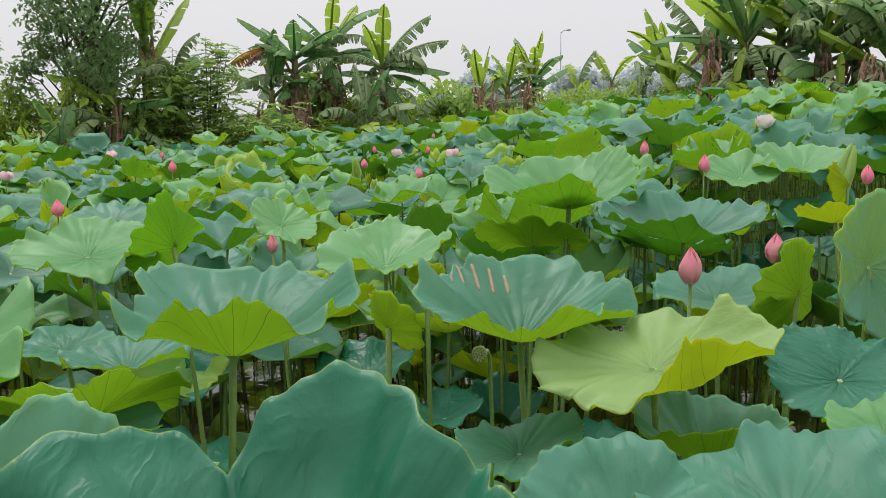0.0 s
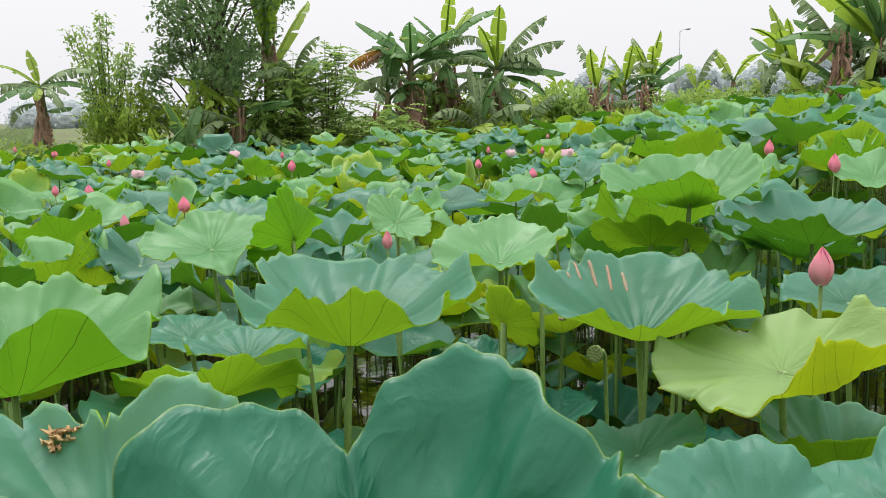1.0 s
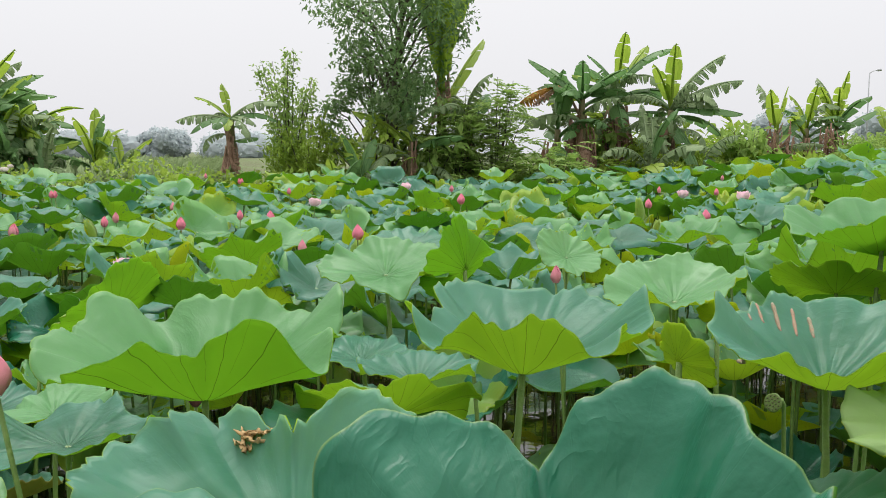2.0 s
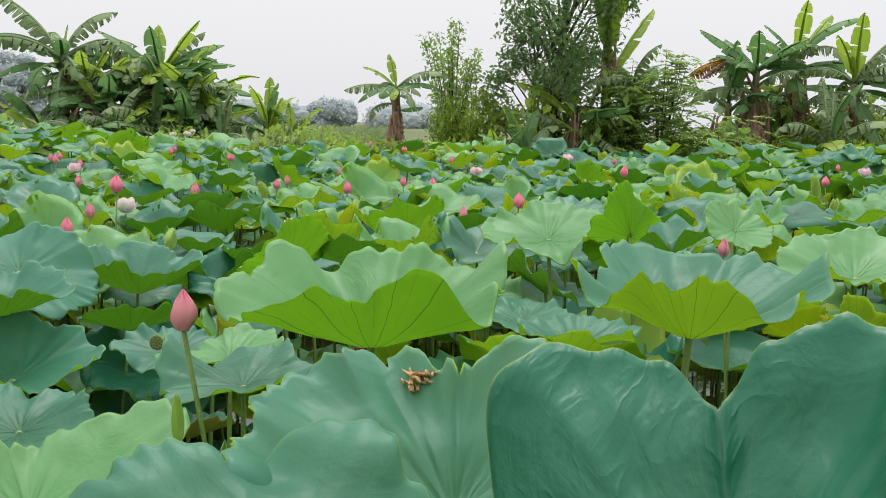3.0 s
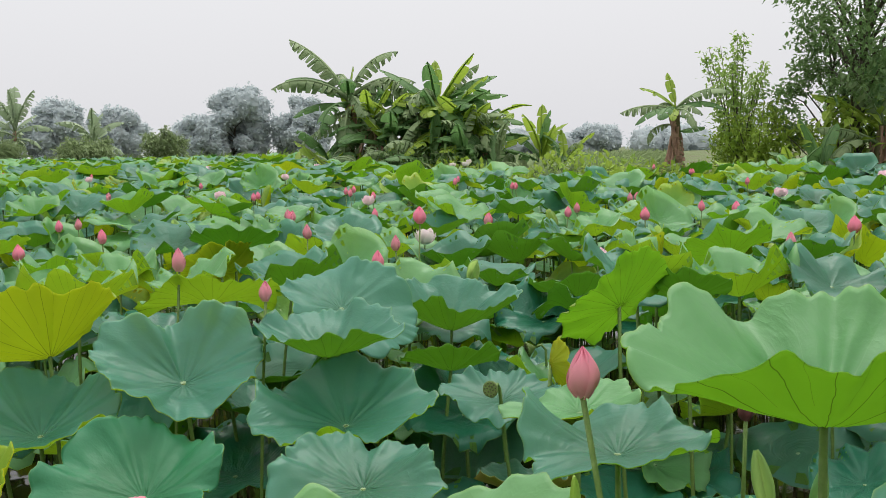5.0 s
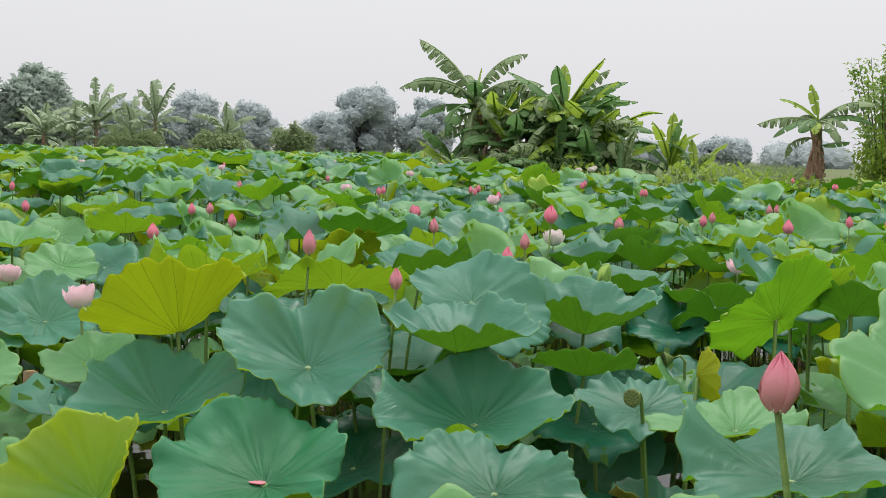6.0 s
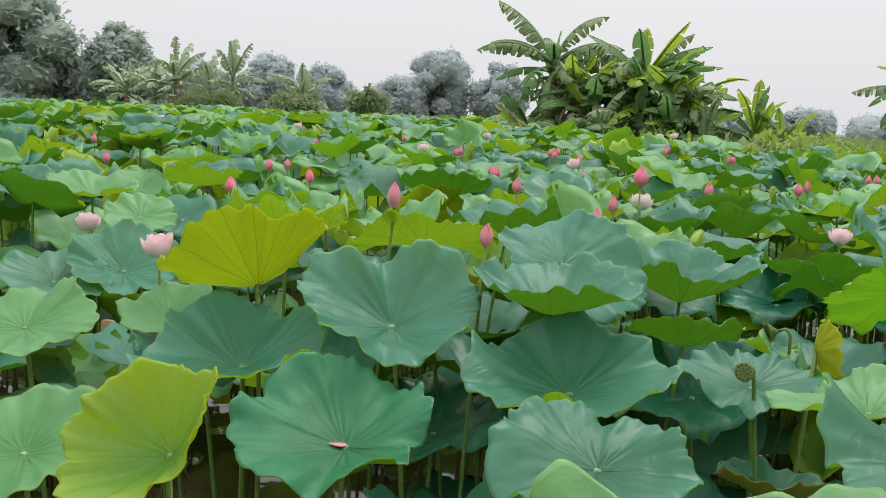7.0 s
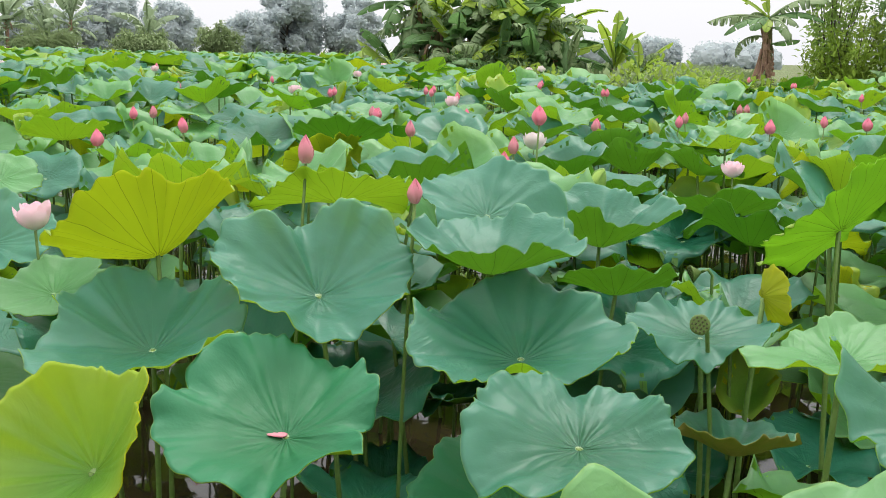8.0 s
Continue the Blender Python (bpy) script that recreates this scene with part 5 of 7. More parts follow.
lotus_bud(-17.06, 6.58, 1.52, 0.078, PETAL_DEEP, label='deep pink lotus bud standing above the leaves')
lotus_bud(-10.89, 6.64, 1.39, 0.081, PETAL_DEEP, label='deep pink lotus bud standing above the leaves')
lotus_bud(-9.20, 6.32, 1.31, 0.087, PETAL_DEEP, label='deep pink lotus bud standing above the leaves')
lotus_bud(-8.92, 7.52, 1.33, 0.085, PETAL_DEEP, label='deep pink lotus bud standing above the leaves')
lotus_bud(-8.84, 9.31, 1.39, 0.081, PETAL_DEEP, label='deep pink lotus bud standing above the leaves')
lotus_bud(-7.49, 8.86, 1.33, 0.085, PETAL_DEEP, label='deep pink lotus bud standing above the leaves')
lotus_bud(-5.48, 7.27, 1.21, 0.095)
lotus_bud(-5.30, 5.77, 1.21, 0.095)
lotus_bud(-4.01, 3.38, 1.21, 0.095, PETAL_DEEP, label='deep pink lotus bud standing above the leaves')
lotus_bud(-7.16, 5.24, 1.21, 0.095)
lotus_bud(-6.73, 3.22, 1.21, 0.095, PETAL_DEEP, label='deep pink lotus bud standing above the leaves')
lotus_bud(-8.12, 3.70, 1.21, 0.095)
lotus_bud(-5.50, 8.36, 1.26, 0.091)
lotus_bud(2.18, 4.70, 1.49, 0.095, PETAL_DEEP, label='deep pink lotus bud standing above the leaves')
lotus_flower(2.30, 6.56, 1.73, 0.110, PETAL_WHITE, label='whitish lotus flower among far leaves')
lotus_flower(-11.47, 12.06, 1.52, 0.089, PETAL_WHITE, label='whitish lotus flower among far leaves')
lotus_flower(-11.82, 12.77, 1.52, 0.091, PETAL_WHITE, label='whitish lotus flower among far leaves')
lotus_flower(-15.04, 11.91, 1.52, 0.094, PETAL_PALE)
lotus_flower(-13.19, 6.26, 1.47, 0.087, PETAL_PALE)
lotus_flower(-16.04, 9.97, 1.52, 0.092, PETAL_WHITE, label='whitish lotus flower among far leaves')
lotus_flower(-14.91, 4.81, 1.50, 0.085, PETAL_WHITE, label='whitish lotus flower among far leaves')
lotus_flower(-16.87, 10.57, 1.52, 0.095, PETAL_PALE)
lotus_flower(-13.92, 15.25, 1.52, 0.096, PETAL_WHITE, label='whitish lotus flower among far leaves')
lotus_flower(-11.75, 12.74, 1.52, 0.091, PETAL_WHITE, label='whitish lotus flower among far leaves')
lotus_flower(-9.60, 6.07, 1.31, 0.100, PETAL_WHITE, label='whitish lotus flower among far leaves')
seed_pod(-2.32, 2.29, 1.07, 0.027, tilt=82, toward=285)
seed_pod(-2.92, 3.24, 0.95, 0.034, label='brown-green lotus seed pod hanging from a bent stalk', tilt=100, toward=235)
seed_pod(0.10, 2.58, 1.20, 0.026, tilt=75, toward=240)
seed_pod(1.02, 2.62, 1.47, 0.050, label='reddish lotus seed pod still ringed with stamens', tilt=95, toward=250)
lotus_bud(-1.44, 2.20, 1.16, 0.060, PETAL_DUSK, label='withered dark pink lotus bud under a big leaf')

# ---- small things ----
from mathutils.bvhtree import BVHTree


def patch_on(name, label, category, x, y, z, size, mat, seed, tilt=15, toward=300, ragged=0.3, cup=0.15, thick=0.0025):
    """A small curled scrap with thickness: a petal or a bit of dry leaf."""
    g = np.random.default_rng(seed)
    n, rings = 18, 4
    V, F = [], []
    out = 1 + ragged * g.normal(0, 0.6, n)
    for side in (0, 1):
        for i in range(rings + 1):
            for k in range(n):
                w, f = 2 * math.pi * k / n, i / rings
                r = size * f * out[k] ** f
                V.append((r * math.cos(w), 0.6 * r * math.sin(w), size * cup * f * f * (1 + 0.6 * math.sin(3 * w + seed)) + ragged * size * 0.25 * g.normal() * f - side * thick))
    m = (rings + 1) * n
    for i in range(rings):
        for k in range(n):
            k2 = (k + 1) % n
            F.append([i * n + k, (i + 1) * n + k, (i + 1) * n + k2, i * n + k2])
            F.append([m + i * n + k2, m + (i + 1) * n + k2, m + (i + 1) * n + k, m + i * n + k])
    for k in range(n):
        k2 = (k + 1) % n
        F.append([rings * n + k, m + rings * n + k, m + rings * n + k2, rings * n + k2])
    ob = new(name, mesh_from(name, V, F, [mat], None, [(0.5, 0.6)] * len(V)))
    ob.matrix_basis = Matrix.Translation((x, y, z)) @ Matrix.Rotation(radians(toward), 4, "Z") @ Matrix.Rotation(radians(tilt), 4, "Y")
    return tagged(ob, label, category)


def blade_near(x, y, z):
    """The search tree of the blade whose leaf has its middle nearest to a place, and that middle."""
    leaf = min((ob for ob in scene.objects if ob.name.startswith("lotus_leaf")), key=lambda ob: (ob.matrix_basis.translation - Vector((x, y, z))).length)
    me = next(ch for ch in leaf.children if ch.name.startswith("blade")).data
    return BVHTree.FromPolygons([v.co for v in me.vertices], [p.vertices[:] for p in me.polygons]), leaf.matrix_basis.translation.copy()


def lay(found, x, y, lift=0.0015):
    """The point on the blade's upper face under (x, y)."""
    tree, mid = found
    hit = tree.ray_cast(Vector((x, y, 3.0)) - mid, Vector((0, 0, -1)))[0]
    return (hit + mid if hit else Vector((x, y, mid.z))) + Vector((0, 0, lift))


p = lay(blade_near(-2.85, 1.38, 0.85), -2.867, 1.377, 0.004)
patch_on("fallen_petal", "single fallen pink petal lying on a leaf", "petal", p.x, p.y, p.z, 0.024, PETAL_BUD, 1, 4, 51, 0.05, 0.06)
torn = blade_near(-0.54, 0.95, 1.37)
for k, (dx, dy, s) in enumerate(((0, 0, 0.013), (0.014, -0.008, 0.012), (-0.010, -0.010, 0.012), (0.022, 0.006, 0.009), (0.004, -0.022, 0.009), (-0.004, 0.008, 0.010), (0.012, 0.008, 0.010))):
    p = lay(torn, -0.629 + 1.1 * dx, 1.050 + 0.5 * dy, 0.005)
    patch_on("dry_scrap", "crumpled straw-brown scrap of dry leaf", "dry leaf", p.x, p.y, p.z, s, STRAW, 5 + k, 12, 70 * k, 0.8, 0.25, 0.0015)


def bamboo_stick(x, y, z, height, lean, toward):
    """An old cut cane standing in the water."""
    ob = thing("bamboo_stick", "old brown bamboo stick standing in the pond", "stick", (x, y, -0.3), "bamboo sticks")
    top = Vector((math.cos(toward) * lean, math.sin(toward) * lean, height + 0.3))
    pts, rad = [], []
    for i in range(13):
        pts.append(top * (i / 12))
        rad.append(0.030 if i % 4 else 0.034)
    v, f = tube(pts, rad, 12)
    cane = part_of("cane", mesh_from("cane", v, f, [BAMBOO]), ob)
    v, f = tube([top * 0.995, top * 1.004], [0.024, 0.024], 12)
    part_of("cut_end", mesh_from("cut_end", v, f, [STRAW]), cane)


bamboo_stick(-5.25, 1.33, 0, 0.66, 0.16, 2.2)
bamboo_stick(-5.24, 1.20, 0, 0.70, 0.03, 0.4)
bamboo_stick(-5.75, 0.95, 0, 0.60, 0.25, 3.0)


def dry_stalks(x, y, count_of, reach, seed):
    """Dead leaf stalks, bent and fallen over one another at the water."""
    g = np.random.default_rng(seed)
    ob = thing("dry_stalks", "tangle of brown dead lotus stalks at the water", "dead stalks", (x, y, 0))
    for k in range(count_of):
        w, lean = g.uniform(0, 6.28), g.uniform(0.15, reach)
        a = Vector((g.normal(0, 0.16), g.normal(0, 0.16), -0.1))
        c = a + Vector((math.cos(w) * lean, math.sin(w) * lean, g.uniform(0.25, 0.60)))
        b = a.lerp(c, 0.6) + Vector((0, 0, g.uniform(0.05, 0.2)))
        v, f = tube([a, a.lerp(b, 0.5), b, b.lerp(c, 0.6), c], [0.007, 0.006, 0.006, 0.005, 0.004], 6)
        part_of("stalk", mesh_from("stalk", v, f, [(BAMBOO, DRY, PSEUDOSTEM)[k % 3]]), ob)


dry_stalks(-5.30, 1.02, 22, 0.38, 77)
dry_stalks(-5.05, 1.55, 12, 0.35, 78)
lotus_leaf(-5.00, 1.15, 0.60, 0.17, 80, 315, 'teal', cup=0.45, wave=0.12, spin=0, squash=0.55, seed=913, label="wilted blue-green lotus leaf hanging folded on its stalk")


def rolled_leaf(x, y, z, length, radius, tilt, toward, mat, label):
    """A young leaf still rolled up from both sides, on its own stalk."""
    global count
    count += 1
    ob = thing("rolled_leaf", label, "lotus leaf", (x, y, z), "rolled young lotus leaves")
    V, F = [], []
    nu, nv = 22, 12
    for i in range(nv + 1):
        f = i / nv
        w = math.sin(math.pi * (0.05 + 0.92 * f)) ** 0.6
        for j in range(nu + 1):
            u = 2 * j / nu - 1
            a = abs(u) * 4.6
            r = radius * w * (1 - 0.09 * a) * (1 + 0.05 * math.sin(9 * f + 4 * u))
            px = (radius * w + r * -math.cos(a)) * (1 if u >= 0 else -1)
            V.append((px, r * math.sin(a), length * (f - 0.05)))
    for i in range(nv):
        for j in range(nu):
            a = i * (nu + 1) + j
            F.append([a, a + 1, a + nu + 2, a + nu + 1])
    turn = Matrix.Rotation(radians(toward), 4, "Z") @ Matrix.Rotation(radians(tilt), 4, "Y")
    me = mesh_from("roll", V, F, [mat], None, [(0.02 * (q % (nu + 1)), 0.3 + 0.6 * (q // (nu + 1)) / nv) for q in range(len(V))])
    part_of("roll", me, ob, m=turn)
    part_of("stalk", stalk_mesh(z + 0.5, (0.03, 0.04), count, 0.005, 0.008), ob)


rolled_leaf(-1.33, 1.34, 1.18, 0.12, 0.013, 10, 300, LIME, "rolled olive-yellow young lotus leaf")
rolled_leaf(-1.30, 2.02, 1.02, 0.15, 0.013, 12, 210, PALE, "pale green young lotus leaf still rolled")
rolled_leaf(-1.22, 2.06, 1.00, 0.14, 0.011, -8, 210, GREEN, "pale green young lotus leaf still rolled")
rolled_leaf(-0.80, 4.60, 1.22, 0.20, 0.030, 25, 100, PALE, "pale green young lotus leaf still rolled")
rolled_leaf(1.90, 4.40, 1.45, 0.28, 0.032, 18, 20, PALE, "pale green young lotus leaf still rolled")
rolled_leaf(-4.20, 4.30, 1.02, 0.22, 0.035, 50, 330, PALE, "pale yellow lotus leaf half unrolled")
rolled_leaf(-5.90, 4.70, 1.15, 0.24, 0.03, 15, 30, PALE, "pale green young lotus leaf still rolled")
rolled_leaf(-6.30, 3.60, 1.15, 0.24, 0.03, -15, 30, PALE, "pale green young lotus leaf still rolled")


def hanging_cluster(x, y, z, length, mat, label, seed, wide=0.10):
    """A bunch of dry strips hanging from a plant."""
    g = np.random.default_rng(seed)
    ob = thing("withered_bunch", label, "dry leaves", (x, y, z))
    for k in range(12 if mat == RUST else 18):
        m = Matrix.Translation((g.normal(0, wide), g.normal(0, wide), g.uniform(-0.45, 0.25) * length)) @ Matrix.Rotation(g.uniform(0, 6.28), 4, "Z") @ Matrix.Rotation(radians(g.uniform(55, 88)), 4, "Y") @ Matrix.Scale(length * g.uniform(0.6, 1.1), 4)
        part_of("strip", STRIPS[k % 2] if mat == RUST else WITHERED[k % 3], ob, m=m)


STRIPS = [banana_leaf_mesh(1.0, 0.62, 0.7, 0.97, RUST, 95, 1.25), banana_leaf_mesh(1.0, 0.45, 0.5, 0.97, DEAD, 96, 1.3)]


def drooping_leaf(x, y, z, length, turn, label, seed, root):
    """A dead banana leaf that sags from its stem, its torn strips hanging straight down."""
    ob = thing("withered_leaf", label, "dry leaf", (x, y, z))
    for k, (mesh, size, slope) in enumerate(((0, 1.0, 6), (1, 0.75, 24))):
        part_of("blade", STRIPS[mesh], ob, m=Matrix.Rotation(turn + 0.25 * k, 4, "Z") @ Matrix.Rotation(radians(slope), 4, "Y") @ Matrix.Scale(length * size, 4))
    a = Vector(root) - Vector((x, y, z))
    v, f = tube([a, a * 0.5 + Vector((0, 0, 0.12)), Vector((0, 0, 0))], [0.035, 0.03, 0.024], 6)
    part_of("midrib", mesh_from("midrib", v, f, [DEAD]), ob, "bent brown midrib")


drooping_leaf(-3.55, 19.75, 3.28, 0.95, radians(185), "rust-orange withered banana leaf hanging in strips", 3, (-3.14, 20.28, 2.6))
hanging_cluster(4.9, 23.6, 2.35, 0.5, RUST, "orange withered leaf tuft among banana plants", 4)
hanging_cluster(5.76, 19.78, 3.30, 0.70, DEAD, "skirt of dry brown banana leaves hanging beside a stem", 5, 0.10)
hanging_cluster(5.69, 19.49, 2.72, 0.75, DEAD, "skirt of dry brown banana leaves hanging beside a stem", 6, 0.13)
hanging_cluster(7.95, 17.03, 2.66, 0.75, DEAD, "skirt of dry brown banana leaves hanging beside a stem", 7, 0.18)
hanging_cluster(1.02, 23.58, 2.55, 0.60, DEAD, "skirt of dry brown banana leaves hanging beside a stem", 8, 0.20)
hanging_cluster(2.34, 24.29, 2.50, 0.55, DEAD, "skirt of dry brown banana leaves hanging beside a stem", 9, 0.16)


RED = plain("faded_red", (0.44, 0.19, 0.13), (0.24, 0.27, 0.17), 90.0, 0.8)


def red_scrawl(x, y, found):
    """Faded red strokes rubbed on a leaf; they can't be read."""
    ob = thing("red_scrawl", "faded red paint strokes smeared on a lotus leaf", "marking", lay(found, x, y))
    for a, b in (((-0.070, 0.026), (-0.050, -0.022)), ((-0.044, 0.024), (-0.030, -0.018)), ((-0.016, 0.026), (-0.002, -0.024)), ((0.016, 0.026), (0.024, -0.030)), ((0.044, 0.024), (0.052, -0.020))):
        pts = []
        for i in range(9):
            f = i / 8
            pts.append(lay(found, x + 1.25 * (a[0] + (b[0] - a[0]) * f), y + a[1] + (b[1] - a[1]) * f + 0.003 * math.sin(5 * f), -0.0022) - ob.matrix_basis.translation)
        v, f = tube(pts, [0.0030, 0.0046, 0.0052, 0.0038, 0.0047, 0.0054, 0.0042, 0.0039, 0.0028], 6)
        part_of("stroke", mesh_from("stroke", v, f, [RED]), ob)


red_scrawl(0.085, 2.095, blade_near(0.17, 2.0, 1.41))

# ---- trees and shrubs ----
leafy_tree("broadleaf_tree", "dark-leaved broadleaf tree on the bank", "tree", -6.5, 17.3, 5.4, 3.3, 0.115, LEAVES_DARK, 9000, 201, 0.09, 0.34, 34, 0.5)
leafy_tree("broadleaf_tree", "younger dark-leaved tree beside the taller one", "tree", -7.3, 18.0, 3.2, 1.9, 0.11, LEAVES_DARK, 3000, 202, 0.05, 0.22, 18, 0.7)
shrub("upright_shrub", "upright shrub with small leaves on the bank", -8.75, 17.4, 2.5, 1.7, 0.10, LEAVES_LIGHT, 3000, 203, 13, 0.6, upright=0.85, loose=0.45)
shrub("upright_shrub", "low straggling shrub with drooping leaves", -8.2, 17.0, 1.5, 2.0, 0.13, LEAVES_MID, 3500, 204, 12, 0.35, loose=0.7)
shrub("broadleaf_shrub", "dark shrub of broad leaves under the tree", -6.6, 16.9, 1.7, 2.2, 0.24, LEAVES_MID, 650, 219, 12, 0.5, loose=0.8)
shrub("broadleaf_shrub", "dark shrub of broad leaves under the tree", -5.7, 17.3, 1.9, 1.8, 0.22, LEAVES_LIGHT, 600, 220, 12, 0.5, loose=0.8)
shrub("pinnate_shrub", "tall shrub with feathered leaves in layers", -4.5, 17.9, 2.35, 2.2, 0.12, LEAVES_LIGHT, 620, 205, 14, 0.38, fronds=0.42)
shrub("pinnate_shrub", "tall shrub with feathered leaves in layers", -5.2, 17.6, 2.1, 1.8, 0.12, LEAVES_LIGHT, 500, 206, 12, 0.38, fronds=0.42)
shrub("pinnate_shrub", "low shrub with lime-tipped feathered leaves at the water's edge", -3.7, 16.7, 1.05, 2.2, 0.12, LEAVES_LIGHT, 620, 207, 12, 0.38, fronds=0.40)
shrub("pinnate_shrub", "low shrub with lime-tipped feathered leaves at the water's edge", -5.0, 16.3, 1.0, 2.2, 0.12, LEAVES_LIGHT, 620, 208, 12, 0.38, fronds=0.40)
shrub("pinnate_shrub", "feathered green shrub before the banana plants", -3.4, 17.8, 1.6, 1.8, 0.12, LEAVES_LIGHT, 600, 221, 12, 0.38, fronds=0.40)
for k, (x, y, h) in enumerate(((-3.9, 19.6, 0.6), (-2.2, 19.9, 0.5), (-0.9, 20.2, 0.7), (-2.8, 21.4, 1.9), (-1.5, 22.0, 1.7), (0.3, 22.2, 1.5), (-0.3, 24.5, 1.7))):
    shrub("broadleaf_shrub", "dark broad-leaved undergrowth among the banana stems", x, y, h, 1.9, 0.30, (LEAVES_MID, LEAVES_LIGHT)[k % 2], 650, 260 + k, 10, 0.5)
shrub("weedy_shrub", "tangled weeds under the banana plants", -1.0, 20.3, 1.2, 2.6, 0.14, LEAVES_MID, 4000, 209, 12, 0.4)
shrub("weedy_shrub", "tangled weeds under the banana plants", 3.6, 22.5, 1.5, 3.5, 0.16, LEAVES_LIGHT, 5000, 210, 14, 0.4)
shrub("weedy_shrub", "tangled weeds under the banana plants", 6.0, 20.2, 1.6, 3.2, 0.16, LEAVES_MID, 5000, 211, 14, 0.4)
shrub("weedy_shrub", "tangled weeds under the banana plants", 9.6, 18.2, 1.5, 3.2, 0.16, LEAVES_MID, 5000, 212, 14, 0.4)
for k, (x, y, h) in enumerate(((0.4, 20.9, 0.5), (1.7, 21.9, 0.55), (3.0, 22.1, 0.6), (4.4, 21.6, 0.6), (2.3, 23.4, 0.9), (5.2, 20.9, 0.6))):
    shrub("weedy_shrub", "tangle of yellow-green weeds at the pond's edge", x, y, h, 2.4, 0.17, (LEAVES_LIGHT, LEAVES_MID)[k % 2], 1800, 250 + k, 10, 0.5)
shrub("weedy_shrub", "weeds round the foot of the banana clump", -16.6, 16.8, 0.9, 3.0, 0.16, LEAVES_DARK, 2500, 213, 12, 0.4)
shrub("weedy_shrub", "weeds round the foot of the banana clump", -19.6, 16.0, 0.9, 3.0, 0.16, LEAVES_DARK, 2500, 214, 12, 0.4)
shrub("field_shrub", "round bush in the far field", -54.6, 31.2, 2.4, 3.6, 0.24, LEAVES_FIELD_HAZED, 4000, 215, 14, 0.5)
shrub("field_shrub", "low sprawling bush beyond the pond", -57.4, 27.5, 2.0, 5.5, 0.26, LEAVES_FIELD_HAZED, 4000, 216, 14, 0.5)
shrub("field_shrub", "clump of tall grass beyond the pond", -57.0, 21.4, 2.4, 4.0, 0.8, LEAVES_FIELD_HAZED, 2500, 217, 14, 0.08, upright=0.6)
shrub("field_shrub", "low sprawling bush beyond the pond", -59.0, 16.0, 2.0, 5.0, 0.26, LEAVES_FIELD_HAZED, 4000, 218, 14, 0.5)
# the haze over these trees lies in their pale leaf colour
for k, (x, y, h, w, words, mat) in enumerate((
        (-86, 15.0, 9.6, 9.0, "large dense tree standing at the field's edge", LEAVES_HAZED), (-84, 22.5, 7.0, 6.0, "dense tree at the field's edge", LEAVES_HAZED),
        (-145, 89.7, 7.6, 8.0, "round hazy tree far across the fields", LEAVES_HAZIER), (-145.9, 98.3, 13.0, 11.5, "broad hazy tree far across the fields", LEAVES_HAZIER),
        (-138, 108.0, 10.0, 9.0, "hazy tree far across the fields", LEAVES_HAZIER),
        (-147, 65.0, 9.4, 9.0, "hazy tree far across the fields", LEAVES_HAZIER), (-147.6, 75.6, 8.4, 9.0, "hazy tree far across the fields", LEAVES_HAZIER),
        (-150, 55.0, 8.4, 9.0, "hazy tree far across the fields", LEAVES_HAZIER), (-148, 44.0, 8.0, 9.0, "hazy tree far across the fields", LEAVES_HAZIER),
        (17.7, 118.7, 5.2, 8.0, "hazy tree far behind the banana plants", LEAVES_HAZIER), (6.4, 119.8, 5.6, 8.0, "hazy tree far behind the banana plants", LEAVES_HAZIER),
        (25.3, 117.3, 5.4, 8.0, "hazy tree far behind the banana plants", LEAVES_HAZIER), (33.0, 116.0, 5.6, 8.0, "hazy tree far behind the banana plants", LEAVES_HAZIER),
        (-84.1, 124.2, 4.2, 7.0, "small hazy tree on the horizon", LEAVES_HAZIER), (-92, 118.0, 2.6, 12.0, "small hazy tree on the horizon", LEAVES_HAZIER),
        (-74, 130.0, 2.4, 12.0, "small hazy tree on the horizon", LEAVES_HAZIER))):
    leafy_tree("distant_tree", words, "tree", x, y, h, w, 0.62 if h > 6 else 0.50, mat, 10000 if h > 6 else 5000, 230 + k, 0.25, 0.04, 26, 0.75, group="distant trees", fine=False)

# ---- street lamp ----


def street_lamp(x, y, height):
    ob = thing("street_lamp", "tall thin grey street lamp far behind the trees", "street lamp", (x, y, 0.9))
    v, f = tube([(0, 0, 0), (0, 0, height * 0.5), (0, 0, height)], [0.09, 0.075, 0.06], 10)
    part_of("pole", mesh_from("pole", v, f, [STEEL]), ob)
    v, f = tube([(0, 0, height - 0.1), (0.3, 0, height + 0.15), (0.7, 0, height + 0.22)], [0.045, 0.04, 0.035], 8)
    arm = part_of("arm", mesh_from("arm", v, f, [STEEL]), ob)
    v, f = tube([(0.65, 0, height + 0.22), (0.8, 0, height + 0.24), (1.1, 0, height + 0.27), (1.2, 0, height + 0.28)], [0.06, 0.14, 0.12, 0.05], 10)
    part_of("lamp_head", mesh_from("lamp_head", v, f, [STEEL]), arm)


street_lamp(14.1, 109.1, 9.7)

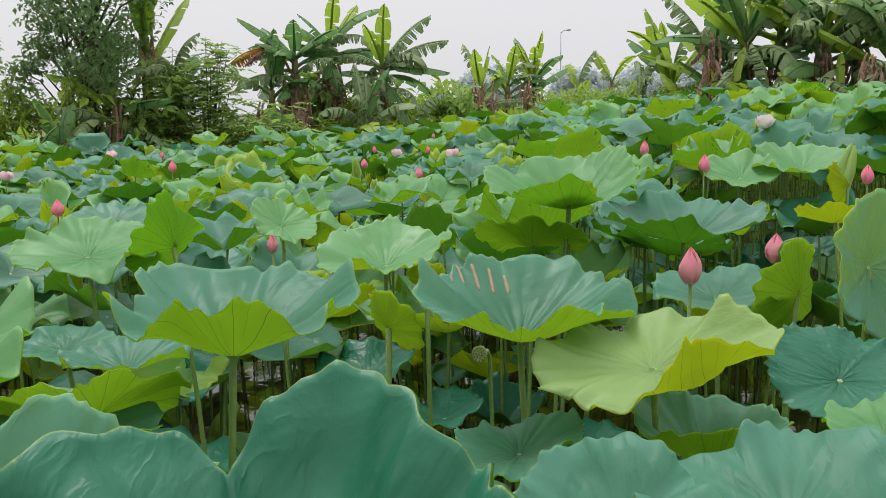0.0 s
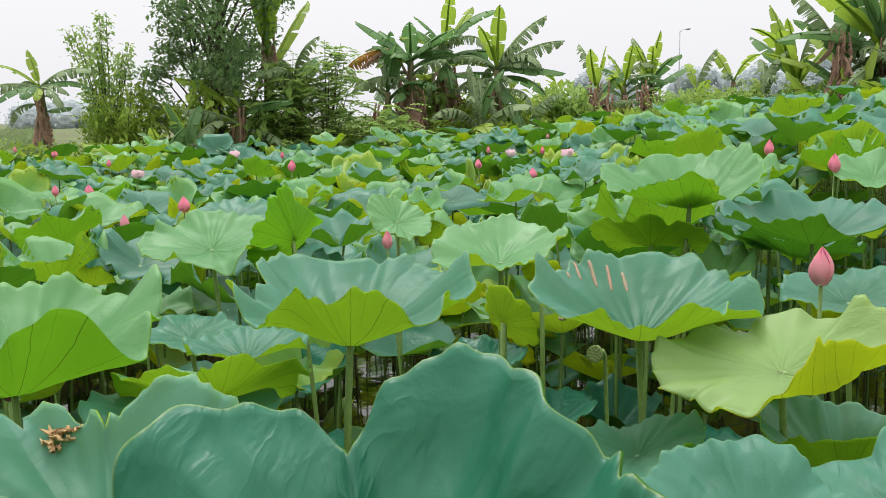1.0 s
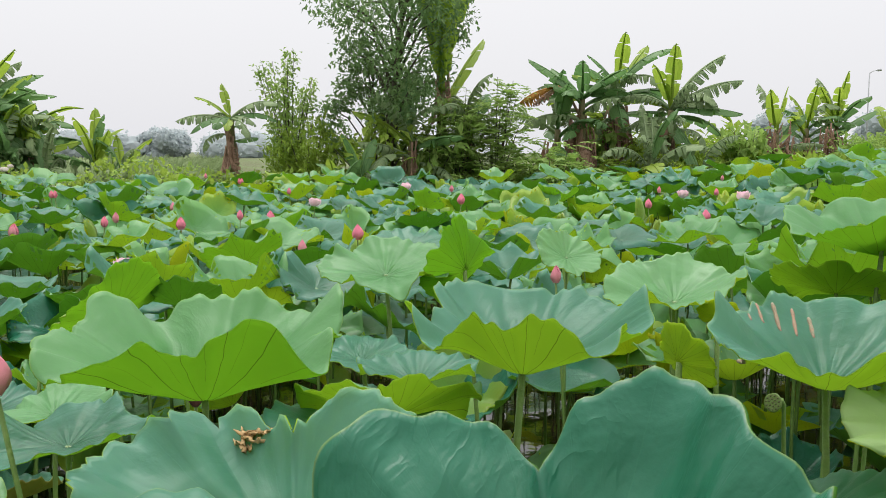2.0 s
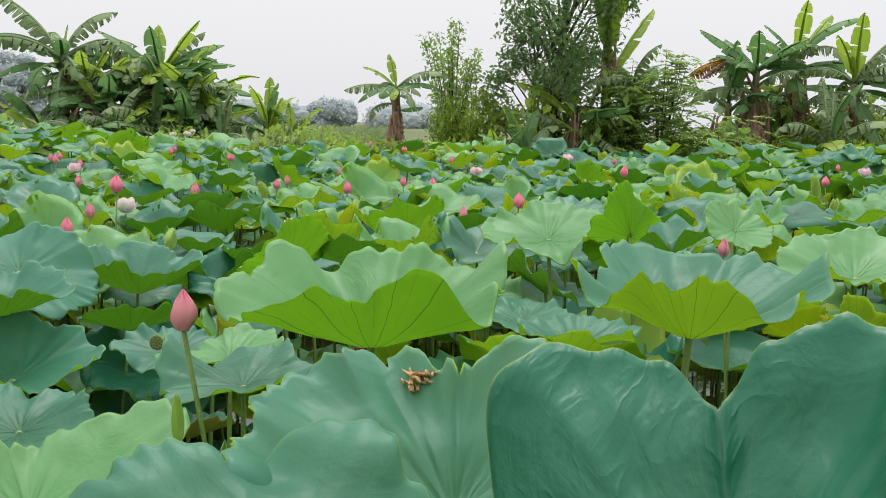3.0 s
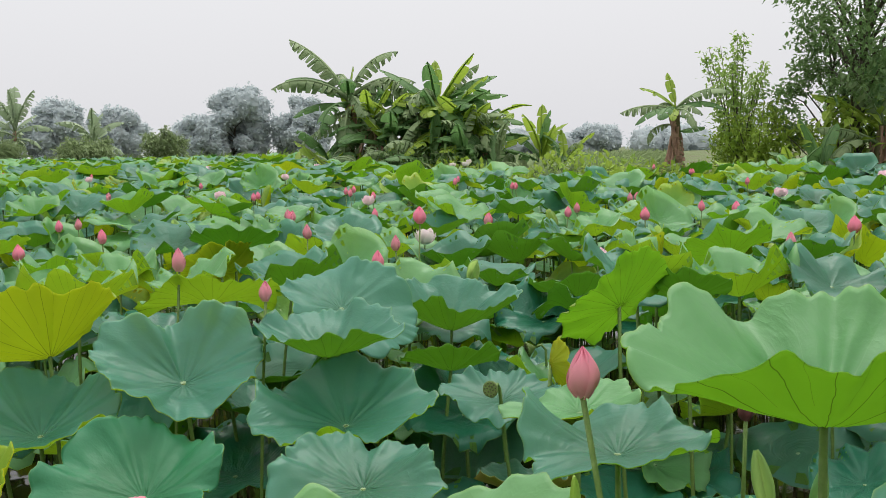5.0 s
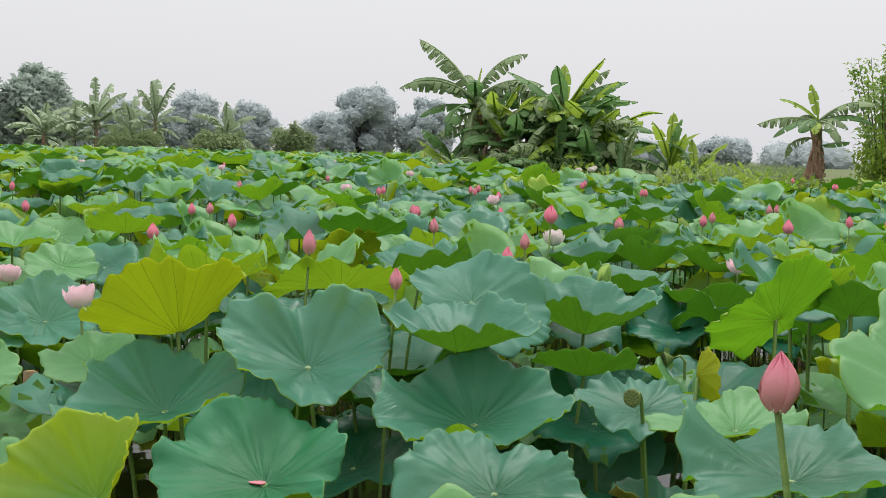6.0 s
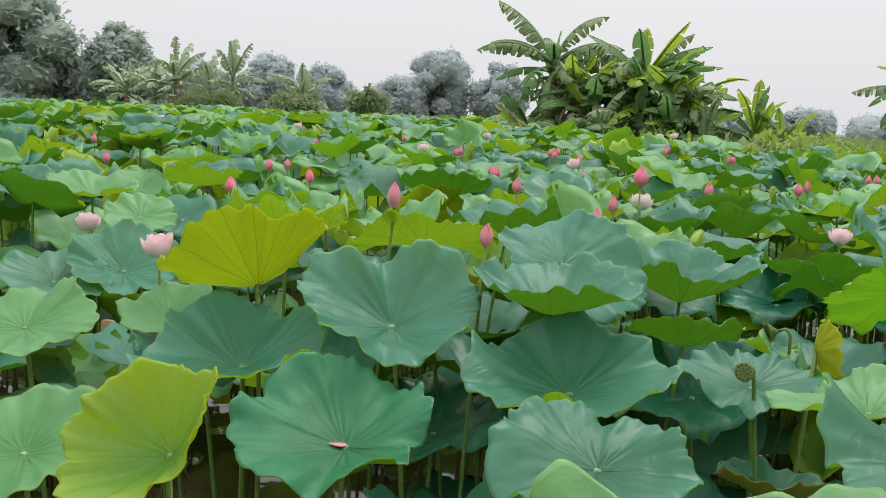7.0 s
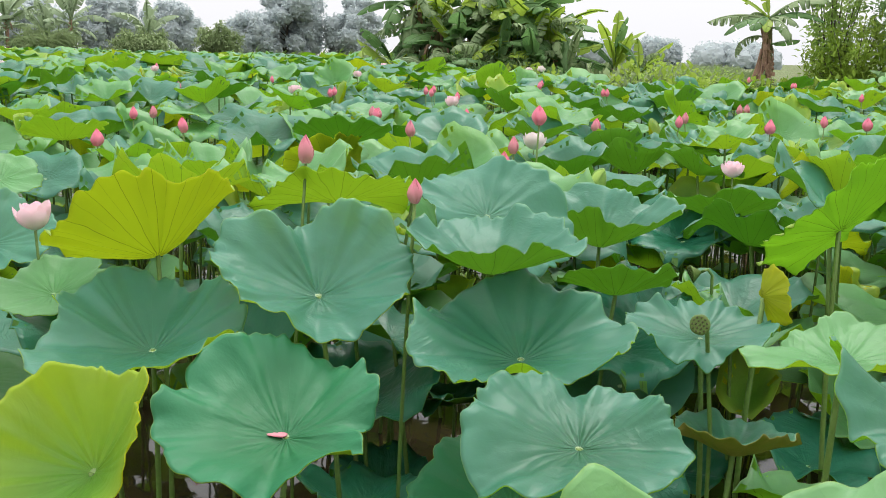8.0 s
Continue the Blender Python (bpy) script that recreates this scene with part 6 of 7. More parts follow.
# ---- banana plants on the banks ----
banana_plant(-9.37, 16.10, 2.0, 101, leaves=6, length=0.85, young=0.25, ragged=0.6, withered=4, low=10, label='small banana plant with drooping ragged leaves', steep=35, crown=((230, 5, 0.9, "bent"), (330, 0, 0.9, "ragged_bent"), (185, 46, 0.9, "young_bent"), (150, 68, 0.8, "young"), (190, 14, 1.15, "ragged"), (10, 44, 1.15, "ragged_bent"), (10, 22, 1.0, "bent"), (280, 10, 0.9, "bent")))
banana_plant(-19.61, 16.80, 3.6, 102, leaves=23, low=-22, length=2.1, young=0.15, ragged=0.5, withered=6, steep=48, crown=((223, 62, 2.3, "ragged"), (223, 42, 1.9, "bent"), (43, 42, 2.0, "ragged_bent"), (60, 86, 0.9, "young"), (43, 14, 1.8, "ragged"), (318, 40, 1.6, "bent")))
banana_plant(-19.77, 15.84, 2.3, 103, leaves=19, low=-22, length=1.6)
banana_plant(-17.15, 17.65, 3.1, 104, leaves=24, low=-22, length=2.0, ragged=0.4, steep=48, crown=((43, 60, 1.6, "ragged"), (223, 46, 1.8, "broad"), (43, 20, 1.9, "broad"), (300, 55, 1.5, "fresh"), (230, 20, 1.7, "ragged_bent"), (138, 70, 1.4, "young")))
banana_plant(-16.63, 17.73, 2.7, 105, leaves=22, low=-22, length=1.7, young=0.3, steep=45)
banana_plant(-17.84, 16.53, 1.8, 106, leaves=15, low=-15, length=1.4, withered=3)
banana_plant(-20.23, 15.25, 1.6, 107, leaves=12, length=1.4, withered=2)
banana_plant(-15.80, 17.80, 1.8, 108, leaves=12, length=1.4, withered=2)
banana_plant(-14.32, 18.37, 1.3, 109, leaves=10, length=1.3, low=28, young=0.7, ragged=0.0, withered=0, label='low bright green banana sucker')
banana_plant(-13.87, 18.71, 1.0, 110, leaves=9, length=1.1, low=22, young=0.4, withered=0)
banana_plant(-19.17, 14.98, 1.5, 160, leaves=9, length=1.3, young=0.1, ragged=0.45, withered=0, label='lower banana plant crowding the clump')
banana_plant(-18.30, 15.10, 1.4, 161, leaves=9, length=1.4, young=0.2, ragged=0.45, withered=4, label='lower banana plant crowding the clump')
banana_plant(-17.64, 15.56, 1.3, 162, leaves=9, length=1.5, young=0.3, ragged=0.45, withered=2, label='lower banana plant crowding the clump')
banana_plant(-17.06, 16.19, 1.3, 163, leaves=9, length=1.6, young=0.1, ragged=0.45, withered=0, label='lower banana plant crowding the clump')
banana_plant(-16.37, 16.61, 1.4, 164, leaves=9, length=1.7, young=0.2, ragged=0.45, withered=4, label='lower banana plant crowding the clump')
banana_plant(-15.66, 16.99, 1.4, 165, leaves=9, length=1.3, young=0.3, ragged=0.45, withered=2, label='lower banana plant crowding the clump')
banana_plant(-14.89, 17.40, 1.1, 166, leaves=9, length=1.4, young=0.1, ragged=0.45, withered=0, label='lower banana plant crowding the clump')
banana_plant(-20.10, 14.59, 1.3, 167, leaves=9, length=1.5, young=0.2, ragged=0.45, withered=4, label='lower banana plant crowding the clump')
banana_plant(-19.84, 17.31, 2.5, 168, leaves=9, length=1.6, young=0.3, ragged=0.45, withered=2, label='lower banana plant crowding the clump')
banana_plant(-18.50, 18.01, 2.3, 169, leaves=9, length=1.7, young=0.1, ragged=0.45, withered=0, label='lower banana plant crowding the clump')
banana_plant(-17.19, 17.89, 2.1, 170, leaves=9, length=1.3, young=0.2, ragged=0.45, withered=4, label='lower banana plant crowding the clump')
banana_plant(-5.69, 18.15, 3.9, 111, leaves=4, length=2.5, young=1.0, ragged=0.0, withered=4, low=64, crown=((100, 80, 2.6, "young"), (280, 70, 2.4, "young")))
banana_plant(-5.10, 17.91, 2.5, 135, leaves=7, length=1.5, young=0.5, ragged=0.2, withered=5, low=30)
banana_plant(-5.91, 16.92, 2.3, 112, leaves=9, length=1.5, young=0.2, withered=5)
banana_plant(-6.47, 15.75, 1.4, 113, leaves=8, length=1.1, young=0.1, ragged=0.5, withered=9, low=22)
banana_plant(-6.64, 15.24, 1.1, 114, leaves=6, length=1.0, young=0.2, ragged=0.5)
banana_plant(-3.14, 20.28, 3.1, 115, leaves=16, length=1.45, young=0.1, ragged=0.4, withered=22, low=15, label='tall banana plant with a thick skirt of dead brown leaves', steep=48, crown=((190, 44, 1.47, "fresh"), (10, 50, 1.33, "bent"), (190, 22, 0.98, "bent"), (280, 55, 1.12, "broad")))
banana_plant(-2.50, 21.37, 3.3, 116, leaves=16, length=1.45, young=0.2, ragged=0.4, withered=16, low=15, steep=46, crown=((10, 60, 1.61, "bent"), (290, 62, 1.40, "young"), (200, 58, 1.05, "broad")))
banana_plant(-1.29, 20.98, 2.9, 117, leaves=16, length=1.45, young=0.15, ragged=0.6, withered=8, steep=42, crown=((285, 74, 1.47, "young"), (240, 70, 1.19, "young_bent"), (12, 62, 1.68, "ragged"), (8, 38, 1.68, "ragged"), (4, 4, 1.54, "fresh"), (190, 40, 1.26, "ragged_bent")))
banana_plant(-1.60, 19.95, 1.9, 118, leaves=14, length=1.6, ragged=0.7, withered=6)
banana_plant(-0.51, 20.51, 1.6, 119, leaves=11, length=1.6, ragged=0.4, withered=4)
banana_plant(-3.65, 20.19, 2.4, 120, leaves=9, length=1.4, young=0.1, ragged=0.4, withered=14, low=5)
banana_plant(-1.55, 19.11, 1.2, 180, leaves=6, length=1.3, young=0.1, ragged=0.6, withered=6, label='low banana plant with ragged and withered leaves')
banana_plant(-1.07, 19.39, 1.3, 181, leaves=8, length=1.4, young=0.1, ragged=0.6, withered=8, label='low banana plant with ragged and withered leaves')
banana_plant(-0.37, 19.61, 1.1, 182, leaves=8, length=1.5, young=0.1, ragged=0.6, withered=10, label='low banana plant with ragged and withered leaves')
banana_plant(0.10, 20.02, 1.1, 183, leaves=8, length=1.3, young=0.1, ragged=0.6, withered=6, label='low banana plant with ragged and withered leaves')
banana_plant(1.80, 24.94, 2.3, 121, leaves=12, length=1.3, young=0.5, ragged=0.2, withered=16, low=30)
banana_plant(2.54, 25.37, 2.4, 122, leaves=12, length=1.3, young=0.6, ragged=0.1, withered=16, low=30)
banana_plant(1.06, 23.98, 2.3, 123, leaves=6, length=1.4, young=0.3, withered=20, low=22)
banana_plant(3.78, 25.72, 2.1, 124, leaves=5, length=1.3, young=0.9, withered=2)
banana_plant(4.71, 25.57, 2.4, 125, leaves=6, length=1.5, young=0.5, withered=3)
banana_plant(5.57, 22.32, 2.6, 126, leaves=14, length=1.9, young=0.5, ragged=0.2, withered=5)
banana_plant(6.05, 20.63, 2.9, 127, leaves=14, length=2.0, ragged=0.5, withered=14, low=22)
banana_plant(6.54, 19.96, 3.5, 128, leaves=16, length=2.2, young=0.2, withered=6)
banana_plant(7.37, 20.20, 3.8, 129, leaves=17, length=2.3, young=0.3, withered=6)
banana_plant(7.75, 18.98, 3.4, 130, leaves=16, length=2.1, ragged=0.5, withered=8, low=22)
banana_plant(8.55, 19.18, 3.6, 131, leaves=17, length=2.3, ragged=0.4, withered=6)
banana_plant(8.70, 18.01, 3.1, 132, leaves=14, length=2.1, withered=16, low=22)
banana_plant(9.88, 18.53, 3.1, 133, leaves=14, length=2.1, withered=6)
banana_plant(7.18, 18.13, 1.9, 134, leaves=12, length=1.4, ragged=0.8, withered=4)
banana_plant(4.63, 21.51, 1.9, 190, leaves=9, length=1.4, young=0.3, ragged=0.5, withered=4, label='low banana plant with ragged and withered leaves')
banana_plant(5.31, 19.80, 1.9, 191, leaves=9, length=1.5, young=0.3, ragged=0.5, withered=7, label='low banana plant with ragged and withered leaves')
banana_plant(6.01, 19.08, 1.9, 192, leaves=9, length=1.6, young=0.3, ragged=0.5, withered=10, label='low banana plant with ragged and withered leaves')
banana_plant(6.58, 18.67, 2.1, 193, leaves=9, length=1.4, young=0.3, ragged=0.5, withered=4, label='low banana plant with ragged and withered leaves')
banana_plant(7.66, 17.93, 1.7, 194, leaves=9, length=1.5, young=0.3, ragged=0.5, withered=7, label='low banana plant with ragged and withered leaves')
banana_plant(8.13, 17.50, 1.6, 195, leaves=9, length=1.6, young=0.3, ragged=0.5, withered=10, label='low banana plant with ragged and withered leaves')
banana_plant(8.61, 17.16, 1.7, 196, leaves=9, length=1.4, young=0.3, ragged=0.5, withered=4, label='low banana plant with ragged and withered leaves')
banana_plant(-20.95, 14.95, 2.3, 171, leaves=14, length=1.9, young=0.2, ragged=0.3, withered=0, low=-10, steep=48, label='lower banana plant crowding the clump')
banana_plant(-20.35, 15.75, 2.6, 172, leaves=14, length=1.8, young=0.2, ragged=0.3, withered=0, low=-15, steep=50, label='lower banana plant crowding the clump')
banana_plant(-15.95, 18.05, 2.4, 173, leaves=13, length=1.8, young=0.3, ragged=0.2, withered=3, low=-12, steep=50, label='lower banana plant crowding the clump')
banana_plant(-19.3, 15.9, 2.2, 174, leaves=15, length=1.6, young=0.25, ragged=0.3, withered=0, low=-20, steep=58, label='leafy banana plant in the thick of the clump')
banana_plant(-18.55, 16.6, 2.5, 175, leaves=15, length=1.6, young=0.25, ragged=0.3, withered=2, low=-20, steep=58, label='leafy banana plant in the thick of the clump')
banana_plant(-18.0, 17.3, 2.2, 176, leaves=15, length=1.6, young=0.25, ragged=0.3, withered=4, low=-20, steep=58, label='leafy banana plant in the thick of the clump')
banana_plant(-16.6, 17.2, 2.3, 177, leaves=15, length=1.6, young=0.25, ragged=0.3, withered=0, low=-20, steep=58, label='leafy banana plant in the thick of the clump')
banana_plant(-16.1, 17.5, 2.1, 178, leaves=15, length=1.6, young=0.25, ragged=0.3, withered=2, low=-20, steep=58, label='leafy banana plant in the thick of the clump')
banana_plant(-19.9, 16.3, 2.4, 179, leaves=15, length=1.6, young=0.25, ragged=0.3, withered=4, low=-20, steep=58, label='leafy banana plant in the thick of the clump')
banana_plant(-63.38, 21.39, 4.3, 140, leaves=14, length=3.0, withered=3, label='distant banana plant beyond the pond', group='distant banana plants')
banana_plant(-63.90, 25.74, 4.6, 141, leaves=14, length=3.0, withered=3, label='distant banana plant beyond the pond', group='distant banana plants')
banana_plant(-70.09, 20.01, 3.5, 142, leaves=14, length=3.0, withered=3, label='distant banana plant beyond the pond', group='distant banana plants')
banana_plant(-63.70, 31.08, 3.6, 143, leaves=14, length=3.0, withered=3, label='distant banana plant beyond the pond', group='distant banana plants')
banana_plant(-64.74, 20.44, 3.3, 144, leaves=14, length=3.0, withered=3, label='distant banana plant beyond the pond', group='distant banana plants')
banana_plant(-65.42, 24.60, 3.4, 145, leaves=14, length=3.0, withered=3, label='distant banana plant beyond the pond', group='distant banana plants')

# ---- the lotus field ----


def field_height(x, y):
    az, r = azimuth(x, y), np.hypot(x, y)
    return 1.10 + 0.55 * smoothstep(6, -20, az) * smoothstep(2.5, 7.5, r) + 0.32 * smoothstep(7, 17, r) * (1 - 0.6 * np.exp(-((az - 38) / 9) ** 2) - 0.4 * np.exp(-((az - 17) / 9) ** 2)) + 0.08 * smoothstep(22, 55, r)


def scatter(r0, r1, gap, az0, az1, seed):
    """Jittered places of a hexagonal grid between two distances, inside the pond."""
    g = np.random.default_rng(seed)
    xs = np.arange(-r1, r1, gap)
    ys = np.arange(-1.0, r1, gap * 0.87)
    X, Y = np.meshgrid(xs, ys)
    X[::2] += gap / 2
    X, Y = X.ravel() + g.normal(0, gap * 0.24, X.size), Y.ravel() + g.normal(0, gap * 0.24, Y.size)
    r, az = np.hypot(X, Y), azimuth(X, Y)
    keep = (r >= r0) & (r < r1) & (az > az0) & (az < az1) & (inside(X, Y) > 0.4)
    return X[keep], Y[keep]


KINDS = [  # look, cup, wave, tilt, squash, fold, droop
    ("teal", 0.36, 0.20, 12, 1.0, 0.0, 0.06), ("teal", 0.58, 0.22, 6, 1.0, 0.0, 0.04), ("green", 0.44, 0.24, 18, 1.0, 0.0, 0.06), ("teal", 0.22, 0.18, 30, 1.0, 0.0, 0.04),
    ("green", 0.64, 0.26, 8, 1.0, 0.0, 0.0), ("lime", 0.42, 0.16, 36, 0.85, 0.0, 0.0), ("teal", 0.44, 0.27, 18, 0.95, 0.0, 0.14), ("green", 0.34, 0.22, 30, 1.0, 0.0, 0.06),
    ("teal", 0.26, 0.27, 10, 1.0, 0.0, 0.24), ("lime", 0.50, 0.18, 46, 0.8, 0.5, 0.0), ("teal", 0.68, 0.20, 10, 1.0, 0.0, 0.0), ("green", 0.46, 0.21, 36, 0.9, 0.0, 0.0),
    ("teal", 0.36, 0.25, 24, 1.0, 0.0, 0.10), ("green", 0.28, 0.26, 14, 1.0, 0.0, 0.26), ("teal", 0.44, 0.20, 38, 1.0, 0.0, 0.04), ("pale", 0.30, 0.12, 66, 0.45, 0.9, 0.0)]
WEIGHTS = np.array([7, 7, 10, 5, 10, 10.0, 8, 8, 7, 8.0, 7, 8, 7, 8, 6, 6.0])
WEIGHTS = WEIGHTS / WEIGHTS.sum()

heroes = [ob for ob in scene.objects if ob.name.startswith("lotus_leaf")]
taken = np.array([ob.matrix_basis.translation[:] for ob in heroes])


blooms = np.array([ob.matrix_basis.translation[:] for ob in scene.objects if ob.name.startswith(("lotus_bud", "lotus_flower", "seed_pod"))])


def settle(x, y, z):
    """Leaves beside a flower, or just before it as seen from the bank, stand lower than it."""
    d = blooms[:, :2] - [x, y]
    n = blooms[:, :2] / np.linalg.norm(blooms[:, :2], axis=1)[:, None]
    ahead = (d * n).sum(1)
    aside = np.abs(d[:, 0] * n[:, 1] - d[:, 1] * n[:, 0])
    near = (aside < 0.34) & (ahead > -0.3) & (ahead < 1.3)
    return min([z] + [b - 0.16 - 0.05 * max(0.0, a) for b, a in zip(blooms[near, 2], ahead[near])])


def near_field(limit):
    """Single leaves: a low storey with its shade painted dark among the placed leaves, then the field behind them."""
    g = np.random.default_rng(21)
    spots = []
    X, Y = scatter(0.9, 4.4, 0.52, -40, 92, 5)
    for x, y in zip(X, Y):
        if math.hypot(x + 4.4, y - 2.0) < 0.75 or math.hypot(x + 3.5, y - 1.55) < 0.35:
            continue  # a gap with open water
        if math.hypot(x + 4.9, y - 1.2) < 0.95:
            continue  # open water round the old sticks
        if -5.2 < x < -2.6 and abs(y - 0.32 - 0.27 * (-1.1 - x)) < 0.28:
            continue  # a lane of open water towards the old sticks
        z = g.uniform(0.18, 0.60)
        over = taken[np.hypot(taken[:, 0] - x, taken[:, 1] - y) < 0.46]
        if len(over):
            z = min(z, max(0.22, over[:, 2].min() - 0.30))
        spots.append((x, y, z, g.uniform(0.18, 0.26), True))
    X, Y = scatter(4.0, 7.2, 0.40, -36, 88, 6)
    for x, y in zip(X, Y):
        if math.hypot(x + 4.9, y - 1.2) < 0.95:
            continue
        gap = np.hypot(taken[:, 0] - x, taken[:, 1] - y)
        low = gap.min() < 0.42
        z = float(field_height(x, y)) + g.normal(-0.08, 0.17)
        z = min(z, float(field_height(x, y)) + 0.12)
        spots.append((x, y, settle(x, y, z - (0.35 if low else 0.0)), g.uniform(0.20, 0.29), low))
    spots.sort(key=lambda s: math.hypot(s[0], s[1]))
    first = {}
    for x, y, z, r, low in spots[:limit]:
        k = int(g.choice(len(KINDS), p=WEIGHTS))
        if low and KINDS[k][0] != "teal" and (KINDS[k][0] in ("lime", "pale") or g.random() < 0.5):
            k = 0
        look_of, cup, wave, tilt, squash, fold, droop = KINDS[k]
        # shade under the upper leaves is painted: low teal blades get the dark material
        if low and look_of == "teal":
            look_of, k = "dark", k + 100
        elif look_of == "teal":
            look_of = "shady"
        # most blades lean a little towards the open bank
        if look_of in ("lime", "pale"):
            z -= 0.36 if math.hypot(x, y) > 3.5 else 0.2
        spin = math.degrees(math.atan2(-y, -x)) - 40 + g.normal(0, 60) if g.random() < 0.5 else g.uniform(0, 360)
        if k not in first:
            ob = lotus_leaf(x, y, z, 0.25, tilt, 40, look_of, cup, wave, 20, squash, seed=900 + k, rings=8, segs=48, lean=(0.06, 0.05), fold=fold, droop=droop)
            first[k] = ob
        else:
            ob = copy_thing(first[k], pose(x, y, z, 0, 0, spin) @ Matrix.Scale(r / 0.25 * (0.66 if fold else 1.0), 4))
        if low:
            tagged(ob, "teal lotus leaf low among the stalks, shade painted dark" if look_of == "dark" else "green lotus leaf low among the stalks")
    return spots[limit:]


def joined(name, label, places, rings, segs, seed, stalks, calm=1.0):
    """The leaves farther off, too many to count, as one mesh, with one for their stalks."""
    g = np.random.default_rng(seed)
    shapes = []
    for k, (look_of, cup, wave, tilt, squash, fold, droop) in enumerate(KINDS):
        for v in range(2):
            V, F, which, uv = blade_arrays(1.0, rings, segs, cup * calm, wave, tilt * calm, 0.0, 300 + 7 * k + v, squash=squash, fold=fold, droop=droop, thick=0.008)
            tri = [f for f in F if len(f) == 3]
            quad = [f for f in F if len(f) == 4]
            order = [i for i, f in enumerate(F) if len(f) == 3] + [i for i, f in enumerate(F) if len(f) == 4]
            base = {"teal": 0, "green": 2, "lime": 4, "pale": 6}[look_of]
            shapes.append((V, np.array(tri), np.array(quad), which[order] + base, uv))
    Vs, Ts, Qs, Mt, Mq, UVs, n = [], [], [], [], [], [], 0
    sv, sf = [], []
    for x, y, z, r in places:
        k = int(g.choice(len(KINDS), p=WEIGHTS)) * 2 + int(g.integers(2))
        V, tri, quad, which, uv = shapes[k]
        a = math.atan2(-y, -x) + g.normal(0, 1.0) if g.random() < 0.5 else g.uniform(0, 6.28)
        c, s = math.cos(a), math.sin(a)
        if k // 2 in (9, 15):
            z, r = z - 0.12, r * 0.66
        elif k // 2 == 5:
            z -= 0.06
        Vs.append(V @ np.array([[c, s, 0], [-s, c, 0], [0, 0, 1]]) * r + [x, y, z])
        Ts.append(tri + n)
        Qs.append(quad + n)
        Mt.append(which[:len(tri)])
        Mq.append(which[len(tri):])
        UVs.append(uv)
        n += len(V)
        if stalks:
            o = len(sv) * 6
            lx, ly = g.normal(0, 0.05, 2)
            sv.append([(x + q[0] * 0.008, y + q[1] * 0.008, z - 0.01) for q in ((1, 0), (-0.5, 0.87), (-0.5, -0.87))] + [(x + lx + q[0] * 0.010, y + ly + q[1] * 0.010, -0.4) for q in ((1, 0), (-0.5, 0.87), (-0.5, -0.87))])
            sf += [[o, o + 1, o + 4, o + 3], [o + 1, o + 2, o + 5, o + 4], [o + 2, o, o + 3, o + 5]]
    V, T, Q = np.vstack(Vs), np.vstack(Ts), np.vstack(Qs)
    me = bpy.data.meshes.new(name)
    me.vertices.add(len(V))
    me.vertices.foreach_set("co", V.astype(np.float32).ravel())
    me.loops.add(T.size + Q.size)
    loops = np.concatenate([T.ravel(), Q.ravel()]).astype(np.int32)
    me.loops.foreach_set("vertex_index", loops)
    me.polygons.add(len(T) + len(Q))
    me.polygons.foreach_set("loop_start", np.concatenate([np.arange(len(T)) * 3, T.size + np.arange(len(Q)) * 4]).astype(np.int32))
    for m in (TEAL, UNDER_GREEN, GREEN, UNDER, LIME, UNDER_YELLOW, PALE, UNDER_YELLOW):
        me.materials.append(m)
    me.polygons.foreach_set("material_index", np.concatenate(Mt + Mq).astype(np.int32))
    me.polygons.foreach_set("use_smooth", np.ones(len(T) + len(Q), dtype=bool))
    uvl = me.uv_layers.new(name="UVMap")
    uvl.data.foreach_set("uv", np.vstack(UVs)[loops].astype(np.float32).ravel())
    me.update(calc_edges=True)
    me.validate()
    tagged(new(name, me), label, "lotus leaves", kind="stuff")
    if stalks:
        tagged(new(name.replace("leaves", "stalks"), mesh_from("stalks", np.array(sv).reshape(-1, 3), sf, [STALK])), "green stalks under the far lotus leaves", "stalks", kind="stuff")


rest = near_field(300 - len(heroes))
g = np.random.default_rng(31)
mid = [(x, y, z, r) for x, y, z, r, low in rest]

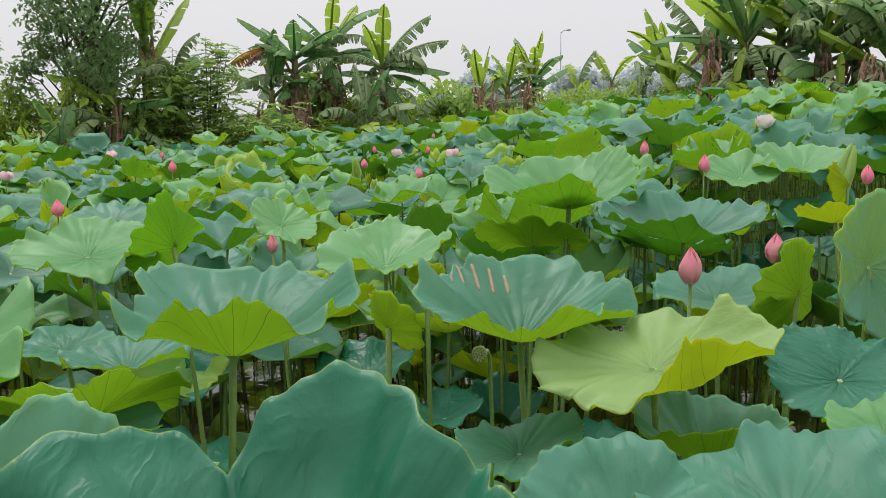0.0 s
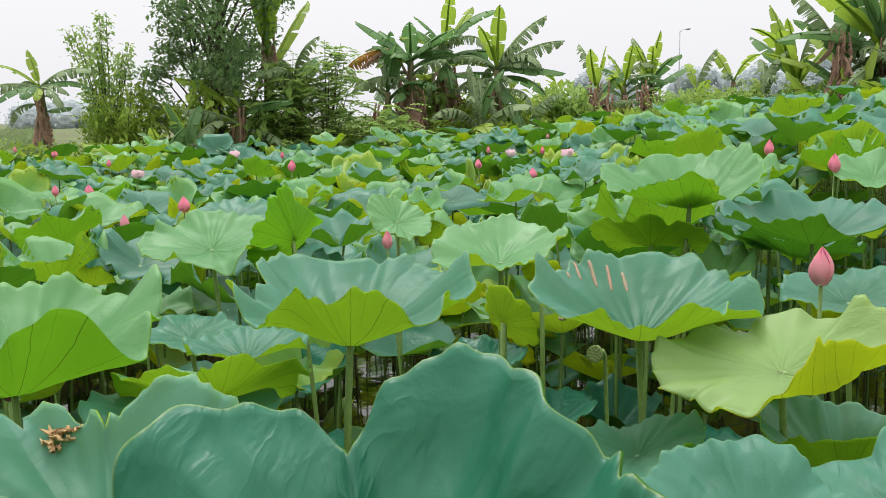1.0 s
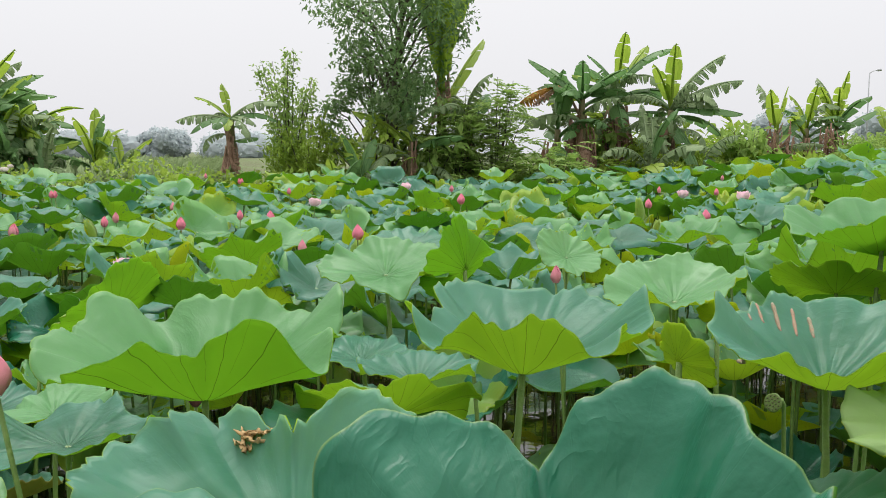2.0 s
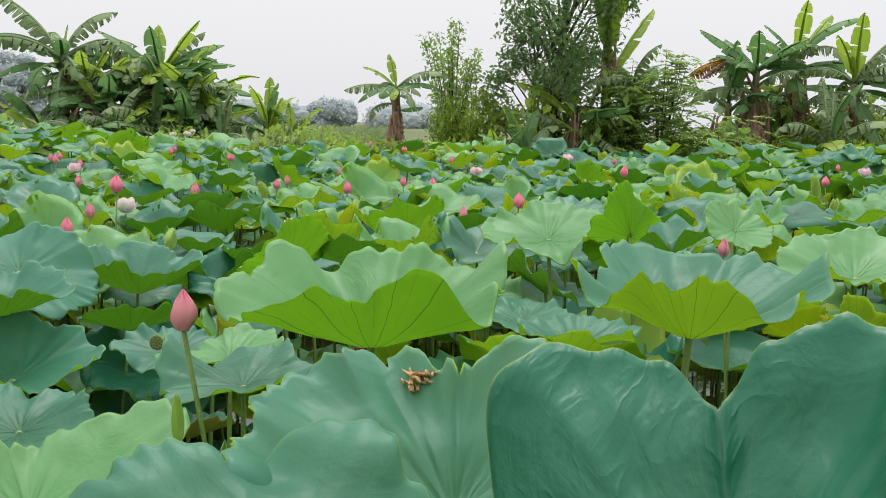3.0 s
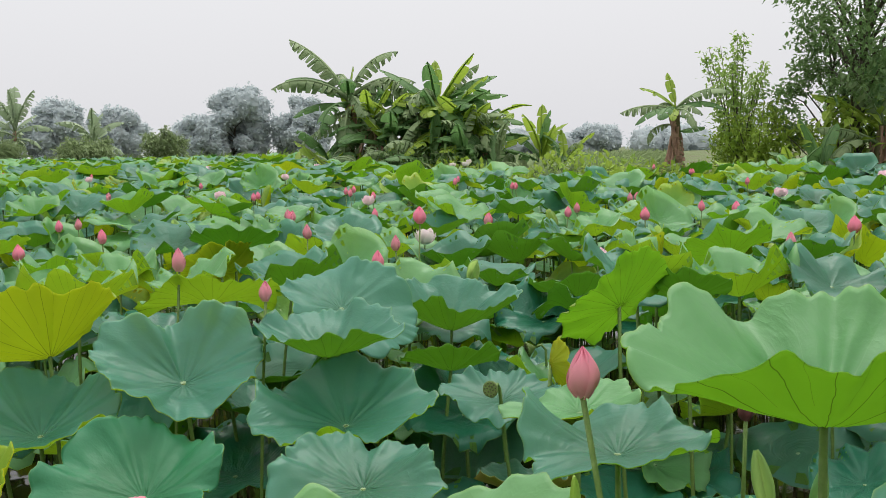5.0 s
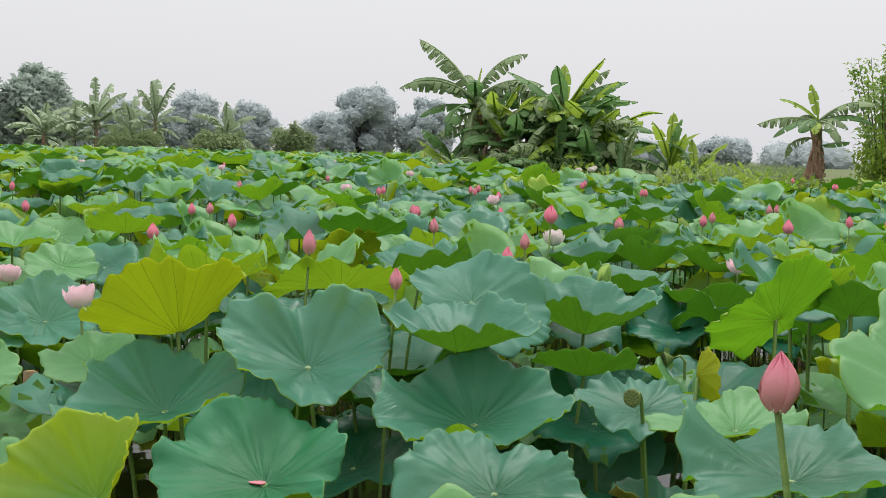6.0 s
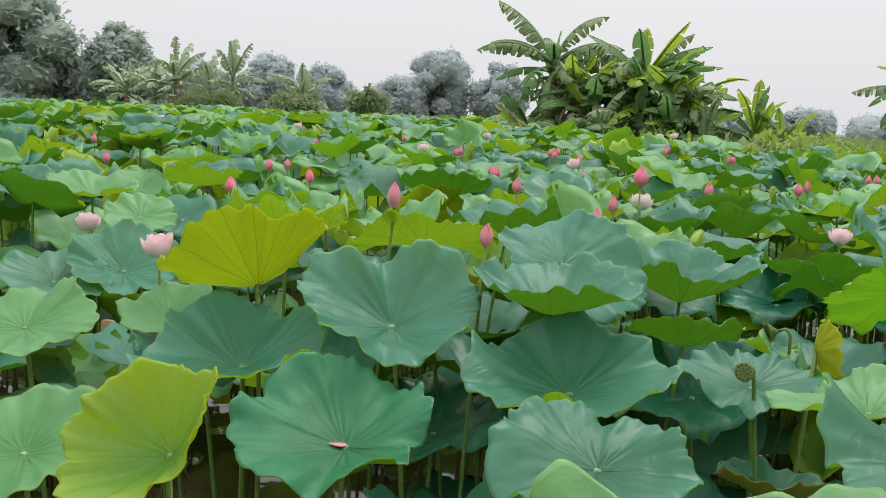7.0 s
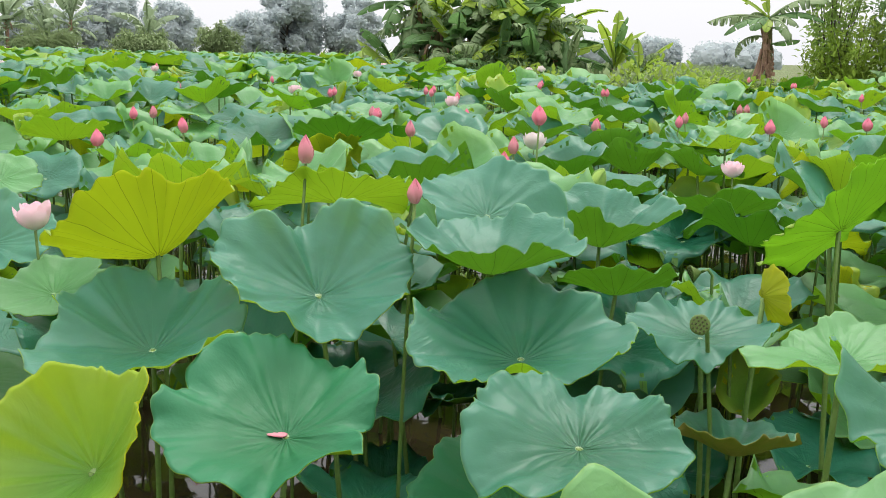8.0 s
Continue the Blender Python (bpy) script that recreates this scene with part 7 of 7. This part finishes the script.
for r0, r1, gap, seed in ((7.2, 15.0, 0.40, 7),):
    X, Y = scatter(r0, r1, gap, -40, 92, seed)
    mid += [(x, y, settle(x, y, float(field_height(x, y)) + min(g.normal(-0.08, 0.17), 0.13)), g.uniform(0.19, 0.29)) for x, y in zip(X, Y)]
joined("lotus_leaves_behind", "crowded blue-green and lime lotus leaves across the pond", mid, 4, 32, 41, True, 1.0)
far = []
X, Y = scatter(4.2, 11.0, 0.46, -36, 90, 15)
far += [(x, y, g.uniform(0.35, 0.80), g.uniform(0.20, 0.28)) for x, y in zip(X, Y)]
farthest = []
for r0, r1, gap, seed, sheet in ((15.0, 26.0, 0.52, 8, far), (26.0, 63.0, 0.74, 9, farthest)):
    X, Y = scatter(r0, r1, gap, -36, 92, seed)
    sheet += [(x, y, settle(x, y, float(field_height(x, y)) + min(g.normal(-0.08, 0.17), 0.13)), g.uniform(0.24, 0.36) * (1.0 if r0 < 20 else 1.35)) for x, y in zip(X, Y)]
joined("lotus_leaves_far", "far lotus leaves merging towards the horizon", far, 2, 18, 42, False, 0.6)
joined("lotus_leaves_farthest", "farthest lotus leaves as a green band under the trees", farthest, 2, 12, 43, False, 0.6)

# ---- weeds along the bank ----


def weeds(name, label, az0, az1, depth, n, leaf, mat, tall, seed, narrow=0.4, start=-0.8):
    g = np.random.default_rng(seed)
    az = g.uniform(az0, az1, n)
    r = shore(az) + start + depth * g.random(n) ** 1.3
    x, y = -r * np.sin(np.radians(az)), r * np.cos(np.radians(az))
    lump = 0.45 + 0.55 * (np.sin(x * 1.7 + seed) * np.sin(y * 1.3) * 0.5 + 0.5)
    z = np.maximum(ground_height(x, y), 0.05) + tall * lump * g.random(n) ** 0.7
    V, F = leaf_cloud(np.stack([x, y, z], 1), leaf, None, seed, narrow, -0.2, 0.5)
    return tagged(new(name, mesh_from(name, V, F, [mat], smooth=False)), label, "weeds", kind="stuff")


weeds("bank_weeds", "low leafy weeds crowding the pond's edge", -36, 54, 5.0, 26000, 0.11, LEAVES_LIGHT, 0.55, 51)
weeds("bank_creepers", "dense green creepers along the bank", -36, 54, 4.0, 16000, 0.15, LEAVES_MID, 0.7, 52, 0.6)
weeds("field_weeds", "rough weedy field beyond the pond", 30, 54, 60.0, 22000, 0.28, LEAVES_FIELD_HAZED, 0.5, 53)
weeds("far_field_weeds", "rough grassland beyond the far edge of the pond", 50, 95, 60.0, 12000, 0.5, GRASS, 0.7, 54, 0.25)
weeds("bank_brush", "taller tangled brush behind the pond's edge", -36, 8, 4.0, 9000, 0.22, LEAVES_MID, 1.2, 55, 0.45, 0.6)
